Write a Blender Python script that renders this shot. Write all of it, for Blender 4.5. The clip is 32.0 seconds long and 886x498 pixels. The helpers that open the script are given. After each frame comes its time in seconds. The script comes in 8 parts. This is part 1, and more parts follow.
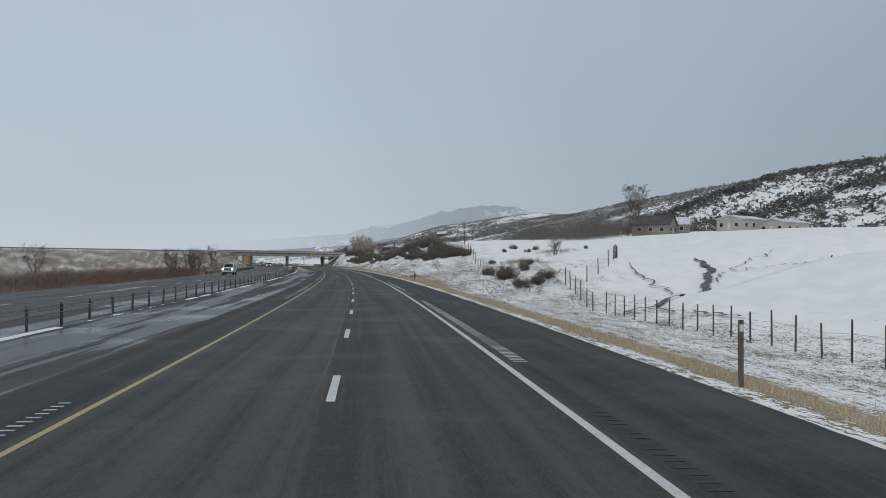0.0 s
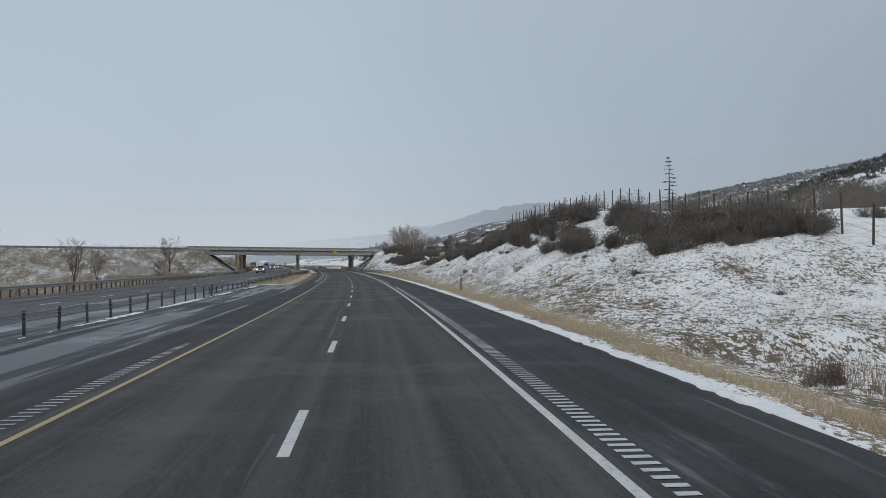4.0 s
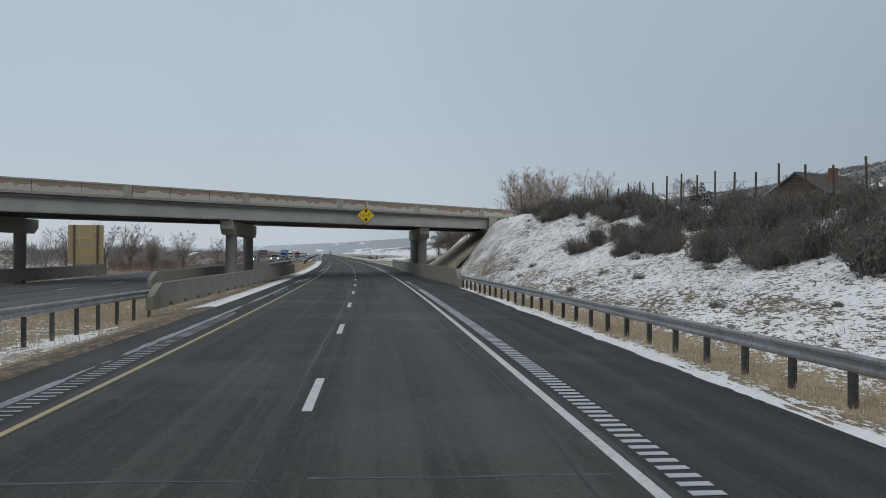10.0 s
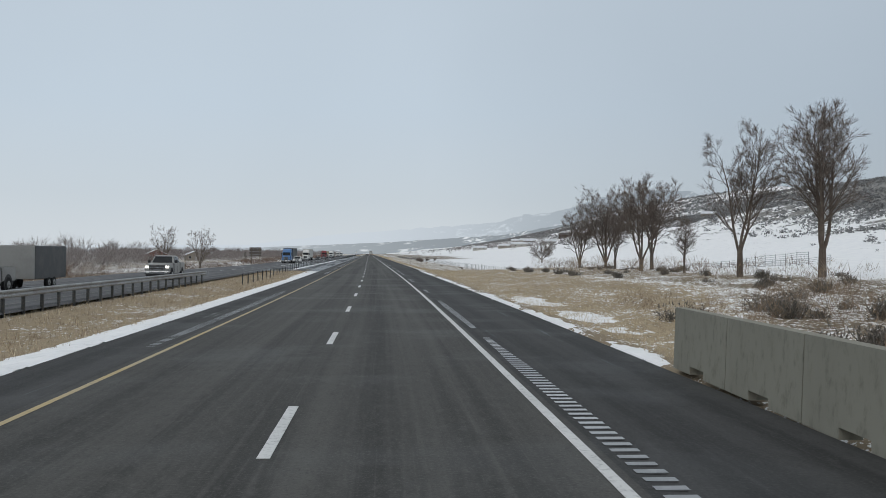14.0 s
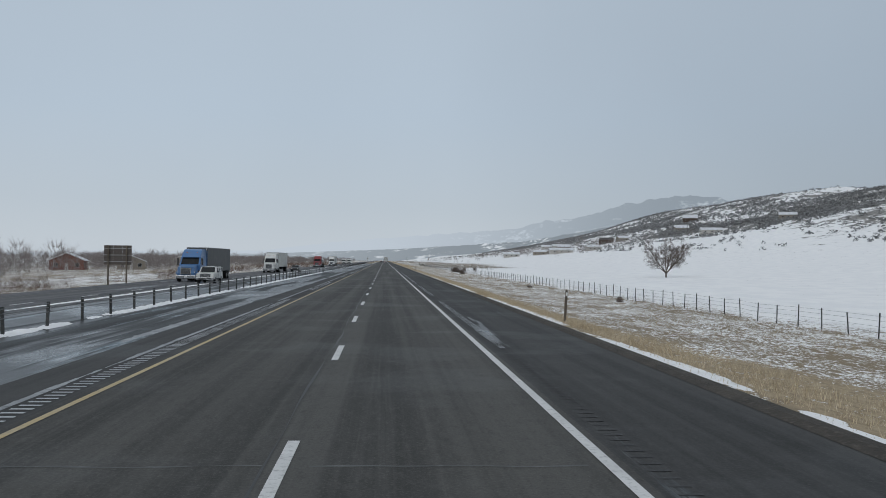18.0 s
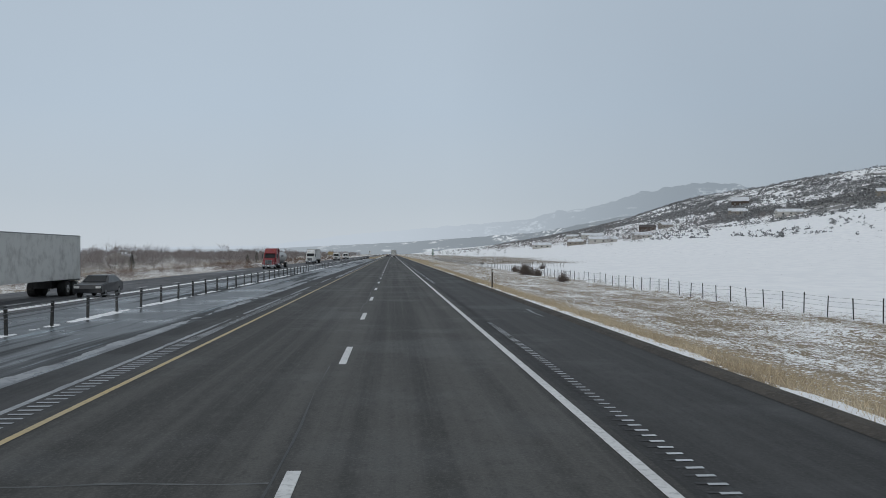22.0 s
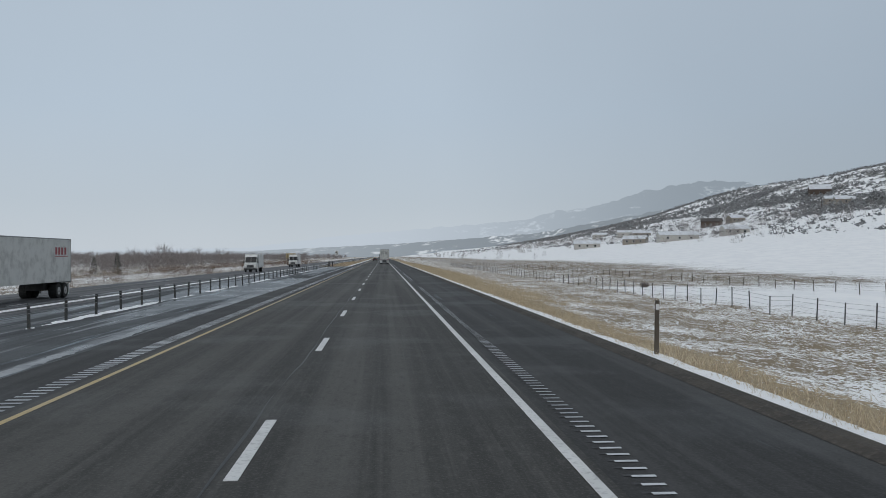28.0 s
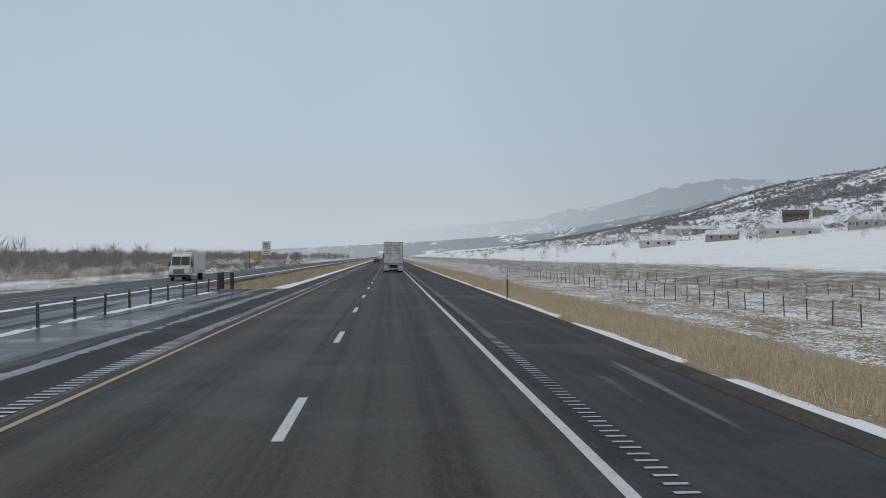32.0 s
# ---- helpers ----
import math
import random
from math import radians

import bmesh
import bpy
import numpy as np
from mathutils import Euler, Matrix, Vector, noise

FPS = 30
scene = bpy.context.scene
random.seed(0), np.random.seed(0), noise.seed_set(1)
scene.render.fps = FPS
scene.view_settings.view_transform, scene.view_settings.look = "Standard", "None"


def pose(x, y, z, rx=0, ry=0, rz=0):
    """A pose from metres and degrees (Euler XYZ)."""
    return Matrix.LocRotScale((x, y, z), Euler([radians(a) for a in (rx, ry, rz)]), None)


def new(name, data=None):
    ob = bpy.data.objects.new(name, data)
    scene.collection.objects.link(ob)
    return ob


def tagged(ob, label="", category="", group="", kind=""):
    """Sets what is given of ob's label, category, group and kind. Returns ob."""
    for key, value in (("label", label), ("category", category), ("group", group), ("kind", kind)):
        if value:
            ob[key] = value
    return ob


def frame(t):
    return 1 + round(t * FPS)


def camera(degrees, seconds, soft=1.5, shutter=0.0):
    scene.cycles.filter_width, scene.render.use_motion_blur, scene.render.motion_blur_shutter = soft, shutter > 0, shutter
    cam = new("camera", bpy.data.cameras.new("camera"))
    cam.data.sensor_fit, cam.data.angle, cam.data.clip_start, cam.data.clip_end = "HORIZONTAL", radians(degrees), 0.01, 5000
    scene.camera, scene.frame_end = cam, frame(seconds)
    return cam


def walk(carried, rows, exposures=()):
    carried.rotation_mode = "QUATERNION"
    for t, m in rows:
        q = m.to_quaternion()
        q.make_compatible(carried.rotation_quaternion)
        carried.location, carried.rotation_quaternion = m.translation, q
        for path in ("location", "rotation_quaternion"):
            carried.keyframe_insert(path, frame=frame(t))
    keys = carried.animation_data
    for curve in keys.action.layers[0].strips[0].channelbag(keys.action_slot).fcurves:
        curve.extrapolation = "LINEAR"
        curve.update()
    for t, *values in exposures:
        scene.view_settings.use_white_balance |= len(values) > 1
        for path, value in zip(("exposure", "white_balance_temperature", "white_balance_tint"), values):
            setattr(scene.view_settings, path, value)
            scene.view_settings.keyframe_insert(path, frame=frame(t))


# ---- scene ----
cam = camera(53.63, 32.0, 0.9)
# seconds, place and turn of the eye along the carriageway
ROWS = [
    (0.00, 0.61, -0.00, 2.275, 0.90, -0.26, -4.72),
    (0.50, 0.65, 17.20, 2.275, 0.67, 0.12, -4.72),
    (1.00, 0.59, 34.39, 2.275, 0.49, 0.36, -4.37),
    (1.50, 0.41, 51.55, 2.275, 0.68, 0.36, -4.00),
    (2.00, 0.14, 68.72, 2.275, 0.31, 0.41, -3.59),
    (2.50, -0.20, 85.92, 2.275, 0.46, 0.49, -3.26),
    (3.00, -0.63, 103.15, 2.275, 0.49, 0.65, -2.81),
    (3.50, -1.19, 120.51, 2.275, 1.05, 0.54, -2.37),
    (4.20, -2.19, 145.01, 2.275, 0.83, 0.35, -1.82),
    (4.85, -3.31, 167.75, 2.275, 0.62, 0.17, -1.30),
    (5.50, -4.57, 190.24, 2.275, 0.41, -0.01, -0.78),
    (6.00, -5.62, 207.23, 2.275, 0.31, 0.09, -0.77),
    (6.50, -6.72, 223.85, 2.275, 0.65, 0.12, -0.35),
    (7.00, -7.92, 240.51, 2.275, 0.75, 0.43, 0.15),
    (7.50, -9.25, 257.53, 2.275, -0.14, 0.33, 0.24),
    (8.00, -10.70, 274.76, 2.275, 0.16, 0.07, 0.44),
    (8.50, -12.26, 292.26, 2.275, 0.52, -0.16, 0.83),
    (9.00, -13.90, 309.60, 2.275, 0.26, -0.10, 0.97),
    (9.50, -15.57, 326.07, 2.275, 0.82, -0.17, 1.56),
    (10.00, -17.32, 342.55, 2.275, 0.29, -0.15, 1.84),
    (10.50, -19.27, 359.92, 2.275, 0.15, -0.67, 2.12),
    (11.00, -21.30, 377.44, 2.275, 0.53, -1.06, 2.56),
    (11.50, -23.30, 394.61, 2.275, 0.43, -1.15, 3.05),
    (12.00, -25.36, 411.60, 2.275, 0.44, -1.06, 3.42),
    (12.50, -27.52, 428.36, 2.275, 0.57, -1.02, 3.70),
    (13.00, -29.75, 445.04, 2.275, 0.56, -0.87, 4.14),
    (13.50, -32.07, 461.80, 2.275, 0.38, -0.77, 4.38),
    (14.00, -34.50, 478.57, 2.275, 0.31, -0.46, 4.82),
    (14.50, -37.11, 495.33, 2.275, 0.52, -0.54, 5.26),
    (15.00, -39.82, 512.09, 2.275, 0.39, -0.61, 5.34),
    (15.50, -42.56, 528.89, 2.275, 0.50, -0.53, 5.45),
    (16.20, -46.49, 552.50, 2.275, 0.56, -0.57, 5.55),
    (16.85, -50.19, 574.41, 2.275, 0.62, -0.60, 5.64),
    (17.50, -53.89, 596.23, 2.275, 0.68, -0.63, 5.73),
    (18.00, -56.72, 612.89, 2.275, 0.76, -0.73, 5.83),
    (18.50, -59.52, 629.41, 2.275, 0.50, -0.62, 5.83),
    (19.00, -62.32, 645.95, 2.275, 0.06, -0.30, 5.89),
    (19.50, -65.14, 662.65, 2.275, 0.97, -0.28, 6.08),
    (20.00, -67.99, 679.48, 2.275, 0.73, 0.03, 6.12),
    (20.50, -70.91, 696.59, 2.275, -0.42, 0.28, 5.83),
    (21.00, -73.83, 713.67, 2.275, 0.52, 0.21, 6.16),
    (21.50, -76.70, 730.26, 2.275, 0.20, 0.12, 6.27),
    (22.00, -79.58, 746.89, 2.275, 0.29, 0.04, 6.31),
    (22.50, -82.52, 764.12, 2.275, 0.40, -0.33, 6.29),
    (23.00, -85.44, 781.42, 2.275, 0.01, -0.35, 6.08),
    (23.50, -88.26, 798.36, 2.275, -0.32, -0.09, 5.97),
    (24.00, -91.05, 815.17, 2.275, 0.44, 0.02, 6.00),
    (24.50, -93.84, 831.94, 2.275, 0.18, 0.04, 5.72),
    (25.00, -96.64, 848.67, 2.275, 0.39, -0.02, 5.67),
    (25.50, -99.42, 865.38, 2.275, 1.05, -0.17, 5.76),
    (26.20, -103.30, 888.74, 2.275, 1.03, -0.11, 5.78),
    (26.85, -106.89, 910.36, 2.275, 1.00, -0.06, 5.80),
    (27.50, -110.50, 931.85, 2.275, 0.98, -0.00, 5.82),
    (28.00, -113.29, 948.28, 2.275, 0.44, 0.15, 5.71),
    (28.50, -116.09, 964.55, 2.275, 0.71, 0.10, 5.93),
    (29.00, -118.90, 980.86, 2.275, 0.53, 0.06, 5.94),
    (29.50, -121.75, 997.50, 2.275, 0.53, -0.05, 6.06),
    (30.00, -124.58, 1014.07, 2.275, 0.55, -0.09, 5.99),
    (30.50, -127.34, 1030.13, 2.275, 0.62, -0.15, 6.17),
    (31.00, -130.09, 1046.11, 2.275, 0.78, -0.24, 6.13),
    (31.50, -132.87, 1062.35, 2.275, 0.19, 0.00, 5.96),
    (32.00, -135.65, 1078.66, 2.275, 0.43, -0.03, 6.07),
]
# the clip's camera opens up under the overpass and settles again
EXPO = [(0.0, 0.0, 6500, 10), (10.6, 0.0, 6550, 10), (11.5, 0.12, 6650, 10), (12.0, 0.42, 6750, 10), (12.8, 0.50, 6800, 10), (14.0, 0.20, 6700, 10), (15.5, 0.10, 6600, 10), (18.0, 0.0, 6500, 10), (32.0, 0.0, 6500, 10)]
walk(cam, [(t, pose(x, y, z, 90 + pitch, roll, yaw)) for t, x, y, z, pitch, roll, yaw in ROWS], EXPO)
# ---- world, sun, light ----
world = bpy.data.worlds.new("overcast_sky")
scene.world = world
world.use_nodes = True
wn = world.node_tree
for n in list(wn.nodes):
    wn.nodes.remove(n)


def link(nt, a, b):
    nt.links.new(a, b)


def ramp_node(nt, fac, stops):
    r = nt.nodes.new("ShaderNodeValToRGB")
    el = r.color_ramp.elements
    el[0].position, el[0].color = stops[0][0], (*stops[0][1], 1)
    el[1].position, el[1].color = stops[-1][0], (*stops[-1][1], 1)
    for p, c in stops[1:-1]:
        el.new(p).color = (*c, 1)
    link(nt, fac, r.inputs[0])
    return r.outputs[0]


def mathn(nt, op, a, b=None, clamp=False):
    m = nt.nodes.new("ShaderNodeMath")
    m.operation, m.use_clamp = op, clamp
    for i, v in enumerate((a, b)):
        if v is None:
            continue
        if isinstance(v, (int, float)):
            m.inputs[i].default_value = v
        else:
            link(nt, v, m.inputs[i])
    return m.outputs[0]


def mixc(nt, fac, a, b, mode="MIX"):
    m = nt.nodes.new("ShaderNodeMix")
    m.data_type, m.blend_type = "RGBA", mode
    for i, v in ((0, fac), (6, a), (7, b)):
        if isinstance(v, (int, float)):
            m.inputs[i].default_value = v
        elif isinstance(v, tuple):
            m.inputs[i].default_value = (*v, 1)
        else:
            link(nt, v, m.inputs[i])
    return m.outputs[2]


SUN_EL, SUN_AZ = radians(38), radians(200)
wc = wn.nodes.new("ShaderNodeTexCoord")
wsep = wn.nodes.new("ShaderNodeSeparateXYZ")
link(wn, wc.outputs["Generated"], wsep.inputs[0])
SKY_STOPS = [(0.0, (0.30, 0.33, 0.36)), (0.48, (0.42, 0.46, 0.50)), (0.502, (0.56, 0.62, 0.68)), (0.53, (0.505, 0.575, 0.645)),
             (0.58, (0.475, 0.565, 0.66)), (0.66, (0.46, 0.545, 0.635)), (0.80, (0.50, 0.56, 0.62)), (1.0, (0.56, 0.60, 0.64))]
zfac = mathn(wn, "MULTIPLY_ADD", wsep.outputs[2], 0.5)
wn.nodes[-1].inputs[2].default_value = 0.5
grad = ramp_node(wn, zfac, SKY_STOPS)
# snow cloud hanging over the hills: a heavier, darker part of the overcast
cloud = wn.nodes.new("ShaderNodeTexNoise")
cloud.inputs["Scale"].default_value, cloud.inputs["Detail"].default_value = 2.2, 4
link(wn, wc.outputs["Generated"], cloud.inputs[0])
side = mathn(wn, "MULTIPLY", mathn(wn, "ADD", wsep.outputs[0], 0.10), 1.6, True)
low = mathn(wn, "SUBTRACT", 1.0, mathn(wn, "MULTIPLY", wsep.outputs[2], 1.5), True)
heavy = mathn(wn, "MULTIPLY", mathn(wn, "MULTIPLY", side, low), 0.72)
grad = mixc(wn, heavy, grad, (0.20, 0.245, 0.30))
mott = mathn(wn, "MULTIPLY_ADD", cloud.outputs[0], 0.16)
wn.nodes[-1].inputs[2].default_value = 0.92
mul = wn.nodes.new("ShaderNodeVectorMath")
mul.operation = "SCALE"
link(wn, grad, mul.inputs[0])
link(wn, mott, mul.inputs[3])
sky = wn.nodes.new("ShaderNodeTexSky")
sky.sky_type, sky.sun_disc, sky.sun_elevation, sky.sun_rotation = "NISHITA", False, SUN_EL, SUN_AZ
clear = wn.nodes.new("ShaderNodeVectorMath")
clear.operation = "SCALE"
link(wn, sky.outputs[0], clear.inputs[0])
clear.inputs[3].default_value = 0.05
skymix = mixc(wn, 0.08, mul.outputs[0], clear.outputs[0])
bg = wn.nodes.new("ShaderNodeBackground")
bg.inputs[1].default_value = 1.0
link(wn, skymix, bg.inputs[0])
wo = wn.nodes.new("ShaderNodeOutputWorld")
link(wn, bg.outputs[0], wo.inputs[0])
sun = new("sun", bpy.data.lights.new("sun", "SUN"))
sun.data.energy, sun.data.angle, sun.data.color = 0.5, radians(40), (1.0, 0.97, 0.93)
sun.matrix_world = pose(0, 0, 60, 90 - math.degrees(SUN_EL), 0, 180 - math.degrees(SUN_AZ))

# ---- materials ----


def material(name, rough=0.8, metal=0.0, spec=0.3):
    m = bpy.data.materials.new(name)
    m.use_nodes = True
    nt = m.node_tree
    b = nt.nodes["Principled BSDF"]
    b.inputs["Roughness"].default_value = rough
    b.inputs["Metallic"].default_value = metal
    b.inputs["Specular IOR Level"].default_value = spec
    return m, nt, b


def coords(nt, stretch=(1, 1, 1), source="Object"):
    tc = nt.nodes.new("ShaderNodeTexCoord")
    mp = nt.nodes.new("ShaderNodeMapping")
    mp.inputs["Scale"].default_value = stretch
    link(nt, tc.outputs[source], mp.inputs[0])
    return mp.outputs[0]


def noise_node(nt, vec, scale, detail=4, rough=0.6):
    t = nt.nodes.new("ShaderNodeTexNoise")
    t.inputs["Scale"].default_value, t.inputs["Detail"].default_value, t.inputs["Roughness"].default_value = scale, detail, rough
    link(nt, vec, t.inputs[0])
    return t.outputs[0]


def step_node(nt, v, lo, hi):
    r = nt.nodes.new("ShaderNodeMapRange")
    r.interpolation_type = "SMOOTHSTEP"
    r.inputs[1].default_value, r.inputs[2].default_value = lo, hi
    link(nt, v, r.inputs[0])
    return r.outputs[0]


def bump(nt, b, h, strength, dist):
    n = nt.nodes.new("ShaderNodeBump")
    n.inputs["Strength"].default_value, n.inputs["Distance"].default_value = strength, dist
    link(nt, h, n.inputs["Height"])
    link(nt, n.outputs[0], b.inputs["Normal"])


def surf(name, base, second, fine, scale=1.0, grain=12.0, rough=0.8, metal=0.0, relief=0.3, dist=0.01, stretch=(1, 1, 1), vary="", spec=0.3):
    """A two-scale surface: base and second in broad patches, fine in the grain; vary: 'object' or 'island' shifts brightness piece by piece."""
    m, nt, b = material(name, rough, metal, spec)
    v = coords(nt, stretch)
    big = step_node(nt, noise_node(nt, v, scale), 0.38, 0.66)
    small = noise_node(nt, v, grain, 5, 0.7)
    c = mixc(nt, big, base, second)
    c = mixc(nt, step_node(nt, small, 0.48, 0.72), c, fine)
    if vary:
        if vary == "object":
            src = nt.nodes.new("ShaderNodeObjectInfo").outputs["Random"]
        else:
            src = nt.nodes.new("ShaderNodeNewGeometry").outputs["Random Per Island"]
        hsv = nt.nodes.new("ShaderNodeHueSaturation")
        link(nt, mathn(nt, "MULTIPLY_ADD", src, 0.6), hsv.inputs["Value"])
        nt.nodes[-1].inputs[2].default_value = 0.7
        link(nt, c, hsv.inputs["Color"])
        c = hsv.outputs[0]
    link(nt, c, b.inputs["Base Color"])
    bump(nt, b, small, relief, dist)
    return m


def paint(name, col, rough=0.4, metal=0.0, dirt=(0.18, 0.17, 0.16), amount=0.25, spec=0.5):
    """Painted or plain surface with road film on it."""
    m, nt, b = material(name, rough, metal, spec)
    v = coords(nt)
    d = step_node(nt, noise_node(nt, v, 1.3, 6, 0.65), 0.42, 0.75)
    c = mixc(nt, mathn(nt, "MULTIPLY", d, amount), col, dirt)
    link(nt, c, b.inputs["Base Color"])
    return m


# asphalt: UV is (offset, chainage) in metres; wheel paths, seams and tar streaks run along the lane
def asphalt(name, tone, wet=0.0, ice=0.0, crusty=0.8):
    m, nt, b = material(name, 0.76, 0, 0.27)
    uv = coords(nt, (1, 1, 1), "UV")
    lanes = noise_node(nt, coords(nt, (1.3, 0.012, 1), "UV"), 1.0, 4, 0.55)
    streak = noise_node(nt, coords(nt, (6.0, 0.05, 1), "UV"), 1.0, 4, 0.6)
    blot = noise_node(nt, uv, 0.22, 5, 0.6)
    grain = noise_node(nt, uv, 22.0, 4, 0.8)
    thin = noise_node(nt, coords(nt, (16.0, 0.16, 1), "UV"), 1.0, 4, 0.7)
    c = mixc(nt, step_node(nt, lanes, 0.36, 0.66), tuple(t * 0.6 for t in tone), tuple(t * 1.5 for t in tone))
    c = mixc(nt, mathn(nt, "MULTIPLY", step_node(nt, streak, 0.5, 0.76), 0.55), c, tuple(t * 1.75 for t in tone))
    c = mixc(nt, mathn(nt, "MULTIPLY", step_node(nt, blot, 0.52, 0.7), 0.2), c, tuple(t * 0.6 for t in tone))
    c = mixc(nt, mathn(nt, "MULTIPLY", step_node(nt, thin, 0.52, 0.72), 0.4), c, tuple(t * 1.7 for t in tone))
    c = mixc(nt, mathn(nt, "MULTIPLY", step_node(nt, grain, 0.5, 0.7), 0.75), c, tuple(t * 2.1 for t in tone))
    c = mixc(nt, mathn(nt, "MULTIPLY", step_node(nt, grain, 0.5, 0.32), 0.5), c, tuple(t * 0.5 for t in tone))
    speck = noise_node(nt, coords(nt, (7.0, 2.6, 1), "UV"), 1.0, 5, 0.75)
    c = mixc(nt, mathn(nt, "MULTIPLY", step_node(nt, speck, 0.5, 0.7), 0.45), c, tuple(t * 1.8 for t in tone))
    c = mixc(nt, mathn(nt, "MULTIPLY", step_node(nt, speck, 0.48, 0.3), 0.5), c, tuple(t * 0.5 for t in tone))
    rough = mathn(nt, "MULTIPLY_ADD", step_node(nt, blot, 0.48, 0.64), -0.14)
    nt.nodes[-1].inputs[2].default_value = 0.80
    if wet or ice:
        pool = noise_node(nt, coords(nt, (0.55, 0.022, 1), "UV"), 1.0, 5, 0.6)
        w = step_node(nt, pool, 0.62 - 0.25 * wet, 0.66 - 0.2 * wet)
        c = mixc(nt, mathn(nt, "MULTIPLY", w, 0.6), c, tuple(t * 0.45 for t in tone))
        rough = mathn(nt, "SUBTRACT", rough, mathn(nt, "MULTIPLY", w, 0.44), True)
        slush = noise_node(nt, coords(nt, (1.1, 0.05, 1), "UV"), 1.3, 7, 0.72)
        i = step_node(nt, slush, 0.74 - 0.3 * ice, 0.84 - 0.28 * ice)
        crust = mixc(nt, step_node(nt, noise_node(nt, coords(nt, (2.2, 0.5, 1), "UV"), 2.0, 6, 0.7), 0.4, 0.66), (0.20, 0.262, 0.30), (0.55, 0.615, 0.66))
        c = mixc(nt, mathn(nt, "MULTIPLY", i, crusty), c, crust)
    link(nt, c, b.inputs["Base Color"])
    link(nt, rough, b.inputs["Roughness"])
    bump(nt, b, grain, 0.35, 0.006)
    return m


# ground: attributes say how much snow lies there and whether the bare part is grass or soil
def ground_material():
    m, nt, b = material("snowy_ground", 0.9, 0, 0.15)
    v = coords(nt)

    def attr(name):
        a = nt.nodes.new("ShaderNodeAttribute")
        a.attribute_name = name
        return a.outputs["Fac"]
    cover, grassy, scrubby = attr("cover"), attr("grassy"), attr("scrubby")
    n0 = noise_node(nt, v, 0.0065, 7, 0.6)
    vs = coords(nt, (1.0, 0.48, 1.0))
    n1, n2, n3 = noise_node(nt, vs, 0.38, 5, 0.6), noise_node(nt, vs, 3.6, 5, 0.65), noise_node(nt, vs, 10.0, 4, 0.7)
    mixed = mathn(nt, "ADD", mathn(nt, "MULTIPLY", n1, 0.22), mathn(nt, "ADD", mathn(nt, "MULTIPLY", n2, 0.33), mathn(nt, "MULTIPLY", n3, 0.45)))
    nm = noise_node(nt, v, 0.05, 6, 0.7)
    hill = mathn(nt, "ADD", mathn(nt, "MULTIPLY", n0, 0.5), mathn(nt, "ADD", mathn(nt, "MULTIPLY", n1, 0.15), mathn(nt, "MULTIPLY", nm, 0.35)))
    mx = nt.nodes.new("ShaderNodeMix")
    for i, q in ((0, scrubby), (2, mixed), (3, hill)):
        link(nt, q, mx.inputs[i])
    mixed = mx.outputs[0]
    lo = mathn(nt, "SUBTRACT", 1.0, cover)
    thr = mathn(nt, "MULTIPLY_ADD", lo, 0.30)
    nt.nodes[-1].inputs[2].default_value = 0.355
    snow = step_node(nt, mathn(nt, "SUBTRACT", mixed, thr), -0.008, 0.014)
    soil = mixc(nt, step_node(nt, n2, 0.4, 0.65), (0.12, 0.094, 0.07), (0.27, 0.215, 0.155))
    grass = mixc(nt, step_node(nt, n2, 0.36, 0.66), (0.40, 0.32, 0.215), (0.26, 0.20, 0.13))
    grass = mixc(nt, step_node(nt, n3, 0.5, 0.72), grass, (0.45, 0.37, 0.24))
    bare = mixc(nt, grassy, soil, grass)
    bare = mixc(nt, scrubby, bare, mixc(nt, step_node(nt, n1, 0.38, 0.62), (0.19, 0.183, 0.172), (0.30, 0.29, 0.275)))
    white = mixc(nt, step_node(nt, n1, 0.4, 0.62), (0.87, 0.87, 0.875), (0.93, 0.925, 0.92))
    link(nt, mixc(nt, snow, bare, white), b.inputs["Base Color"])
    h = mathn(nt, "ADD", mathn(nt, "MULTIPLY", n2, 1.0), mathn(nt, "ADD", mathn(nt, "MULTIPLY", n3, 0.25), mathn(nt, "MULTIPLY", snow, 0.35)))
    bump(nt, b, h, 0.5, 0.10)
    return m


M_ROAD = asphalt("lane_asphalt", (0.056, 0.054, 0.050))
M_SHOULDER = asphalt("shoulder_asphalt", (0.038, 0.0375, 0.037), -0.12, 0.46, 0.22)
M_MEDIAN = asphalt("icy_median_asphalt", (0.046, 0.048, 0.051), 0.65, 0.52, 0.7)
M_MEDIAN_WET = asphalt("icy_wet_median_asphalt", (0.05, 0.053, 0.056), 0.75, 0.6, 0.65)
M_OPP = asphalt("far_carriageway_asphalt", (0.085, 0.085, 0.088), 0.1)
M_GROUND = ground_material()
M_WHITE = surf("white_road_paint", (0.66, 0.66, 0.65), (0.58, 0.58, 0.57), (0.36, 0.36, 0.36), 0.8, 9, 0.6, relief=0.2)
M_YELLOW = surf("yellow_road_paint", (0.48, 0.365, 0.18), (0.44, 0.36, 0.225), (0.30, 0.25, 0.165), 0.6, 9, 0.6, relief=0.2)
M_SNOW = surf("packed_snow", (0.87, 0.87, 0.875), (0.92, 0.915, 0.915), (0.76, 0.765, 0.77), 0.7, 3, 0.85, relief=0.8, dist=0.08)
M_FROST = surf("snow_in_grooves", (0.60, 0.62, 0.64), (0.30, 0.315, 0.33), (0.40, 0.42, 0.44), 0.11, 3.5, 0.85)
M_RIME = surf("frost_film", (0.36, 0.375, 0.39), (0.25, 0.262, 0.275), (0.17, 0.178, 0.186), 0.5, 5, 0.8)
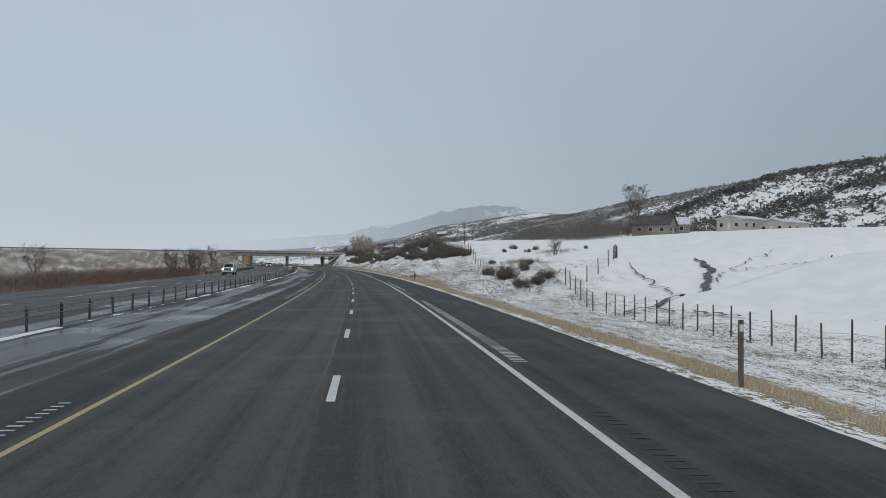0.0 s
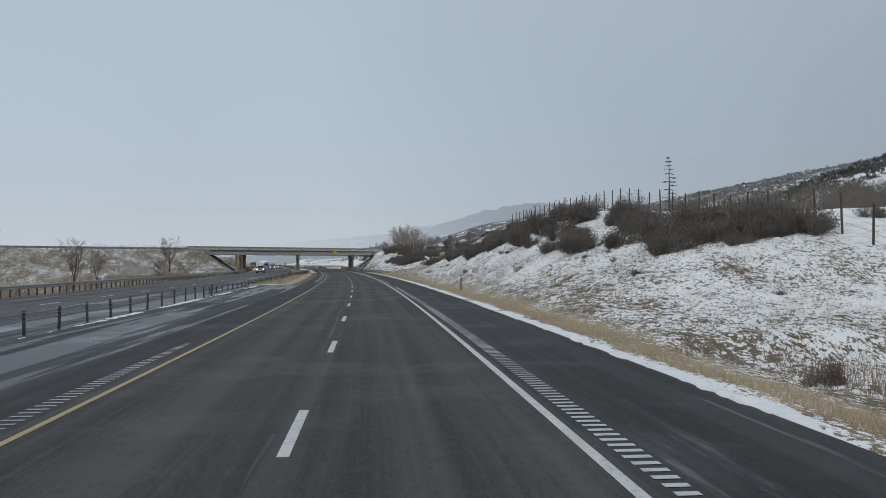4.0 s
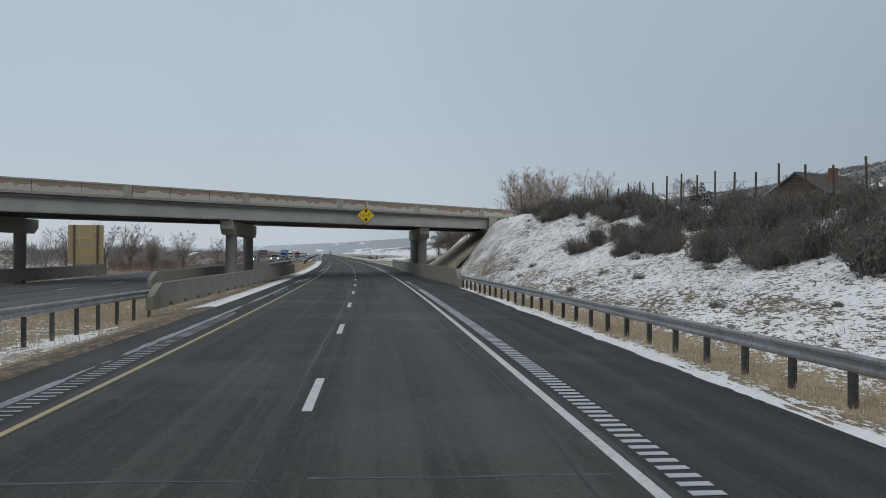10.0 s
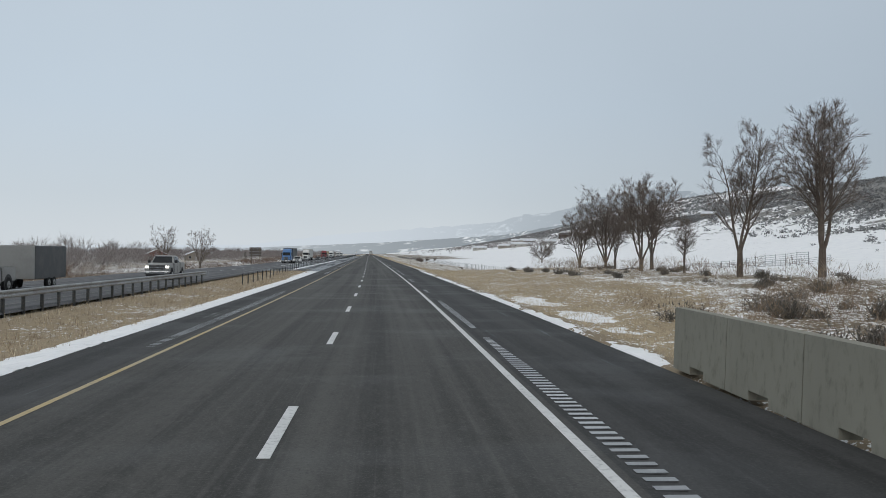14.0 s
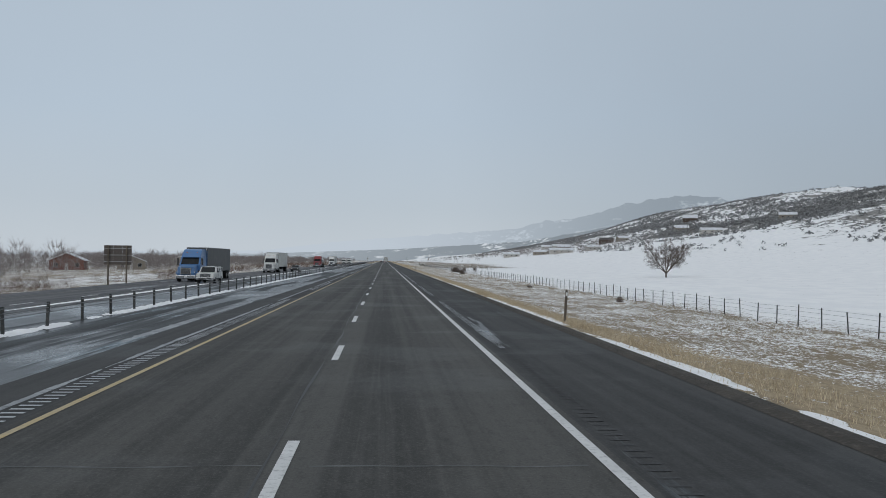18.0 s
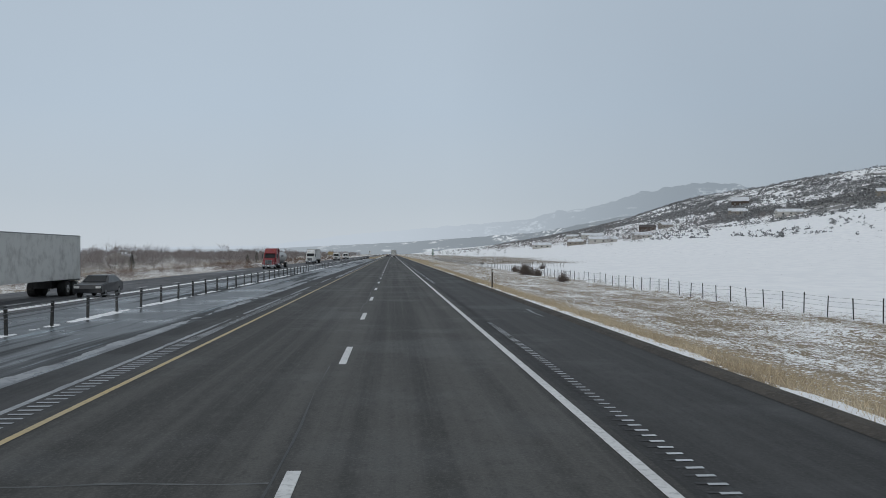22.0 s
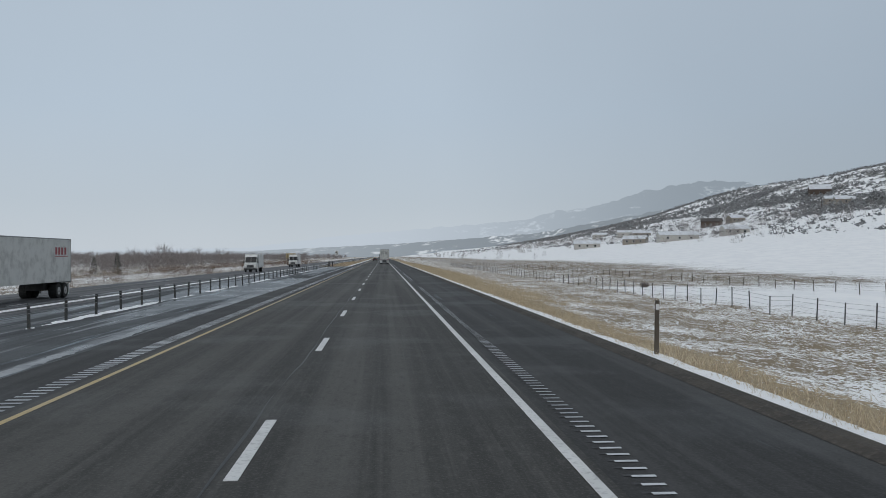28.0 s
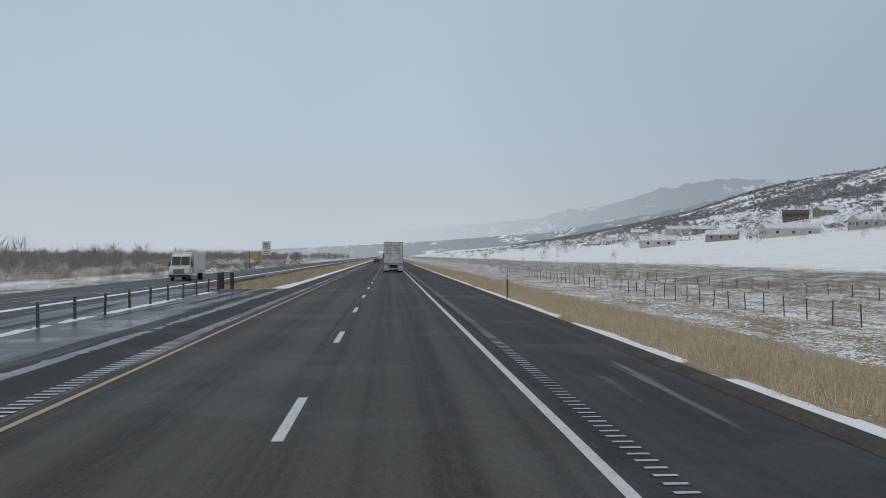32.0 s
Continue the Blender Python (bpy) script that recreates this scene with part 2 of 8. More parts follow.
M_GROOVE = surf("bare_groove", (0.04, 0.04, 0.042), (0.055, 0.055, 0.057), (0.085, 0.087, 0.09), 0.5, 12, 0.8)
M_CONC = surf("weathered_concrete", (0.43, 0.41, 0.345), (0.38, 0.36, 0.30), (0.34, 0.32, 0.265), 0.35, 5, 0.85, relief=0.2, stretch=(1, 1, 0.6))
M_BARRIER = surf("barrier_concrete", (0.275, 0.265, 0.22), (0.235, 0.226, 0.188), (0.19, 0.182, 0.15), 0.35, 5, 0.85, relief=0.2, stretch=(1, 1, 0.5))
M_CONC_DARK = surf("stained_concrete", (0.36, 0.355, 0.345), (0.30, 0.295, 0.285), (0.24, 0.235, 0.23), 0.3, 8, 0.85, relief=0.2)


def flaking_panel():
    """Pale coating that has flaked off the upper part of each panel along a ragged line."""
    m, nt, b = material("flaking_parapet_coating", 0.85, 0, 0.25)
    sp = nt.nodes.new("ShaderNodeSeparateXYZ")
    link(nt, coords(nt), sp.inputs[0])
    rag = noise_node(nt, coords(nt, (1.0, 1.0, 0.6)), 0.9, 6, 0.62)
    edge = mathn(nt, "ADD", sp.outputs[2], mathn(nt, "MULTIPLY", rag, 0.95))
    small = noise_node(nt, coords(nt), 7.0, 5, 0.7)
    bare = mixc(nt, step_node(nt, small, 0.4, 0.65), (0.42, 0.325, 0.245), (0.34, 0.27, 0.21))
    coat = mixc(nt, step_node(nt, small, 0.45, 0.7), (0.62, 0.575, 0.50), (0.53, 0.48, 0.41))
    c = mixc(nt, step_node(nt, edge, 7.50, 7.52), coat, bare)
    rim = mathn(nt, "MULTIPLY", step_node(nt, edge, 7.48, 7.50), step_node(nt, edge, 7.53, 7.51))
    c = mixc(nt, mathn(nt, "MULTIPLY", rim, step_node(nt, rag, 0.5, 0.6)), c, (0.13, 0.095, 0.07))
    link(nt, c, b.inputs["Base Color"])
    bump(nt, b, small, 0.4, 0.01)
    return m


M_PANEL = flaking_panel()
M_PAVING = surf("sandy_concrete_paving", (0.42, 0.38, 0.29), (0.36, 0.325, 0.25), (0.27, 0.245, 0.19), 0.35, 6, 0.9, relief=0.3)
M_STEEL = surf("galvanised_steel", (0.40, 0.41, 0.42), (0.30, 0.30, 0.30), (0.22, 0.20, 0.18), 0.8, 9, 0.55, 0.6, relief=0.15)
# deck underside and inner girders: soot, with the shade there painted in too
M_SOOT_SHADE = surf("sooty_shaded_underside", (0.17, 0.165, 0.16), (0.11, 0.107, 0.104), (0.21, 0.205, 0.20), 0.3, 6, 0.9)
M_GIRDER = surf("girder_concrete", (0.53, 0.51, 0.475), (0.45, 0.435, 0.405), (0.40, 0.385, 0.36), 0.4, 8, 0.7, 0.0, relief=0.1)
M_POST = surf("weathered_post_wood", (0.095, 0.078, 0.062), (0.15, 0.125, 0.10), (0.05, 0.042, 0.035), 2, 18, 0.9, relief=0.6, stretch=(1, 1, 0.2), vary="object")
M_DARKPOST = surf("dark_steel_post", (0.05, 0.055, 0.055), (0.08, 0.08, 0.078), (0.13, 0.11, 0.09), 2, 12, 0.6, 0.4, vary="object")
M_WIRE = surf("fence_wire", (0.12, 0.12, 0.12), (0.16, 0.15, 0.14), (0.09, 0.08, 0.07), 3, 20, 0.6, 0.7)
M_CABLE = surf("cable", (0.20, 0.21, 0.215), (0.26, 0.26, 0.26), (0.14, 0.14, 0.14), 3, 20, 0.5, 0.7)
M_BARK = surf("grey_bark", (0.12, 0.095, 0.078), (0.17, 0.14, 0.115), (0.07, 0.055, 0.045), 1.2, 14, 0.95, relief=0.7)
M_TWIG = surf("bare_twigs", (0.15, 0.12, 0.105), (0.20, 0.165, 0.145), (0.105, 0.085, 0.075), 0.6, 3, 0.95, vary="island")
M_TWIG_FROST = surf("rimed_twigs", (0.34, 0.28, 0.23), (0.42, 0.36, 0.31), (0.25, 0.205, 0.17), 0.5, 3, 0.95, vary="island")
M_GREYTWIG = surf("far_grey_twigs", (0.235, 0.205, 0.195), (0.29, 0.26, 0.25), (0.18, 0.155, 0.145), 0.1, 2, 0.95, vary="island")
M_WILLOW = surf("red_willow_twigs", (0.155, 0.108, 0.088), (0.20, 0.145, 0.118), (0.11, 0.075, 0.06), 0.15, 3, 0.95, vary="island")
M_SAGE = surf("sage_foliage", (0.155, 0.14, 0.122), (0.215, 0.195, 0.172), (0.095, 0.084, 0.073), 0.8, 3, 0.95, vary="island")
M_JUNIPER = surf("juniper_foliage", (0.115, 0.115, 0.108), (0.16, 0.156, 0.147), (0.08, 0.08, 0.075), 0.01, 0.3, 0.95, vary="island")
M_SPRUCE = surf("spruce_needles", (0.032, 0.042, 0.034), (0.05, 0.058, 0.045), (0.025, 0.03, 0.026), 0.6, 3, 0.95, vary="island")
M_GRASS = surf("dry_grass_blades", (0.57, 0.475, 0.335), (0.45, 0.36, 0.24), (0.68, 0.585, 0.44), 0.25, 3, 0.9, vary="island")
M_WEED = surf("dead_weeds", (0.285, 0.21, 0.145), (0.225, 0.16, 0.11), (0.37, 0.285, 0.195), 0.6, 3, 0.95, vary="island")
# ---- the line of the carriageway ----
CURV, S_A, S_B = 3.1116e-4, 471.45, 611.08
S_TAB = np.arange(-1600.0, 5400.0, 2.0)
_k = np.interp(S_TAB, (S_A, S_B), (CURV, 0.0))
_th = np.concatenate(((0.0,), np.cumsum((_k[1:] + _k[:-1]))))
TH_TAB = _th - np.interp(0, S_TAB, _th)
_m = (TH_TAB[1:] + TH_TAB[:-1]) / 2
_x = np.concatenate(((0.0,), np.cumsum(-2.0 * np.sin(_m))))
_y = np.concatenate(((0.0,), np.cumsum(2.0 * np.cos(_m))))
X_TAB, Y_TAB = _x - np.interp(0, S_TAB, _x), _y - np.interp(0, S_TAB, _y)


def head(s):
    return float(np.interp(s, S_TAB, TH_TAB))


def at(s, off, z=0.0):
    """World place at chainage s, off metres to the right of the lane line."""
    a = head(s)
    if off < -13.0 and s > 560:      # past the overpass the far carriageway lies lower and farther off
        k = smooth(560, 680, s) * smooth(13.0, 16.0, -off)
        off, z = off - 1.9 * k, z - 0.55 * k
    return Vector((float(np.interp(s, S_TAB, X_TAB)) + off * math.cos(a), float(np.interp(s, S_TAB, Y_TAB)) + off * math.sin(a), z))


def stand(s, off, z=0.0, turn=0.0):
    """A pose on the ground whose y axis runs along the road; turn in degrees."""
    p = at(s, off, z)
    return pose(p.x, p.y, p.z, 0, 0, math.degrees(head(s)) + turn)


# ---- lie of the land ----
CREST_S = (-60, 84, 92, 98, 105, 118, 128, 136, 143, 148, 153, 160, 165, 171, 175, 178, 180, 185, 200, 206, 225, 250, 283, 296, 315, 340, 362, 385, 408, 430, 462, 474, 485, 497, 512, 530, 595, 645)
CREST_Z = (-2.9, -3.0, -2.6, -1.0, 0.3, 2.3, 2.5, 1.4, -0.4, -1.1, -0.8, -0.5, 0.15, 0.7, 1.0, 1.9, 2.6, 3.9, 4.95, 5.4, 7.5, 8.2, 8.3, 6.2, 4.0, 3.4, 3.6, 4.6, 5.9, 6.3, 6.2, 4.2, 2.6, 1.6, 1.1, 0.9, 0.7, -1.5)
FAN_O = (27, 45, 70, 110, 180, 290, 370, 430, 500, 560, 620, 720, 1000, 1700, 2600)
FAN_Z = (-1.6, -1.5, -1.0, 0.4, 5.0, 19, 37, 58, 80, 92, 97, 92, 80, 80, 80)
LATE_O = (27, 45, 70, 110, 130, 160, 200, 290, 330, 390, 430, 500, 560, 620, 720, 1000, 2600)
LATE_Z = (-1.6, -1.5, 0.3, 4.6, 6.6, 9.5, 13.5, 30, 40, 52, 62, 80, 91, 96, 92, 80, 80)
HILL_S = (0, 760, 1190, 1350, 1640, 1760, 1900, 2040, 2170, 2300, 2450, 2700, 3000, 3600, 5000)
HILL_F = (1.10, 1.12, 1.03, 0.97, 1.0, 1.13, 1.13, 1.08, 1.17, 1.05, 0.97, 0.78, 0.52, 0.30, 0.2)
PAST_O = (26, 30, 36, 42, 47, 53, 60, 75, 90, 130, 150, 200, 300)
PAST_Z = (-2.9, -2.2, -0.9, 0.3, 2.2, 3.6, 4.2, 4.7, 5.5, 9.0, 10.5, 14, 26)
MID_S, MID_Z = (110, 150, 200, 225, 280, 317, 341, 361, 382, 430, 480), (3.0, 3.9, 5.6, 7.2, 9.4, 10.0, 7.3, 6.0, 4.4, 5.6, 6.3)
REAR_S, REAR_Z = (110, 200, 300, 340, 400, 480), (7.4, 8.5, 11, 9.5, 7.5, 7.4)
BR_A, BR_B, BR_HALF = 428.8, 0.96, 8.6      # south edge of the overpass: s = BR_A + BR_B * off; its half width along s
BR_COS = math.cos(math.atan(BR_B))


def smooth(a, b, v):
    t = min(1.0, max(0.0, (v - a) / (b - a)))
    return t * t * (3 - 2 * t)


def right_height(s, off):
    fan = float(np.interp(off, FAN_O, FAN_Z))
    fan += (float(np.interp(off, LATE_O, LATE_Z)) - fan) * smooth(1040, 1200, s)
    fan *= 1 + (float(np.interp(s, HILL_S, HILL_F)) - 1) * smooth(200, 480, off)
    if s < 90:
        past = float(np.interp(off, PAST_O, PAST_Z))
        fan = max(fan, past) if off > 60 else past
    w = smooth(95, 125, s) * (1 - smooth(570, 650, s))
    crest = float(np.interp(s, CREST_S, CREST_Z))
    near = smooth(400, 434, s) * (1 - smooth(470, 500, s))
    cap = 1e3
    along = s - (BR_A + BR_B * off)
    lip = -7.0 + 7.4 * (off - 9.3) / 6.1      # near edge of the paved slope
    if 8.4 < off < 17.5 and lip - 2.4 < along < 26:
        cap = -0.4 + 4.55 * (min(off, 15.4) - 9.0) / 6.4 + 6.0 * (1 - smooth(lip - 2.4, lip - 0.3, along)) + 5.0 * smooth(21.5, 25, along) + 4.0 * smooth(16.2, 17.5, off)
    toe, top = 9.6 + 0.4 * near, 26.5 - 9.8 * near
    if off <= top:
        flat = float(np.interp(off, (7, 8.2, 12, 18, 27), (-0.10, -0.16, -0.75, -1.35, -1.6)))
        if s < 110:
            deep = float(np.interp(off, (7, 8.2, 13, 20, 26), (-0.10, -0.2, -1.3, -2.5, -2.9)))
            flat = deep + (flat - deep) * smooth(88, 110, s)
        t = min(1.0, max(0.0, (off - toe) / (top - toe)))
        hump = -0.12 + (crest + 0.12) * ((0.75 * t + 0.25 * t * t * (3 - 2 * t)) * smooth(225, 265, s) + (1 - (1 - t) ** 1.6) * (1 - smooth(225, 265, s))) if crest > 0 else flat + (crest - flat) * t
        k = smooth(92, 112, s) * (1 - smooth(590, 645, s))
        return min(cap, flat + (hump - flat) * k)
    back = crest + (max(crest, 6.5 * (1 - smooth(478, 545, s))) + 0.035 * (off - top) - crest) * smooth(top, 70, off)
    if s < 520:
        slope = float(np.interp(off, (top, 48, 75, 130, 240), (crest, np.interp(s, MID_S, MID_Z), np.interp(s, REAR_S, REAR_Z), np.interp(s, REAR_S, REAR_Z) + 3.0, fan)))
        back += (slope - back) * (1 - smooth(470, 515, s))
    back = max(back, fan * smooth(60, 260, off))
    if s < 110:
        return fan + (back - fan) * smooth(90, 125, s)
    return fan + (back - fan) * w if w < 1 else back


def left_height(s, off):
    z = float(np.interp(off, (-2600, -900, -60, -32, -27, -24.9), (4, -1.0, -1.6, -1.2, -0.5, -0.15)))
    u = (s - (BR_A + BR_HALF + BR_B * off)) * BR_COS
    bank = 6.3 - max(0.0, abs(u) - 7.4) * 0.5
    front = min(1.0, max(0.0, (-28.6 - off) / 9.0))
    return max(z, min(bank, 6.9 * front - 0.6))


def ground_z(s, off, rough=True):
    if -25.2 < off < 7.2:
        z = -0.14
        if (232 < s < 597 or s > 1146) and -12.8 < off < -5.6:
            z = -0.10 - 0.35 * (smooth(5.7, 9, -off) * (1 - smooth(10, 12.8, -off))) * max(smooth(238, 262, s) * (1 - smooth(564, 590, s)), smooth(1152, 1175, s))
        else:
            z = -0.30
        return z
    z = right_height(s, off) if off > 0 else left_height(s, off)
    if rough:
        p = at(s, off)
        d = min(abs(off - 7.2), abs(off + 25)) if abs(off) < 400 else 400
        amp = 0.05 + min(0.35, d * 0.018) + max(0.0, abs(off) - 330) * 0.011 * (off > 0)
        z += 0.16 * noise.fractal(Vector((p.x * 0.75, p.y * 0.75, 7.0)), 0.8, 2.0, 3) * smooth(9, 12, off) * (off < 45)
        z += amp * 0.5 * noise.fractal(Vector((p.x * 0.35, p.y * 0.35, 0)), 0.9, 2.1, 3) if abs(off) < 80 else 0
        z += min(amp, 9.0) * noise.fractal(Vector((p.x * 0.012, p.y * 0.012, 3.0)), 0.9, 2.1, 4) * (abs(off) > 60)
    return z


def cover_at(s, off):
    """How much snow lies, and how grassy the bare ground is."""
    if off > 0:
        if off < 7.95:
            return (0.55 if s < 404 else 0.38) + 0.25 * noise.noise(Vector((s * 0.21, 3.0, 0))), 0.5
        wide = 12.2 + 0.6 * smooth(238, 262, s) * (1 - smooth(335, 355, s)) - 2.2 * smooth(100, 130, s) * (1 - smooth(430, 500, s)) + 8 * smooth(500, 530, s) * (1 - smooth(600, 660, s)) - 1.3 * smooth(620, 660, s) * (1 - smooth(960, 1040, s)) + 5.5 * smooth(1050, 1110, s)
        if off < wide:
            return 0.24 + 0.13 * smooth(498, 512, s) * (1 - smooth(600, 640, s)) + 0.2 * smooth(wide - 2, wide, off), 1.0
        cut = smooth(95, 120, s) * (1 - smooth(490, 520, s))
        if off < 27:
            return float(np.interp(s, (95, 130, 185, 200, 280, 296, 335, 350, 420, 462, 480, 560, 620, 680), (0.60, 0.56, 0.60, 0.66, 0.63, 0.55, 0.50, 0.62, 0.62, 0.62, 0.5, 0.42, 0.42, 0.49))) - 0.12 * (1 - smooth(11, 17, off)) * cut, 0.55 - 0.4 * (1 - smooth(500, 560, s)) + 0.35 * smooth(285, 300, s) * (1 - smooth(335, 350, s))
        if 285 < s < 450 and off < 100:
            return 0.45 + 0.3 * smooth(70, 100, off), 0.3
        if 640 < s < 1060 and 92 < off < 97:      # stubble along the old field bank
            return 0.58, 0.6
        if s > 1060 and off < 40:
            return 0.50, 0.45
        if off < 40:
            return 0.62 + 0.3 * smooth(27, 36, off) * (1 - cut * 0.5) - 0.12 * smooth(490, 520, s) * (1 - smooth(600, 640, s)), 0.6
        if s > 1030 and off < 78:
            return 0.97 - 0.53 * smooth(1030, 1075, s) * (1 - smooth(66, 74, off)), 0.25
        if 300 < s < 390 and 196 < off < 275:      # ploughed brown field below the junipers
            return 0.12, 0.0
        return float(np.interp(off, (40, 165, 200, 270, 320, 390, 530, 575, 640, 900), (0.97, 0.94, 0.74, 0.70, 0.60, 0.46, 0.46, 0.74, 0.84, 0.7))) + 0.22 * smooth(1350, 2100, s) * smooth(200, 260, off) + 0.2 * (1 - smooth(800, 1000, s)) * smooth(280, 340, off) * (1 - smooth(540, 580, off)), 0.3
    if off > -7.3 and 232 < s < 384:
        return 0.16, 0.0
    if off > -6.9:
        return 0.8, 0.8
    if off > -9.2 and 232 < s < 374:
        return 0.52, 0.9
    if off > -13.2:
        return 0.30 + 0.16 * noise.noise(Vector((s * 0.13, off * 0.5, 2.0))), 0.8
    if off < -27 and left_height(s, off) > -0.3:
        return 0.44, 0.15
    if off > -60:
        return float(np.interp(off, (-60, -40, -28, -25), (0.42, 0.25, 0.28, 0.5))) + 0.24 * smooth(590, 680, s), 0.45
    return float(np.interp(off, (-900, -200, -60), (0.8, 0.62, 0.45))), 0.5


GRID = {}


def land(s, off):
    """Height of the built ground at chainage s and offset off."""
    gs, go, gz = GRID["s"], GRID["o"], GRID["z"]
    i = min(max(int(np.searchsorted(gs, s)) - 1, 0), len(gs) - 2)
    j = min(max(int(np.searchsorted(go, off)) - 1, 0), len(go) - 2)
    u = min(1.0, max(0.0, (s - gs[i]) / (gs[i + 1] - gs[i])))
    v = min(1.0, max(0.0, (off - go[j]) / (go[j + 1] - go[j])))
    return float((gz[i, j] * (1 - v) + gz[i, j + 1] * v) * (1 - u) + (gz[i + 1, j] * (1 - v) + gz[i + 1, j + 1] * v) * u)


def build_ground():
    offs = sorted(set([-2500, -1900, -1400, -1000, -700, -500, -360, -260, -200, -160, -130, -110, -95] + list(range(-84, -36, 4)) + list(range(-36, -24, 2))
                      + [-25.3, -24.9, -14, -12.8, -11.4, -10, -8.8, -7.6, -6.8, -6.2, -5.6, -5.2, 0, 6.8, 7.1, 7.5, 7.9, 8.4, 9, 9.8] + list(np.arange(10.6, 30, 0.9))
                      + [31, 33, 36, 40, 45, 50, 56, 63, 70, 80, 90, 100, 115, 130, 150, 170, 190, 215, 240, 265, 290, 315, 340, 360, 380, 400, 420, 440, 460, 480, 500, 520, 540, 570,
                         610, 660, 720, 800, 900, 1050, 1250, 1500, 1900, 2500]))
    ss = list(range(-1500, -60, 120)) + list(range(-60, 0, 10)) + list(np.arange(0, 540, 1.6)) + list(range(540, 1280, 4)) + list(range(1280, 2200, 20)) + list(range(2200, 5000, 100))
    nv, no = len(ss), len(offs)
    GRID["s"], GRID["o"] = np.array(ss, float), np.array(offs, float)
    verts, cov, gra, scr, heights = [], [], [], [], []
    for s in ss:
        for o in offs:
            heights.append(ground_z(s, o))
            verts.append(at(s, o, heights[-1]))
            c, g = cover_at(s, o)
            cov.append(c)
            gra.append(g)
            scr.append(smooth(160, 260, o) if s > 480 else smooth(285, 370, o))
    GRID["z"] = np.array(heights).reshape(nv, no)
    faces = [(i * no + j, i * no + j + 1, (i + 1) * no + j + 1, (i + 1) * no + j) for i in range(nv - 1) for j in range(no - 1)]
    me = bpy.data.meshes.new("ground")
    me.from_pydata(verts, [], faces)
    for nm, data in (("cover", cov), ("grassy", gra), ("scrubby", scr)):
        a = me.attributes.new(nm, "FLOAT", "POINT")
        a.data.foreach_set("value", data)
    me.polygons.foreach_set("use_smooth", [True] * len(faces))
    me.materials.append(M_GROUND)
    return tagged(new("ground", me), "snow-dusted valley floor, cut slope and sage hills", "ground", kind="structure")


build_ground()

# ---- building blocks ----


def finish(name, bm, mat, parent=None, label="", smooth_all=False):
    me = bpy.data.meshes.new(name)
    bm.normal_update()
    bm.to_mesh(me)
    bm.free()
    if smooth_all:
        me.polygons.foreach_set("use_smooth", [True] * len(me.polygons))
    if mat is not None:
        me.materials.append(mat)
    ob = new(name, me)
    if parent is not None:
        ob.parent = parent
    if label:
        ob["label"] = label
    return ob


def part(name, bm, mat, parent, label=""):
    return finish(name, bm, mat, parent, label)


def share(name, ob, parent, m):
    """Another part on the same mesh."""
    o = new(name, ob.data)
    o.parent = parent
    o.matrix_local = m
    return o


def thing(name, m, label, category, group="", kind=""):
    ob = new(name)
    ob.empty_display_size = 0.2
    ob.matrix_world = m
    return tagged(ob, label, category, group, kind)


def bxx(bm, x0, x1, y0, y1, z0, z1, bevel=0.0, m=None):
    """A box between limits, its edges rounded by bevel."""
    c = Matrix.Translation(((x0 + x1) / 2, (y0 + y1) / 2, (z0 + z1) / 2)) @ Matrix.Diagonal((x1 - x0, y1 - y0, z1 - z0, 1))
    r = bmesh.ops.create_cube(bm, size=1.0, matrix=(m @ c) if m else c)
    if bevel:
        vs = set(r["verts"])
        bmesh.ops.bevel(bm, geom=[e for e in bm.edges if e.verts[0] in vs and e.verts[1] in vs], offset=bevel, segments=2, affect="EDGES", profile=0.6)
    return bm


def cyl(bm, p0, p1, r0, r1=None, n=10, caps=True):
    """A tapered round bar from p0 to p1."""
    p0, p1 = Vector(p0), Vector(p1)
    d = p1 - p0
    q = d.to_track_quat("Z", "Y").to_matrix().to_4x4()
    m = Matrix.Translation((p0 + p1) / 2) @ q
    bmesh.ops.create_cone(bm, cap_ends=caps, segments=n, radius1=r0, radius2=r0 if r1 is None else r1, depth=d.length, matrix=m)
    return bm


def prism(bm, outline, y0, y1, axis="y"):
    """Extrudes an outline. axis y: outline is (x, z); axis x: outline is (y, z) and the limits are x."""
    def pt(a, b, t):
        return (a, t, b) if axis == "y" else (t, a, b)
    f0 = [bm.verts.new(pt(a, b, y0)) for a, b in outline]
    f1 = [bm.verts.new(pt(a, b, y1)) for a, b in outline]
    n = len(outline)
    for i in range(n):
        bm.faces.new((f0[i], f0[(i + 1) % n], f1[(i + 1) % n], f1[i]))
    bm.faces.new(f0[::-1])
    bm.faces.new(f1)
    bmesh.ops.recalc_face_normals(bm, faces=bm.faces[:])
    return bm


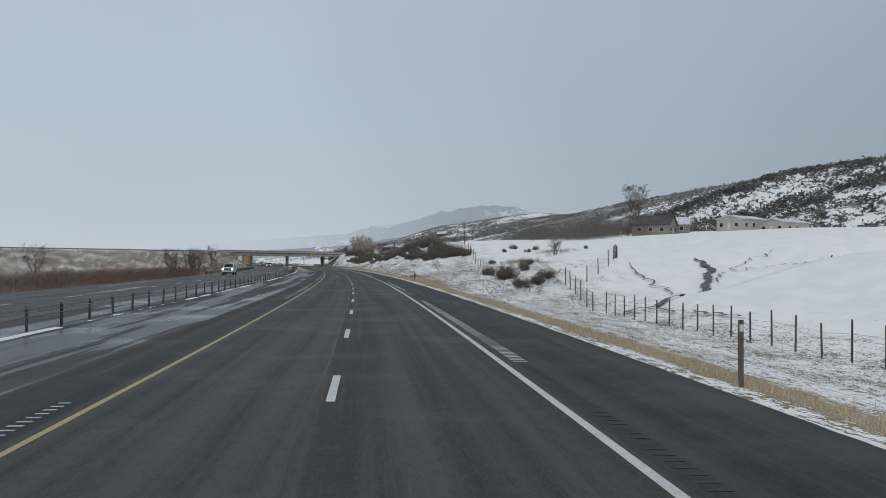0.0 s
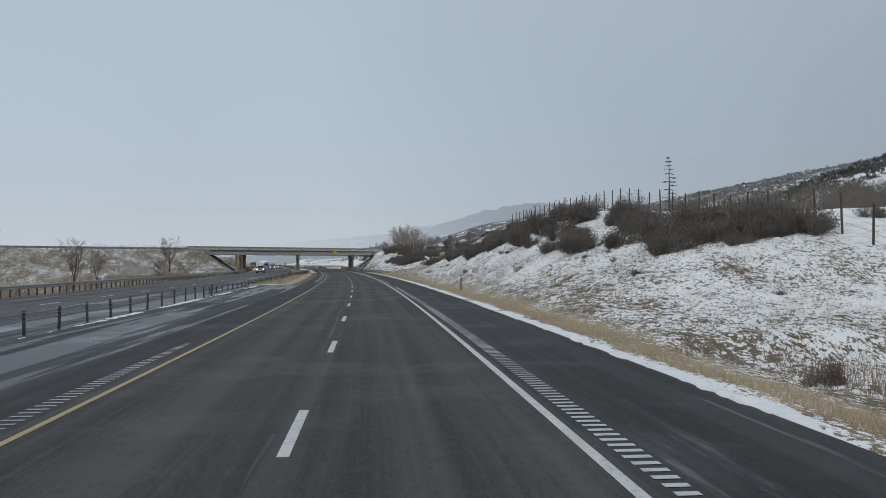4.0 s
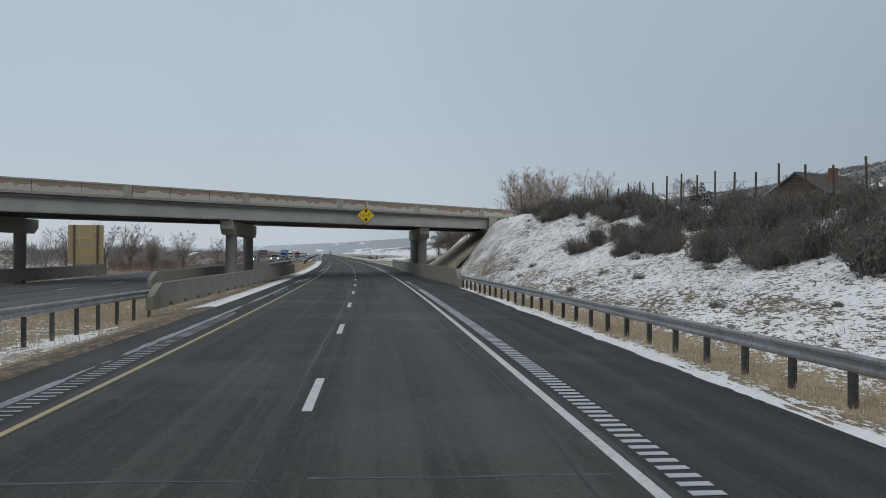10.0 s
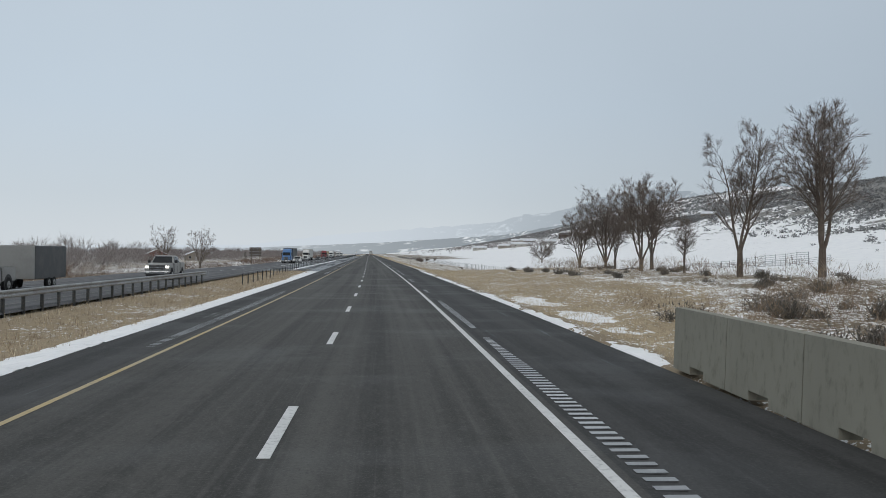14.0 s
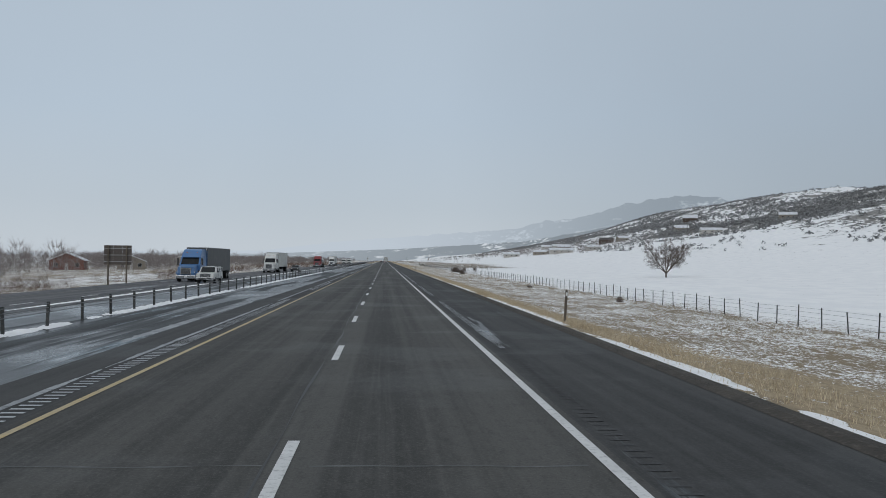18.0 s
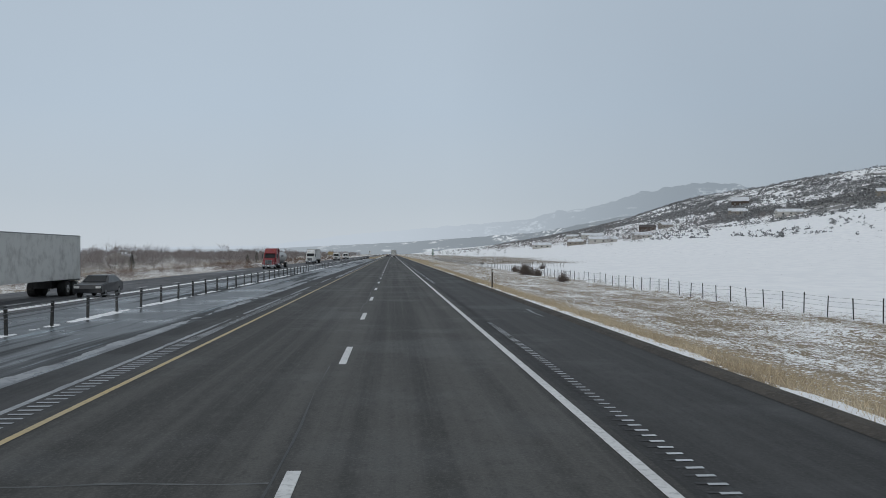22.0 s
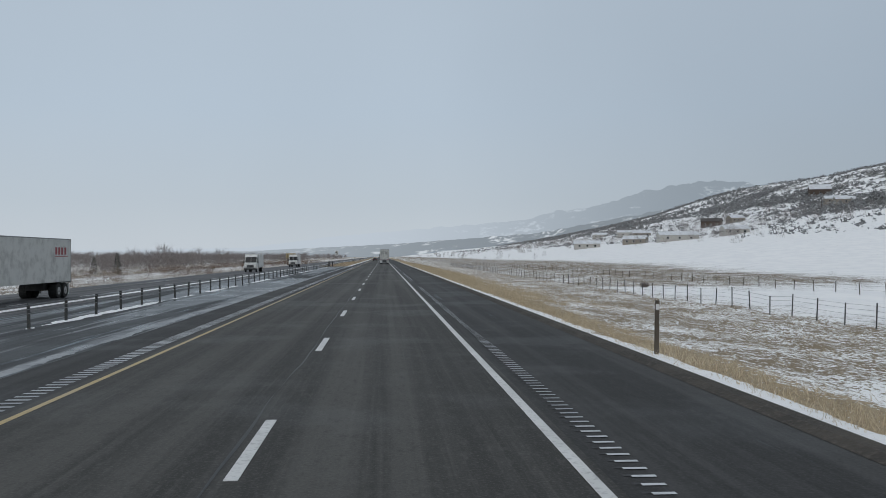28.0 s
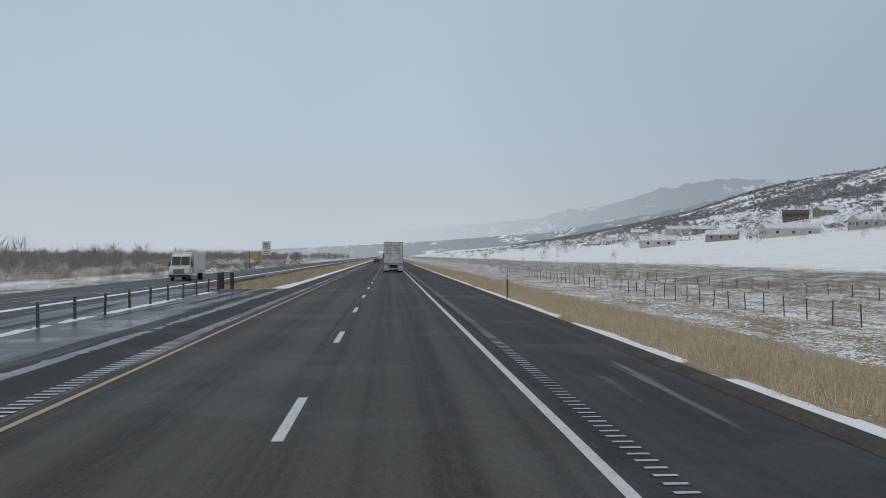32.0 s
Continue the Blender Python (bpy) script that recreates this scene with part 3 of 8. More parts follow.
def sweep(name, profile, s0, s1, step, mat, parent=None, label="", closed=False, shift=None):
    """A cross-section of (offset, height) carried along the road, with UV in metres. shift(s) moves it sideways."""
    ss = np.linspace(s0, s1, max(2, int(round((s1 - s0) / step)) + 1))
    k = len(profile)
    verts, uvs = [], []
    for s in ss:
        d = shift(s) if shift else 0.0
        for o, z in profile:
            verts.append(at(s, o + d, z))
            uvs.append((o, s))
    faces = []
    last = k if closed else k - 1
    for i in range(len(ss) - 1):
        for j in range(last):
            faces.append((i * k + j, i * k + (j + 1) % k, (i + 1) * k + (j + 1) % k, (i + 1) * k + j))
    if closed:
        faces += [tuple(range(k))[::-1], tuple((len(ss) - 1) * k + j for j in range(k))]
    me = bpy.data.meshes.new(name)
    me.from_pydata(verts, [], faces)
    lay = me.uv_layers.new(name="UVMap")
    lay.data.foreach_set("uv", [c for l in me.loops for c in uvs[l.vertex_index]])
    me.materials.append(mat)
    ob = new(name, me)
    if parent is not None:
        ob.parent = parent
    if label:
        ob["label"] = label
    return ob


# ---- carriageways ----
S_END = 3600
road = thing("road", Matrix.Identity(4), "two worn asphalt lanes with wide shoulders, lightly wet", "road", kind="structure")
sweep("carriageway", [(-3.9, 0.0), (3.85, 0.0)], -80, S_END, 6, M_ROAD, road)
sweep("right_shoulder", [(3.85, 0.0), (7.05, -0.03), (7.2, -0.16)], -80, S_END, 6, M_SHOULDER, road, "dark asphalt shoulder with frost streaks")
sweep("left_shoulder", [(-5.75, -0.16), (-5.6, -0.01), (-3.9, 0.0)], -80, S_END, 6, M_SHOULDER, road, "dark asphalt inner shoulder")
for s0, s1 in ((-80, 236), (592, 1150)):
    sweep("paved_median", [(-13.2, -0.03), (-9.8, -0.03), (-5.6, -0.012)], s0, s1, 6, M_MEDIAN if s0 < 500 else M_MEDIAN_WET, road, "icy paved median with meltwater")
sweep("white_edge_line", [(3.585, 0.006), (3.735, 0.006)], -80, 2400, 3, M_WHITE, road)
sweep("yellow_edge_line", [(-3.725, 0.006), (-3.61, 0.006)], -80, 2400, 3, M_YELLOW, road)
bm = bmesh.new()
bxx(bm, -0.075, 0.075, 0, 3.3, 0.001, 0.007)
dash = part("lane_dash", bm, M_WHITE, road)
dash.matrix_local = stand(14.44 - 12.192 * 2, 0)
for i in range(-1, 150):
    share("lane_dash", dash, road, stand(14.44 + 12.192 * i, 0))

M_FADED = surf("faded_road_paint", (0.20, 0.19, 0.165), (0.15, 0.145, 0.135), (0.10, 0.10, 0.10), 0.3, 4, 0.7)
far_road = thing("road_far", Matrix.Identity(4), "grey asphalt carriageway of the oncoming traffic", "road", kind="structure")
sweep("carriageway", [(-25.0, -0.16), (-24.8, -0.03), (-16.2, -0.03), (-15.0, -0.03), (-14.0, -0.03), (-13.2, -0.03), (-13.0, -0.16)], -80, S_END, 6, M_OPP, far_road)
sweep("yellow_edge_line", [(-14.57, -0.024), (-14.47, -0.024)], -80, 2400, 6, M_FADED, far_road)
sweep("white_edge_line", [(-21.95, -0.024), (-21.83, -0.024)], -80, 2400, 6, M_FADED, far_road)
for i in range(0, 110):
    share("lane_dash", dash, far_road, stand(9 + 12.192 * i, -18.2, -0.03))

# rumble strips: milled grooves, most of them filled with snow
bm = bmesh.new()
bxx(bm, -0.17, 0.17, 0, 0.15, 0.001, 0.007)
rumble = part("rumble_groove", bm, M_FROST, road, "groove filled with frozen snow")
rumble.matrix_local = stand(300, 4.13)
for i in range(1, 300):
    share("rumble_groove", rumble, road, stand(300 + 0.33 * i, 4.13))


def rumble_rows(name, off, spans, mat, keep, half=0.17, run=0.15):
    verts, faces = [], []
    for s0, s1 in spans:
        s = s0
        while s < s1:
            g = noise.noise(Vector((s * 0.05, off, 1.7)))
            if g > keep:
                w = half * min(1.0, 0.55 + (g - keep) * 2.2)
                k = len(verts)
                for a, b in ((-w, 0), (w, 0), (w, run), (-w, run)):
                    verts.append(at(s + b, off + a, 0.006 if keep > -5 else 0.003))
                faces.append((k, k + 1, k + 2, k + 3))
            s += 0.33
    me = bpy.data.meshes.new(name)
    me.from_pydata(verts, [], faces)
    me.materials.append(mat)
    ob = new(name, me)
    ob.parent = road
    return tagged(ob, "row of snow-filled rumble grooves", kind="stuff")


rumble_rows("rumble_strip", 4.13, ((20, 299), (400, 414), (438, 560)), M_FROST, -0.2)
rumble_rows("rumble_strip", 4.22, ((560, 1320),), M_FROST, -0.3, 0.13, 0.085)
rumble_rows("rumble_strip", -4.22, ((-5, 840),), M_FROST, -0.12, 0.17, 0.1)
rumble_rows("rumble_strip", -4.22, ((840, 1320),), M_FROST, -0.9, 0.19, 0.14)
rumble_rows("rumble_strip", 4.14, ((-5, 299), (400, 1320)), M_GROOVE, -9, 0.13, 0.07)


# ragged snow left by the plough along the shoulders
def snow_edge(name, s0, s1, o_in, o_out, seed, height=0.05, gap=-0.35, mat=None, label="thin ragged strip of ploughed snow beside the asphalt", level=None, stray=0.22):
    """Old snow lying in a strip: a thin crust on the ground that thins out to ragged edges, gaps and crumbs."""
    ss = np.arange(s0, s1, 0.22)
    n = max(7, int(abs(o_out - o_in) / 0.09))
    way = math.copysign(1, o_out - o_in)
    wide = abs(o_out - o_in)
    fs = np.linspace(-0.3, 1.45, n)
    verts, faces, thick = [], [], []
    for s in ss:
        g = noise.fractal(Vector((s * 0.09, seed, 4)), 0.8, 2.2, 4)
        m = smooth(gap - 0.1, gap + 0.3, g) * smooth(s0, s0 + 3, s) * (1 - smooth(s1 - 3, s1, s))
        shift = stray * noise.noise(Vector((s * 0.3, seed, 8)))
        for f in fs:
            o = o_in + way * wide * f
            u = abs(f - 0.5 - shift)
            k = (m - 1.0) * 1.1 + 1.0 - (u / 0.62) ** 2 + 0.75 * noise.fractal(Vector((s * 0.9, o * 2.2, seed)), 0.75, 2.1, 4)
            z = level if level is not None else (land(s, o) if not -5.8 < o < 7.15 else -0.04)
            thick.append(k > 0.0)
            verts.append(at(s, o, z + (height * min(1.0, k * 1.3) * (0.8 + 0.5 * noise.noise(Vector((s * 2.1, o * 2.1, seed)))) if k > 0 else -0.012)))
    for r in range(len(ss) - 1):
        for j in range(n - 1):
            q = (r * n + j, r * n + j + 1, (r + 1) * n + j + 1, (r + 1) * n + j)
            if sum(thick[i] for i in q) > 1:
                faces.append(q)
    me = bpy.data.meshes.new(name)
    me.from_pydata(verts, [], faces)
    me.polygons.foreach_set("use_smooth", [True] * len(faces))
    me.materials.append(mat or M_SNOW)
    return tagged(new(name, me), label, "snow", kind="stuff")


snow_edge("snow_strip", -10, 150, 7.08, 7.42, 1.0, 0.04, -0.5)
snow_edge("snow_strip", 148, 342, 7.06, 7.7, 1.4, 0.05, -0.6)
snow_edge("snow_strip", 338, 404, 7.06, 7.65, 1.7, 0.035, -0.55)
snow_edge("snow_strip", 498, 600, 7.12, 7.8, 2.0, 0.03, -0.25)
snow_edge("snow_strip", 500, 530, 8.4, 9.8, 2.2, 0.03, 0.05)
snow_edge("snow_strip", 600, 1320, 7.75, 8.35, 2.5, 0.05, -0.42)
snow_edge("snow_strip", 222, 262, -8.6, -10.4, 8.0, 0.035, -0.4)
snow_edge("snow_strip", 214, 250, -11.3, -12.4, 8.5, 0.03, -0.2)
snow_edge("snow_strip", 244, 376, -7.5, -8.9, 3.5, 0.03, -0.15)
snow_edge("snow_strip", 446, 600, -5.85, -7.3, 4.0, 0.035, -0.6)
snow_edge("snow_strip", 600, 770, -9.5, -10.05, 5.0, 0.05, -0.6, level=-0.03)
snow_edge("snow_strip", 770, 1146, -9.6, -10.0, 5.0, 0.04, -0.1, level=-0.03)
snow_edge("snow_strip", -10, 236, -9.9, -10.25, 6.0, 0.02, -0.1, level=-0.03)
snow_edge("snow_strip", 1152, 1330, -5.9, -6.9, 7.0, 0.04)
for s0, s1, o0, o1, sd in ((640, 1150, -5.75, -6.05, 11.0), (600, 840, -4.52, -4.62, 12.0), (250, 420, -4.5, -4.66, 13.0), (225, 330, 3.9, 4.02, 14.0)):
    snow_edge("frost_band", s0, s1, o0, o1, sd, 0.004, -0.3, M_RIME, "thin pale band of frost on the asphalt", 0.0035 if o0 > -5.6 else -0.008, 0.05)
M_BERM = surf("dark_gravel_edge", (0.05, 0.045, 0.04), (0.075, 0.066, 0.056), (0.11, 0.095, 0.08), 0.7, 9, 0.95, relief=0.8, dist=0.04)
sweep("pavement_edge", [(7.0, -0.024), (7.2, 0.03), (7.5, 0.0), (7.8, -0.1), (7.95, -0.3)], 598, 1500, 2, M_BERM, road, "crumbling dark pavement edge")


# tar-sealed seam beside the lane line, and pale transverse cracks
def seam(name, off, s0, s1, width, wiggle, mat, seed, label):
    ss = np.arange(s0, s1, 1.0)
    verts, faces = [], []
    for s in ss:
        o = off + wiggle * noise.fractal(Vector((s * 0.11, seed, 0)), 0.8, 2.1, 4)
        w = width * max(0.12, 0.6 + 1.1 * noise.noise(Vector((s * 0.23, seed, 5))))
        verts += [at(s, o - w, 0.0035), at(s, o + w, 0.0035)]
    for i in range(len(ss) - 1):
        if noise.noise(Vector((i * 0.04, seed, 11))) > -0.28:
            faces.append((2 * i, 2 * i + 1, 2 * i + 3, 2 * i + 2))
    me = bpy.data.meshes.new(name)
    me.from_pydata(verts, [], faces)
    me.materials.append(mat)
    ob = new(name, me)
    ob.parent = road
    return tagged(ob, label)


M_TAR = surf("tar_seal", (0.012, 0.012, 0.012), (0.02, 0.02, 0.02), (0.03, 0.03, 0.03), 0.8, 8, 0.5)
M_SALT = surf("salt_film", (0.12, 0.125, 0.125), (0.09, 0.092, 0.092), (0.16, 0.165, 0.165), 0.9, 6, 0.9)
seam("tar_seam", -0.28, -5, 480, 0.036, 0.10, M_TAR, 1.0, "dark tar line beside the lane stripes")
seam("tar_seam", -0.2, 540, 1400, 0.024, 0.10, M_TAR, 2.0, "dark tar line beside the lane stripes")
seam("tar_seam", 3.15, 200, 470, 0.024, 0.14, M_TAR, 3.0, "thin dark crack near the edge line")
rc = random.Random(31)
for s in (9.2, 62, 84, 128, 262, 276, 317.5, 352, 411, 470, 584, 626, 634, 660, 702, 761, 795, 803, 868, 930, 998, 1046, 1120):
    for lane0, lane1 in ((-3.5, -0.2), (0.3, 3.4)):
        if rc.random() < 0.3:
            continue
        bm = bmesh.new()
        xs = np.linspace(lane0, lane1, 16)
        rows = []
        for x in xs:
            d = 0.10 * noise.noise(Vector((x * 0.9, s, 0)))
            w = 0.045 * max(0.2, 0.6 + noise.noise(Vector((x * 2.0, s, 4))))
            rows.append([bm.verts.new(at(s + d + k, x, 0.003)) for k in (-w, w)])
        for a, b in zip(rows, rows[1:]):
            bm.faces.new((a[0], b[0], b[1], a[1]))
        part("transverse_crack", bm, M_SALT, road, "pale salt-filled crack across the lane")
# ---- overpass ----
P_L, P_R = at(BR_A - 36 * BR_B, -36), at(BR_A + 16 * BR_B, 16)
BR_DIR = (P_R - P_L).normalized()
BR_O = P_L + BR_DIR * ((at(BR_A, 0) - P_L).dot(BR_DIR))
BR_M = Matrix.Translation(BR_O) @ Matrix.Rotation(math.atan2(BR_DIR.y, BR_DIR.x), 4, "Z")
U = math.hypot(1, BR_B)          # metres along the bridge per metre of offset
bridge = thing("overpass_bridge", BR_M, "grey concrete highway overpass on round columns, stained and spalled", "bridge")
X0, X1, WID = -36.8 * U, 16.6 * U, 12.2


def skew(bm):
    """Ends and abutments lie along the road, not square to the deck."""
    for v in bm.verts:
        v.co.x += BR_B * v.co.y
    return bm


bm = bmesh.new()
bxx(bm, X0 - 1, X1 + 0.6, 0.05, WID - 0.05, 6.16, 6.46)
part("deck_slab", skew(bm), M_SOOT_SHADE, bridge)
for k in range(5):
    bm = bmesh.new()
    y = 0.55 + k * (WID - 1.1) / 4
    prism(bm, [(y - 0.21, 5.11), (y + 0.21, 5.11), (y + 0.21, 5.23), (y + 0.03, 5.28), (y + 0.03, 6.0), (y + 0.21, 6.05), (y + 0.21, 6.17), (y - 0.21, 6.17), (y - 0.21, 6.05), (y - 0.03, 6.0), (y - 0.03, 5.28), (y - 0.21, 5.23)], X0, X1, "x")
    if k in (0, 4):
        # the outer girders are boxed plate
        sgn = -1 if k == 0 else 1
        prism(bm, [(y + sgn * 0.24, 5.18), (y + sgn * 0.24, 6.06), (y + sgn * 0.212, 6.06), (y + sgn * 0.212, 5.18)], X0, X1, "x")
    g = part("girder", skew(bm), M_GIRDER if k in (0, 4) else M_SOOT_SHADE, bridge)
    stiff = None
    for x in np.arange(X0 + 1.5, X1, 2.4):
        if stiff is None:
            bm = bmesh.new()
            bxx(bm, -0.015, 0.015, y + 0.03, y + 0.18, 5.26, 6.02)
            stiff = part("stiffener", skew(bm), M_SOOT_SHADE, g)
            stiff.matrix_local = Matrix.Translation((x, 0, 0))
        else:
            share("stiffener", stiff, g, Matrix.Translation((x, 0, 0)))
for off in (7.4, -11.0, -27.7):
    bm = bmesh.new()
    bxx(bm, off * U - 0.06, off * U + 0.06, 0.27, 0.34, 5.14, 6.1)
    part("girder_splice", bm, M_GIRDER, bridge)
# parapets: coping, panels and pilasters
for y0, y1 in ((-0.12, 0.22), (WID - 0.22, WID + 0.12)):
    bm = bmesh.new()
    bxx(bm, X0 - 6, X1 + 3.2, y0 + 0.03, y1 - 0.03, 6.42, 6.66)
    part("parapet_kerb", skew(bm), M_CONC, bridge)
    bm = bmesh.new()
    bxx(bm, X0 - 6, X1 + 3.2, y0 - 0.03, y1 + 0.03, 7.36, 7.5, 0.02)
    part("parapet_coping", skew(bm), M_CONC, bridge)
    xs = np.arange(X0 - 5.8, X1 + 3.0, 3.66)
    pan = pil = None
    for i, x in enumerate(xs):
        if i % 3 == 0:
            if pil is None:
                bm = bmesh.new()
                bxx(bm, -0.36, 0.36, y0 - 0.02, y1 + 0.02, 6.56, 7.37, 0.015)
                pil = part("pilaster", skew(bm), M_CONC, bridge)
                pil.matrix_local = Matrix.Translation((x, 0, 0))
            else:
                share("pilaster", pil, bridge, Matrix.Translation((x, 0, 0)))
        lead = 0.4 if i % 3 == 0 else 0.03
        bm = bmesh.new()
        bxx(bm, x + lead, min(x + 3.63 - (0.37 if i % 3 == 2 else 0.0), X1 + 3.2), y0 + 0.02, y1 - 0.02, 6.60, 7.38, 0.012)
        part("parapet_panel", skew(bm), M_PANEL, bridge)
# piers stand along the road under the skewed deck
for off in (7.4, -11.0, -27.7):
    s0 = BR_A + BR_B * off + 1.3
    inv = BR_M.inverted()
    m = inv @ stand(s0, off)
    bm = bmesh.new()
    prism(bm, [(0, 5.08), (17.8, 5.08), (17.8, 4.35), (16.9, 3.86), (0.9, 3.86), (0, 4.35)], -0.54, 0.54, "x")
    bmesh.ops.bevel(bm, geom=bm.edges[:], offset=0.03, segments=1, affect="EDGES")
    cap = part("pier_cap", bm, M_CONC, bridge)
    cap.matrix_local = m
    bm = bmesh.new()
    cyl(bm, (0, 2.9, -0.4), (0, 2.9, 3.87), 0.5, n=28)
    col = part("column", bm, M_CONC_DARK, bridge)
    col.matrix_local = m
    share("column", col, bridge, m @ Matrix.Translation((0, 12.2, 0)))
    for k in range(5):
        y = (0.55 + k * (WID - 1.1) / 4) / BR_COS - 1.3
        bm = bmesh.new()
        bxx(bm, -0.3, 0.3, y - 0.3, y + 0.3, 5.04, 5.115)
        part("bearing_pad", bm, M_DARKPOST, cap)
for sgn, off in ((1, 15.7), (-1, -36.2)):
    x = off * U
    bm = bmesh.new()
    bxx(bm, min(x, x + sgn * 1.2), max(x, x + sgn * 1.2), -0.1, WID + 0.1, 3.6, 6.42)
    bxx(bm, min(x - sgn * 0.55, x + sgn * 0.1), max(x - sgn * 0.55, x + sgn * 0.1), 0.1, WID - 0.1, 3.6, 5.10)
    bxx(bm, x - 0.35, x + 0.75, -0.24, 0.1, 3.4, 6.43)
    part("abutment", skew(bm), M_CONC, bridge)
    # sloped paving of single slabs under the end span
    run, rise = 6.4, 4.55
    n_up, n_al = 6, 8
    for iy in range(n_al):
        for iu in range(n_up):
            a0, a1 = iu / n_up, (iu + 1) / n_up - 0.008
            bm = bmesh.new()
            vs = []
            for h in (-0.35, 0.0):
                for a, f in ((a0, iy), (a1, iy), (a1, iy + 0.985), (a0, iy + 0.985)):
                    near, back = -5.0 + 4.9 * a, WID + 2.5      # the edge runs square to the road
                    o = off - sgn * 0.3 - sgn * run * (1 - a)
                    vs.append(bm.verts.new((o * U, near + (back - near) * f / n_al, 0.05 + rise * a + h)))
            for f in ((0, 1, 2, 3), (4, 7, 6, 5), (0, 4, 5, 1), (1, 5, 6, 2), (2, 6, 7, 3), (3, 7, 4, 0)):
                bm.faces.new([vs[i] for i in f])
            bmesh.ops.recalc_face_normals(bm, faces=bm.faces[:])
            part("paving_slab", skew(bm), M_PAVING, bridge)


def letters(text, size, depth, mat, parent, m, name="lettering", spacing=1.0):
    cu = bpy.data.curves.new(name, "FONT")
    cu.body, cu.size, cu.extrude, cu.align_x, cu.align_y, cu.space_character = text, size, depth, "CENTER", "CENTER", spacing
    tmp = new(name, cu)
    me = bpy.data.meshes.new_from_object(tmp.evaluated_get(bpy.context.evaluated_depsgraph_get()))
    bpy.data.objects.remove(tmp)
    me.materials.append(mat)
    ob = new(name, me)
    ob.parent = parent
    ob.matrix_local = m
    return ob


M_SIGN_Y = paint("yellow_sign_sheeting", (0.80, 0.56, 0.02), 0.45, amount=0.12)
M_SIGN_K = paint("black_sign_ink", (0.015, 0.015, 0.015), 0.5, amount=0.1)
M_SIGN_W = paint("white_sign_sheeting", (0.72, 0.72, 0.70), 0.45, amount=0.15)
M_SIGN_G = paint("green_sign_sheeting", (0.01, 0.12, 0.06), 0.45, amount=0.15)
M_SIGN_BACK = surf("bare_sign_back", (0.10, 0.085, 0.075), (0.13, 0.11, 0.10), (0.07, 0.06, 0.055), 0.7, 6, 0.7)


def diamond(r, cut):
    pts = []
    for k in range(4):
        a = radians(90 * k)
        for d in (-cut, cut):
            px, pz = math.cos(a) * (r - cut), math.sin(a) * (r - cut)
            pts.append((px + -math.sin(a) * d, pz + math.cos(a) * d))
    return pts


sg = thing("clearance_sign", stand(428.7, 1.0, 5.98), "yellow diamond clearance sign bolted to the overpass", "road sign")
bm = bmesh.new()
prism(bm, diamond(0.88, 0.05), 0.0, 0.02)
part("plate", bm, M_SIGN_K, sg)
bm = bmesh.new()
prism(bm, diamond(0.85, 0.05), -0.006, 0.0)
face = part("face", bm, M_SIGN_Y, sg)
bm = bmesh.new()
o, i = diamond(0.81, 0.05), diamond(0.79, 0.05)
vo, vi = [bm.verts.new((a, -0.010, b)) for a, b in o], [bm.verts.new((a, -0.010, b)) for a, b in i]
for k in range(8):
    bm.faces.new((vo[k], vo[(k + 1) % 8], vi[(k + 1) % 8], vi[k]))
part("border", bm, M_SIGN_K, face)
letters("16'-0\"", 0.50, 0.004, M_SIGN_K, face, pose(0, -0.012, 0.0, 90), spacing=1.05)
for sgn in (1, -1):
    bm = bmesh.new()
    prism(bm, [(-0.22, sgn * 0.36), (0, sgn * 0.64), (0.22, sgn * 0.36), (0.07, sgn * 0.36), (0.07, sgn * 0.27), (-0.07, sgn * 0.27), (-0.07, sgn * 0.36)], -0.012, -0.007)
    part("arrow", bm, M_SIGN_K, face)
bm = bmesh.new()
for z in (-0.3, 0.3):
    bxx(bm, -0.5, 0.5, 0.02, 0.09, z - 0.03, z + 0.03)
    bxx(bm, -0.04, 0.04, 0.09, 0.47, z - 0.03, z + 0.03)
part("bracket", bm, M_STEEL, sg)


# ---- concrete barriers ----
def barrier(s0, s1, line, height, ends, label):
    root = thing("concrete_barrier", stand(s0, line(s0)), label, "barrier", "bridge barriers")
    inv = root.matrix_world.inverted()
    L = 3.0
    n = int((s1 - s0) / L)
    bm = bmesh.new()
    prism(bm, [(0.012, -0.05), (1.12, -0.05), (1.12, 0.11), (1.92, 0.11), (1.92, -0.05), (L - 0.012, -0.05), (L - 0.012, height), (0.012, height)], -0.16, 0.16, "x")
    for v in bm.verts:
        if v.co.z > 0.5:
            v.co.x *= 0.72
    first = None
    for i in range(n):
        a, b = at(s0 + i * L, line(s0 + i * L)), at(s0 + (i + 1) * L, line(s0 + (i + 1) * L))
        d = b - a
        m = inv @ Matrix.Translation(a) @ Matrix.Rotation(math.atan2(-d.x, d.y), 4, "Z")
        if first is None:
            first = part("barrier_panel", bm, M_BARRIER, root)
            first.matrix_local = m
        else:
            share("barrier_panel", first, root, m)
    for which, s, d in (("a", s0, -1), ("b", s0 + n * L, 1)):
        if which in ends:
            bm = bmesh.new()
            prism(bm, [(0, -0.05), (d * 1.6, -0.05), (d * 1.6, 0.5), (0, height)], -0.15, 0.15, "x")
            e = part("sloped_end", bm, M_BARRIER, root)
            e.matrix_local = inv @ stand(s, line(s))
    return root


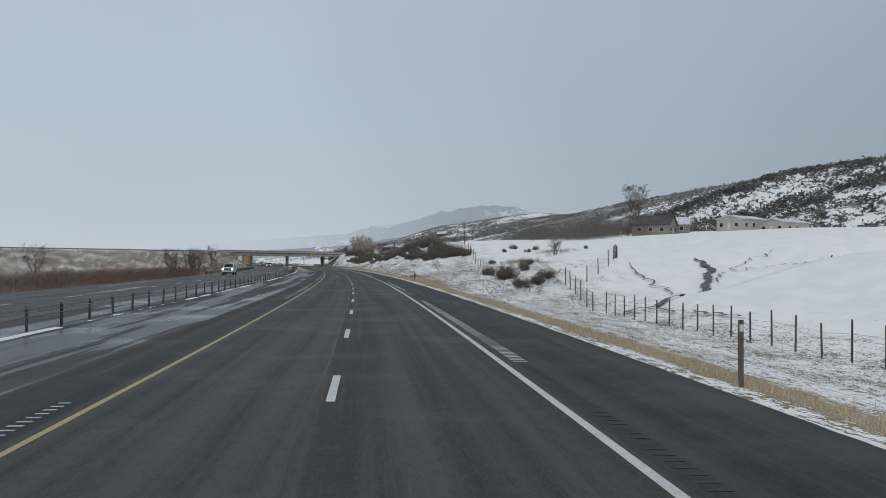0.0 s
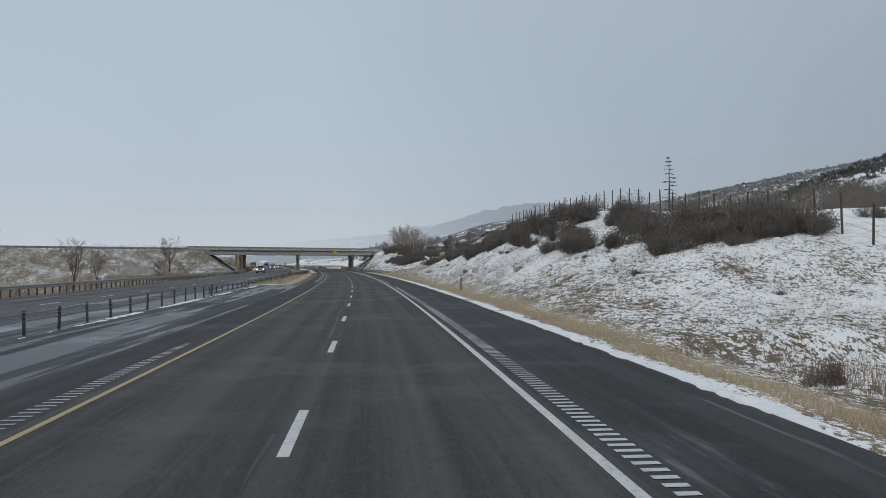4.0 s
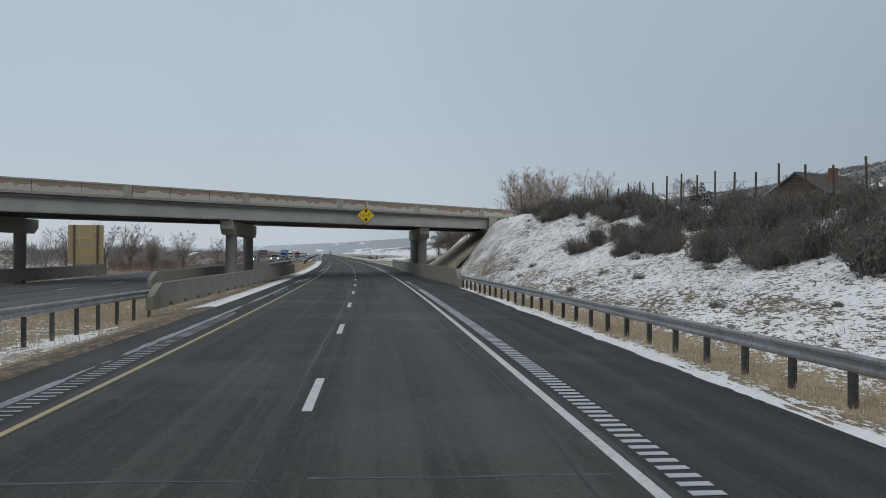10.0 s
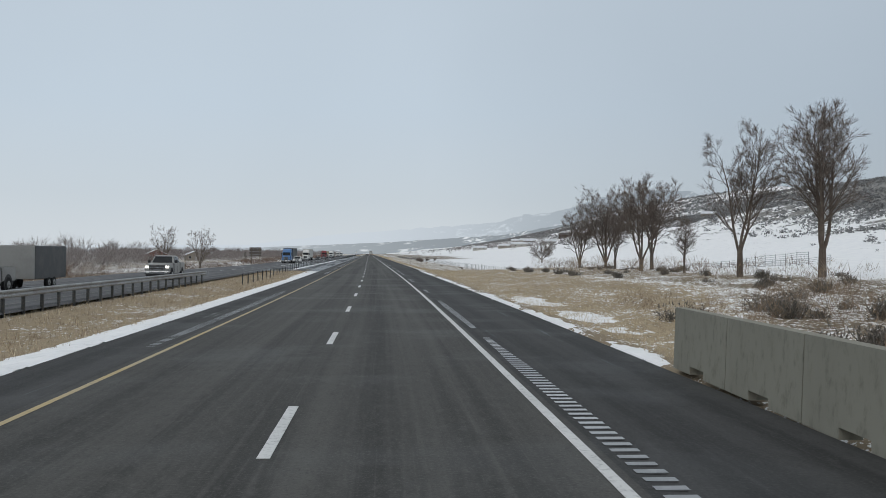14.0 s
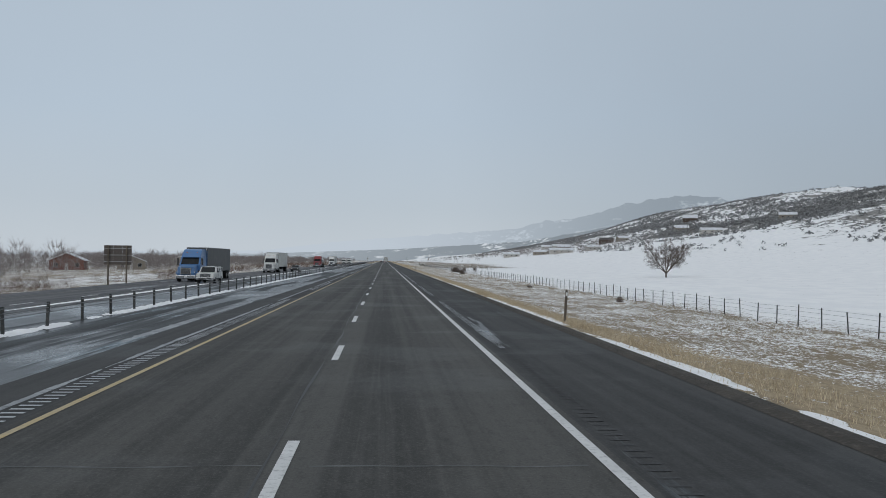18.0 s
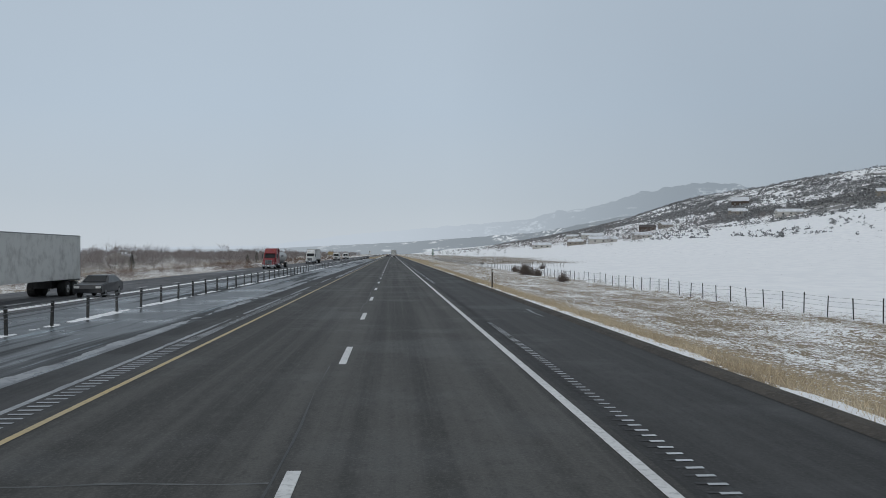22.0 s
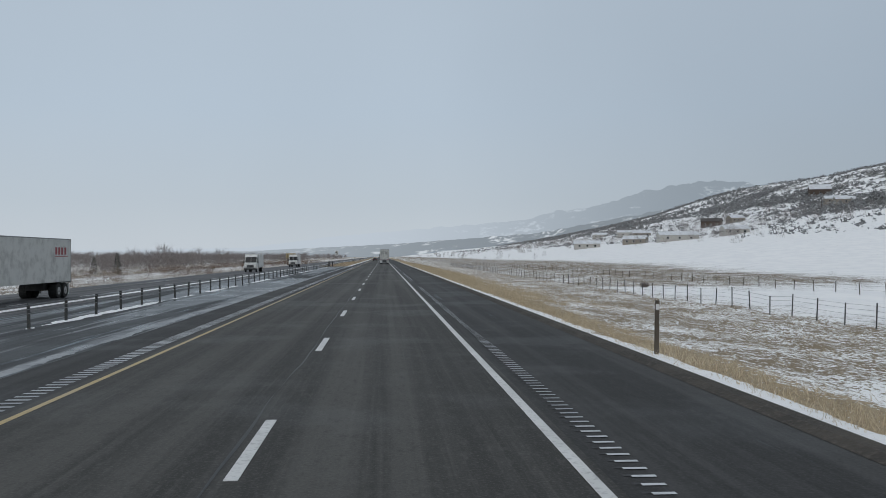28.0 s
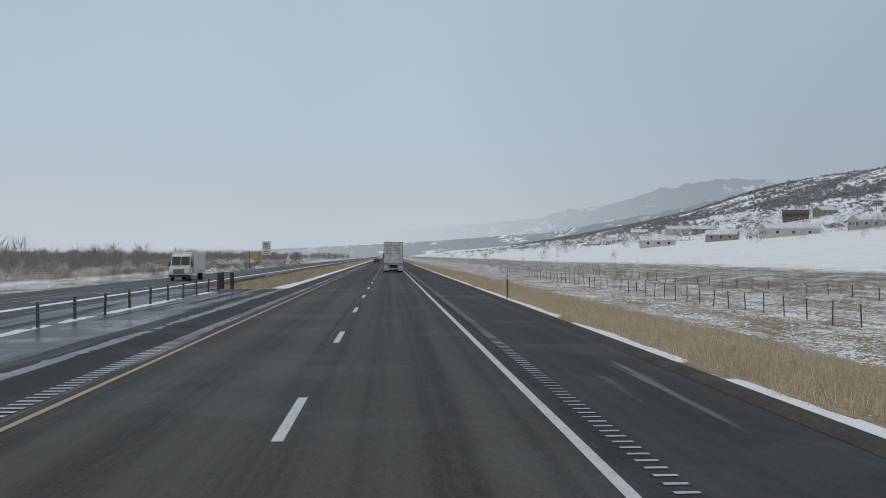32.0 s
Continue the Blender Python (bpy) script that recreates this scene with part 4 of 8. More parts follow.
barrier(405, 499, lambda s: float(np.interp(s, (405, 425, 455, 470, 498), (7.25, 6.65, 6.35, 6.5, 7.5))), 1.2, "a", "tall grey concrete barrier with drain slots along the shoulder")
barrier(381, 447, lambda s: float(np.interp(s, (381, 400, 447), (-8.0, -7.8, -7.1))), 1.0, "a", "grey concrete barrier beside the bridge columns")
barrier(404, 488, lambda s: -13.45, 1.0, "ab", "grey concrete median barrier of the oncoming carriageway")
barrier(372, 440, lambda s: -26.4, 1.0, "ab", "grey concrete barrier at the far bridge columns")


# ---- steel guardrails ----
def guardrail(s0, s1, line, drop=0.0, end=False, label="weathered W-beam steel guardrail on square posts"):
    root = thing("guardrail", stand(s0, line(s0), -0.1), label, "guardrail", "guardrails")
    inv = root.matrix_world.inverted()
    ss = np.arange(s0, s1 + 0.01, 1.0)
    prof = [(0.0, 0.40), (0.05, 0.44), (0.05, 0.48), (0.0, 0.53), (0.0, 0.57), (0.05, 0.62), (0.05, 0.66), (0.0, 0.70)]
    verts, faces = [], []
    for s in ss:
        for o, z in prof:
            verts.append(inv @ at(s, line(s) - math.copysign(1, line(s)) * (0.08 + o), z + 0.05 - (0.72 * (1 - smooth(s0, s0 + 9, s)) if end else 0.0)))
    k = len(prof)
    for r in range(len(ss) - 1):
        for j in range(k - 1):
            faces.append((r * k + j, r * k + j + 1, (r + 1) * k + j + 1, (r + 1) * k + j))
    me = bpy.data.meshes.new("rail")
    me.from_pydata(verts, [], faces)
    me.materials.append(M_STEEL)
    rail = new("rail", me)
    rail.parent = root
    sol = rail.modifiers.new("thickness", "SOLIDIFY")
    sol.thickness = 0.012
    post = None
    for s in np.arange(s0 + (7 if end else 0), s1, 1.905):
        m = inv @ stand(s, line(s), max(land(s, line(s)), -0.28))
        if post is None:
            bm = bmesh.new()
            bxx(bm, -0.055, 0.055, -0.07, 0.07, -0.3, 0.72, 0.01)
            post = part("post", bm, M_DARKPOST, root)
            post.matrix_local = m
        else:
            share("post", post, root, m)
    return root


guardrail(334, 405, lambda s: float(np.interp(s, (334, 342, 352, 405), (11.2, 9.2, 8.5, 7.5))), end=True)
guardrail(331, 382, lambda s: float(np.interp(s, (331, 342, 382), (-11.6, -10.7, -8.2))))
guardrail(488, 552, lambda s: float(np.interp(s, (488, 552), (-13.4, -12.6))))
guardrail(170, 372, lambda s: -26.0)


# ---- cable barrier ----
def cable_barrier(s0, s1, off):
    root = thing("cable_barrier", stand(s0, off), "three-strand cable barrier on slim dark posts", "barrier", "cable barriers")
    inv = root.matrix_world.inverted()
    post = None
    for s in np.arange(s0, s1, 3.3):
        zg = -0.03 if (s < 206 or s > 592) else -0.3
        m = inv @ stand(s, off, zg) @ pose(0, 0, 0, random.uniform(-2, 2), random.uniform(-2, 2), 0)
        if post is None:
            bm = bmesh.new()
            prism(bm, [(-0.045, -0.03), (0.045, -0.03), (0.045, 0.03), (0.03, 0.03), (0.03, -0.015), (-0.03, -0.015), (-0.03, 0.03), (-0.045, 0.03)], 0, 1)
            for v in bm.verts:
                v.co = Vector((v.co.x, v.co.z, v.co.y * 0.92 - 0.1))
            bmesh.ops.recalc_face_normals(bm, faces=bm.faces[:])
            post = part("post", bm, M_DARKPOST, root)
            post.matrix_local = m
        else:
            share("post", post, root, m)
    for z in (0.46, 0.60, 0.74):
        ss = np.arange(s0, s1, 6.6)
        cu = bpy.data.curves.new("cable", "CURVE")
        cu.dimensions, cu.bevel_depth, cu.bevel_resolution = "3D", 0.012, 0
        sp = cu.splines.new("POLY")
        sp.points.add(len(ss) - 1)
        for p, s in zip(sp.points, ss):
            p.co = (*(inv @ at(s, off + 0.05, z)), 1)
        cu.materials.append(M_CABLE)
        c = new("cable", cu)
        c.parent = root
    return root


cable_barrier(-30, 206, -10.3)
cable_barrier(209, 330, -11.2)
cable_barrier(553, 1148, -9.75)


# ---- right-of-way fences ----
def fence(name, s0, s1, step, line, height, radius, mat, wires, label, jitter=1.5, slim=False):
    root = thing(name, stand(s0, line(s0), land(s0, line(s0))), label, "fence", "right-of-way fences")
    inv = root.matrix_world.inverted()
    variants, tops = [], []
    for k in range(3):
        bm = bmesh.new()
        h = height * (1 + 0.05 * (k - 1))
        if slim:
            bxx(bm, -radius, radius, -radius * 0.4, radius * 0.4, -0.4, h)
            bxx(bm, -radius * 0.3, radius * 0.3, -radius, radius, -0.4, h)
        else:
            cyl(bm, (0, 0, -0.4), (0.01 * k, 0, h), radius, radius * 0.85, 8)
        variants.append((bm, h))
    made = []
    for i, s in enumerate(np.arange(s0, s1, step)):
        o = line(s)
        z = land(s, o)
        m = inv @ stand(s, o, z) @ pose(0, 0, 0, random.uniform(-jitter, jitter), random.uniform(-jitter, jitter), random.uniform(0, 90))
        k = i % 3
        if k >= len(made):
            ob = part("post", variants[k][0], mat, root)
            ob.matrix_local = m
            made.append(ob)
        else:
            share("post", made[k], root, m)
        tops.append((s, o, z))
    for w in wires:
        cu = bpy.data.curves.new("wire", "CURVE")
        cu.dimensions, cu.bevel_depth, cu.bevel_resolution = "3D", 0.006, 0
        sp = cu.splines.new("POLY")
        sp.points.add(len(tops) - 1)
        for p, (s, o, z) in zip(sp.points, tops):
            p.co = (*(inv @ at(s, o, z + w)), 1)
        cu.materials.append(M_WIRE)
        c = new("wire", cu)
        c.parent = root
    return root


fence("deer_fence", 20, 90, 2.95, lambda s: 26.0, 2.15, 0.065, M_POST, (0.3, 0.6, 0.9, 1.2, 1.5), "tall weathered wooden post and wire fence round the pasture")
fence("deer_fence", 92, 107, 2.95, lambda s: float(np.interp(s, (92, 107), (25.8, 26.6))), 2.15, 0.07, M_POST, (0.3, 0.7, 1.1, 1.5, 1.9), "tall weathered wooden post fence climbing the mound")
fence("deer_fence", 109, 142, 4.4, lambda s: float(np.interp(s, (109, 120, 142), (30, 37, 45))), 2.15, 0.07, M_POST, (0.3, 0.7, 1.1, 1.5, 1.9), "tall weathered wooden post fence behind the mound")
fence("deer_fence", 146, 312, 2.95, lambda s: float(np.interp(s, (146, 312), (27, 28))), 2.3, 0.07, M_POST, (0.3, 0.7, 1.1, 1.5, 1.9), "tall weathered wooden post fence along the cut crest")
fence("deer_fence", 318, 459, 2.95, lambda s: float(np.interp(s, (318, 430, 459), (29, 24.5, 23.5))), 2.6, 0.08, M_POST, (0.3, 0.7, 1.1, 1.5, 1.9), "tall weathered wooden post fence above the overpass slope")
fence("wire_fence", 600, 1290, 3.05, lambda s: 27.0 + 0.6 * math.sin(s * 0.01), 1.3, 0.035, M_DARKPOST, (0.35, 0.65, 0.95, 1.2), "steel T-post and barbed wire fence along the snowy pasture", 3, True)
fence("pole_fence", 985, 1330, 4.2, lambda s: float(np.interp(s, (985, 1330), (47, 40))), 1.1, 0.05, M_POST, (0.45, 0.85, 1.2), "wooden post fence between the snowy pastures", 4)


# rails of the road that crosses on the embankment
def approach_rail(x0, x1, y):
    root = thing("guardrail", BR_M @ Matrix.Translation((x0, y, 6.3)), "steel guardrail along the crossing road's embankment", "guardrail", "guardrails")
    bm = bmesh.new()
    prism(bm, [(0.0, 0.42), (0.05, 0.46), (0.05, 0.52), (0.0, 0.57), (0.05, 0.62), (0.05, 0.68), (0.0, 0.72), (-0.02, 0.72), (-0.02, 0.42)], 0, x1 - x0, "x")
    part("rail", bm, M_STEEL, root)
    post = None
    for x in np.arange(0, x1 - x0, 1.905):
        if post is None:
            bm = bmesh.new()
            bxx(bm, -0.07, 0.07, 0.03, 0.2, -0.6, 0.76, 0.01)
            post = part("post", bm, M_POST, root)
        else:
            share("post", post, root, Matrix.Translation((x, 0, 0)))


approach_rail(X0 - 130, X0 - 6, 0.1)
approach_rail(X0 - 118, X0 + 6, WID - 0.4)
# ---- plants ----


def limb(verts, faces, p0, p1, r0, r1, n):
    """A tapered tube, appended to lists."""
    d = (p1 - p0)
    if d.length < 1e-5:
        return
    d = d.normalized()
    a = d.cross(Vector((0, 0, 1)) if abs(d.z) < 0.9 else Vector((1, 0, 0))).normalized()
    b = d.cross(a)
    k = len(verts)
    for p, r in ((p0, r0), (p1, r1)):
        for i in range(n):
            t = 2 * math.pi * i / n
            verts.append(p + (a * math.cos(t) + b * math.sin(t)) * r)
    for i in range(n):
        faces.append((k + i, k + (i + 1) % n, k + n + (i + 1) % n, k + n + i))


def pymesh(name, verts, faces, mat):
    me = bpy.data.meshes.new(name)
    me.from_pydata(verts, [], faces)
    me.materials.append(mat)
    return me


def tree_meshes(seed, height, spread, levels, stems=1, twigs=5, mat=None, fine=0.011):
    """Trunk with forking limbs, and a crown of fine twigs, of a leafless tree."""
    rnd = random.Random(seed)
    tv, tf, cv, cf = [], [], [], []

    def rvec(up=0.0):
        return Vector((rnd.gauss(0, 1), rnd.gauss(0, 1), rnd.gauss(0, 1) + up))

    def twig(p, d, l):
        q, dd = p, (d * 0.8 + rvec(0.7) * 0.42).normalized()
        for seg in range(2):
            e = q + dd * l * (0.55 if seg == 0 else 0.5)
            side = dd.cross(rvec()).normalized() * fine * (1.0 - 0.45 * seg)
            k = len(cv)
            if seg == 0:
                cv.extend((q - side, q + side, e + side * 0.55, e - side * 0.55))
                cf.append((k, k + 1, k + 2, k + 3))
            else:
                cv.extend((q - side, q + side, e))
                cf.append((k, k + 1, k + 2))
            if seg == 0:
                dd2 = (dd + rvec(0.4) * 0.5).normalized()
                k = len(cv)
                s2 = dd2.cross(rvec()).normalized() * fine * 0.6
                cv.extend((e - s2, e + s2, e + dd2 * l * 0.5))
                cf.append((k, k + 1, k + 2))
            q = e
            dd = (dd + rvec(0.3) * 0.22).normalized()

    def grow(p, d, l, r, lev):
        q, rr = p, r
        segs = 3
        for i in range(segs):
            d = (d + rvec(0.25) * 0.085).normalized()
            e = q + d * l / segs
            r2 = rr * 0.88
            limb(tv, tf, q, e, rr, r2, 8 if lev == 0 else (5 if lev < 3 else 3))
            if lev >= 2:
                for _ in range(twigs if lev > 2 else twigs // 2):
                    twig(q.lerp(e, rnd.random()), d, height * rnd.uniform(0.05, 0.11))
            if 1 <= lev < levels and i < 2 and rnd.random() < 0.75:
                out = rvec()
                out = (out - d * out.dot(d)).normalized()
                grow(e, (d * 0.75 + out * spread * rnd.uniform(0.7, 1.1) + Vector((0, 0, 0.1))).normalized(), l * rnd.uniform(0.5, 0.68), r2 * 0.5, lev + 1)
            q, rr = e, r2
        if lev < levels:
            n = 2 if lev else rnd.choice((4, 5))
            base = rnd.uniform(0, 6.283)
            a = d.orthogonal().normalized()
            b = d.cross(a)
            for k in range(n):
                t = base + 6.283 * k / n + rnd.uniform(-0.4, 0.4)
                out = a * math.cos(t) + b * math.sin(t)
                grow(q, (d + out * spread * rnd.uniform(0.45, 0.95) + Vector((0, 0, 0.12))).normalized(), (l * rnd.uniform(0.68, 0.86) if lev else height * rnd.uniform(0.2, 0.27)), rr * (0.72 if n < 3 else 0.58), lev + 1)
        else:
            for _ in range(twigs):
                twig(q, d, height * rnd.uniform(0.05, 0.10))

    for k in range(stems):
        a = 2 * math.pi * (k + rnd.random() * 0.5) / stems
        lean = Vector((math.cos(a), math.sin(a), 0)) * (0.0 if stems == 1 else 0.3)
        grow(lean * 0.6 - Vector((0, 0, 0.3)), (Vector((0, 0, 1)) + lean).normalized(), height * (0.13 if stems == 1 else 0.24), height * 0.020 / math.sqrt(stems) + 0.012, 0 if stems == 1 else 1)
    top = max(v.z for v in cv)
    f = height / top
    return pymesh("trunk", [v * f for v in tv], tf, M_BARK), pymesh("crown", [v * f for v in cv], cf, mat or M_TWIG)


def leader_tree(seed, height, width, limbs=44, mat=None, fine=0.012, fork=1, low=0.16):
    """A leafless tree whose trunk runs on to the top, with limbs rising from it all the way."""
    rnd = random.Random(seed)
    tv, tf, cv, cf = [], [], [], []

    def jit(k):
        return Vector((rnd.gauss(0, k), rnd.gauss(0, k), rnd.gauss(0, k)))

    def twig(p, d, l):
        e = p + (d + jit(0.45) + Vector((0, 0, 0.15))).normalized() * l
        w = d.cross(jit(1.0)).normalized() * fine
        k = len(cv)
        m = p.lerp(e, 0.55) + jit(0.05 * l)
        cv.extend((p - w, p + w, m + w * 0.7, m - w * 0.7, e))
        cf.extend(((k, k + 1, k + 2, k + 3), (k + 3, k + 2, k + 4)))
        for _ in range(2):
            q = p.lerp(e, rnd.uniform(0.3, 0.8))
            k = len(cv)
            cv.extend((q - w * 0.6, q + w * 0.6, q + ((e - p).normalized() + jit(0.5)).normalized() * l * rnd.uniform(0.35, 0.6)))
            cf.append((k, k + 1, k + 2))

    def bough(p, d, l, r, lev):
        n = max(3, int(l / 0.55))
        q = p
        for i in range(n):
            d = (d + jit(0.10) + Vector((0, 0, 0.10))).normalized()
            e = q + d * l / n
            ra, rb_ = r * (1 - 0.85 * i / n), r * (1 - 0.85 * (i + 1) / n)
            limb(tv, tf, q, e, ra, rb_, 5 if lev == 1 else 3)
            u = (i + 1) / n
            if lev == 1 and u > 0.2:
                for _ in range(2):
                    out = d.cross(jit(1.0)).normalized()
                    if rnd.random() < 0.85:
                        bough(e, (d * 0.8 + out * 0.75).normalized(), l * rnd.uniform(0.25, 0.5) * (1.1 - 0.6 * u), rb_ * 0.6 + 0.004, 2)
            if lev == 2 or u > 0.5:
                for _ in range(4):
                    twig(q.lerp(e, rnd.random()), d, rnd.uniform(0.3, 0.85) * height / 11)
            q = e

    for k in range(fork):
        a0 = 6.283 * k / fork + 0.5
        d = Vector((math.cos(a0) * 0.13, math.sin(a0) * 0.13, 1)).normalized() if fork > 1 else Vector((0, 0, 1))
        q, n = Vector((0, 0, -0.3)), 16
        r = height * (0.019 if fork == 1 else 0.015)
        ang = rnd.uniform(0, 6.283)
        for i in range(n):
            d = (d + jit(0.035) + Vector((0, 0, 0.04))).normalized()
            e = q + d * height * 1.0 / n
            limb(tv, tf, q, e, r * (1 - 0.93 * i / n), r * (1 - 0.93 * (i + 1) / n), 8)
            u = (i + 1) / n
            if u > low:
                for _ in range(max(1, round(limbs / fork / n))):
                    ang += 2.4 + rnd.uniform(-0.5, 0.5)
                    prof = width * height * math.sqrt(max(0.03, math.sin(math.pi * min(1.0, 0.22 + 0.74 * (u - low) / (1 - low)))))
                    out = Vector((math.cos(ang), math.sin(ang), 0))
                    bough(q.lerp(e, rnd.random()), (out * 0.75 + Vector((0, 0, 0.45 + 0.5 * u))).normalized(), prof * rnd.uniform(0.65, 1.15), r * (1 - 0.9 * u) * 0.45 + 0.012, 1)
            q = e
    f = height / max(v.z for v in cv)
    return pymesh("trunk", [v * f for v in tv], tf, M_BARK), pymesh("crown", [v * f for v in cv], cf, mat or M_TWIG)


def vase_tree(seed, height, width, leaders=5, split=0.14, mat=None, fine=0.011, droop=0.0, dense=1.0):
    """A leafless tree that divides low into leaders, which arch out and up into a wide, finely twigged crown."""
    rnd = random.Random(seed)
    tv, tf, cv, cf = [], [], [], []

    def jit(k):
        return Vector((rnd.gauss(0, k), rnd.gauss(0, k), rnd.gauss(0, k)))

    def twig(p, d, l):
        for _ in range(2):
            d2 = (d + jit(0.24) + Vector((0, 0, 0.10))).normalized()
            e = p + d2 * l
            w = d2.cross(jit(1.0)).normalized() * fine
            k = len(cv)
            cv.extend((p - w, p + w, e))
            cf.append((k, k + 1, k + 2))
            for _ in range(2):
                q = p.lerp(e, rnd.uniform(0.35, 0.85))
                k = len(cv)
                cv.extend((q - w * 0.6, q + w * 0.6, q + (d2 + jit(0.35)).normalized() * l * rnd.uniform(0.35, 0.6)))
                cf.append((k, k + 1, k + 2))

    def bough(p, d, l, r, lev, rise):
        n = max(3, int(l / height * (16 if lev < 2 else 12)))
        q = p
        for i in range(n):
            d = (d + jit(0.05) + Vector((0, 0, rise))).normalized()
            e = q + d * l / n
            u = (i + 1) / n
            rb_ = r * (1 - 0.88 * u)
            limb(tv, tf, q, e, r * (1 - 0.88 * i / n), rb_, (7, 5, 3, 3)[lev])
            if lev < 3 and u > (0.22 if lev == 0 else 0.15):
                for _ in range(2 if lev < 2 else 1):
                    if rnd.random() < (0.9, 0.72, 0.55)[lev] * dense:
                        out = d.cross(jit(1.0)).normalized()
                        bough(e, (d * 0.85 + out * rnd.uniform(0.45, 0.85)).normalized(), l * rnd.uniform(0.32, 0.52) * (1.12 - 0.6 * u), rb_ * 0.55 + 0.003, lev + 1, 0.05)
            if lev >= 2 or u > 0.6:
                twig(q.lerp(e, rnd.random()), d, height * rnd.uniform(0.035, 0.075))
            q = e
        twig(q, d, height * rnd.uniform(0.04, 0.07))

    base = height * split
    r0 = height * 0.024
    limb(tv, tf, Vector((0, 0, -0.4)), Vector((0, 0, base)), r0 * 1.15, r0 * 0.9, 9)
    for k in range(leaders):
        a = 6.283 * (k + rnd.uniform(-0.25, 0.25)) / leaders + seed
        lean = (0.15 if k == 0 else rnd.uniform(0.45, 1.0)) * width
        d = Vector((math.cos(a) * lean, math.sin(a) * lean, 1.0 - 0.35 * droop * rnd.random())).normalized()
        bough(Vector((0, 0, base * rnd.uniform(0.75, 1.0))), d, height * rnd.uniform(0.72, 0.9), r0 * 0.55, 0, 0.05 * (1 - droop))
    f = height / max(v.z for v in cv)
    return pymesh("trunk", [v * f for v in tv], tf, M_BARK), pymesh("crown", [v * f for v in cv], cf, mat or M_TWIG)


def plant(name, meshes, m, label, category, group, names=("trunk", "crown")):
    root = thing(name, m, label, category, group)
    for nm, me in zip(names, meshes):
        ob = new(nm, me)
        ob.parent = root
    return root


COTTON = [leader_tree(11, 12, 0.34, 48, None, 0.012, 2, 0.1), leader_tree(12, 12, 0.38, 48, None, 0.012, 3, 0.1), leader_tree(13, 12, 0.3, 46), leader_tree(14, 12, 0.27, 48, None, 0.012, 1, 0.12), leader_tree(15, 12, 0.28, 48, None, 0.012, 2, 0.3)]
VASE = [vase_tree(71, 12, 0.34, 3, 0.26), vase_tree(72, 12, 0.6, 5, 0.1), vase_tree(73, 12, 0.5, 4, 0.15), vase_tree(74, 12, 0.4, 4, 0.2), vase_tree(76, 12, 0.3, 3, 0.2)]
SMALLT = [tree_meshes(21, 6, 0.6, 4, 3, 3, None, 0.007), tree_meshes(22, 6, 0.72, 4, 3, 3, None, 0.007), tree_meshes(23, 6, 0.55, 4, 2, 3, M_TWIG_FROST, 0.007)]
RIMED = [vase_tree(31, 12, 0.5, 4, 0.16, M_TWIG_FROST, 0.009, 0.0, 0.85), vase_tree(32, 12, 0.6, 5, 0.12, M_TWIG_FROST, 0.009, 0.0, 0.85)]
SPARSE = [vase_tree(81, 12, 0.5, 4, 0.24, None, 0.012, 0.0, 0.66), vase_tree(82, 12, 0.65, 5, 0.16, None, 0.012, 0.0, 0.66)]
ROUND = vase_tree(75, 11, 1.3, 9, 0.16, None, 0.008, 0.5)


def put_tree(meshes, s, off, height, base, label, turn=None, zoff=0.0):
    z = land(s, off)
    k = height / base
    m = stand(s, off, z - 0.1 + zoff, random.uniform(0, 360) if turn is None else turn) @ Matrix.Diagonal((k, k, k, 1))
    return plant("bare_tree", meshes, m, label, "tree", "roadside trees")


T_BIG = "tall leafless cottonwood with fine brown twigs"
T_SMALL = "small leafless multi-stemmed tree"
T_RIME = "leafless tree with rime-pale twigs on the bank"
for s, o, h, k in ((539, 26.2, 11.4, 0), (535, 30.0, 12.2, 3), (584, 29.0, 10.6, 1), (589, 27.0, 8.6, 2), (566, 27.7, 10.4, 2), (571, 30.4, 10.0, 3), (587, 31.0, 9.0, 4), (552, 27, 5.2, 4)):
    put_tree(VASE[k], s, o, h, 12, T_BIG)
for s, o, h, k in ((504, 32, 17, 0), (510, 36, 18.5, 1), (499, 35, 16, 1), (516, 40, 17, 0), (492, 33, 9, 0), (487, 29, 6, 1), (505, 27, 6, 0), (470, 36, 10, 1), (497, 27, 5, 0), (490, 24, 5.5, 1), (500, 22.5, 4.5, 0), (508, 23.5, 5, 1), (484, 26, 6.5, 0)):
    put_tree(RIMED[k], s, o, h, 12, T_RIME)
put_tree(ROUND, 824, 69, 10.8, 11, "lone leafless tree with a round crown in the snowy pasture")
for s, o, h, k in ((370, -43, 9.5, 0), (216, -34, 6.5, 1), (268, -39, 8, 2), (300, -44, 7, 0), (340, -40, 6, 1), (130, -44, 6.5, 2), (168, -32, 6.4, 0), (178, -33, 6.2, 1), (197, -33, 6.8, 3), (226, -36, 7.6, 0),
                   (586, -56, 13, 1), (575, -60, 12, 0), (566, -52, 9, 2), (548, -62, 11, 1)):
    put_tree(SPARSE[k % 2], s, o, h, 12, T_BIG)
SPREAD = SPARSE
put_tree(SPREAD[0], 675, -42.0, 10.4, 12, "leafless tree with spreading limbs beside the highway")
put_tree(SPREAD[1], 687, -36.5, 10.6, 12, "leafless tree with spreading limbs beside the highway")
for s, o, h, k in ((543, -36, 9.0, 1), (536, -41, 8.0, 0), (552, -44, 7.5, 1), (524, -39, 6.5, 0)):
    put_tree(RIMED[k], s, o, h, 12, "leafless tree with rime-pale twigs across the highway")
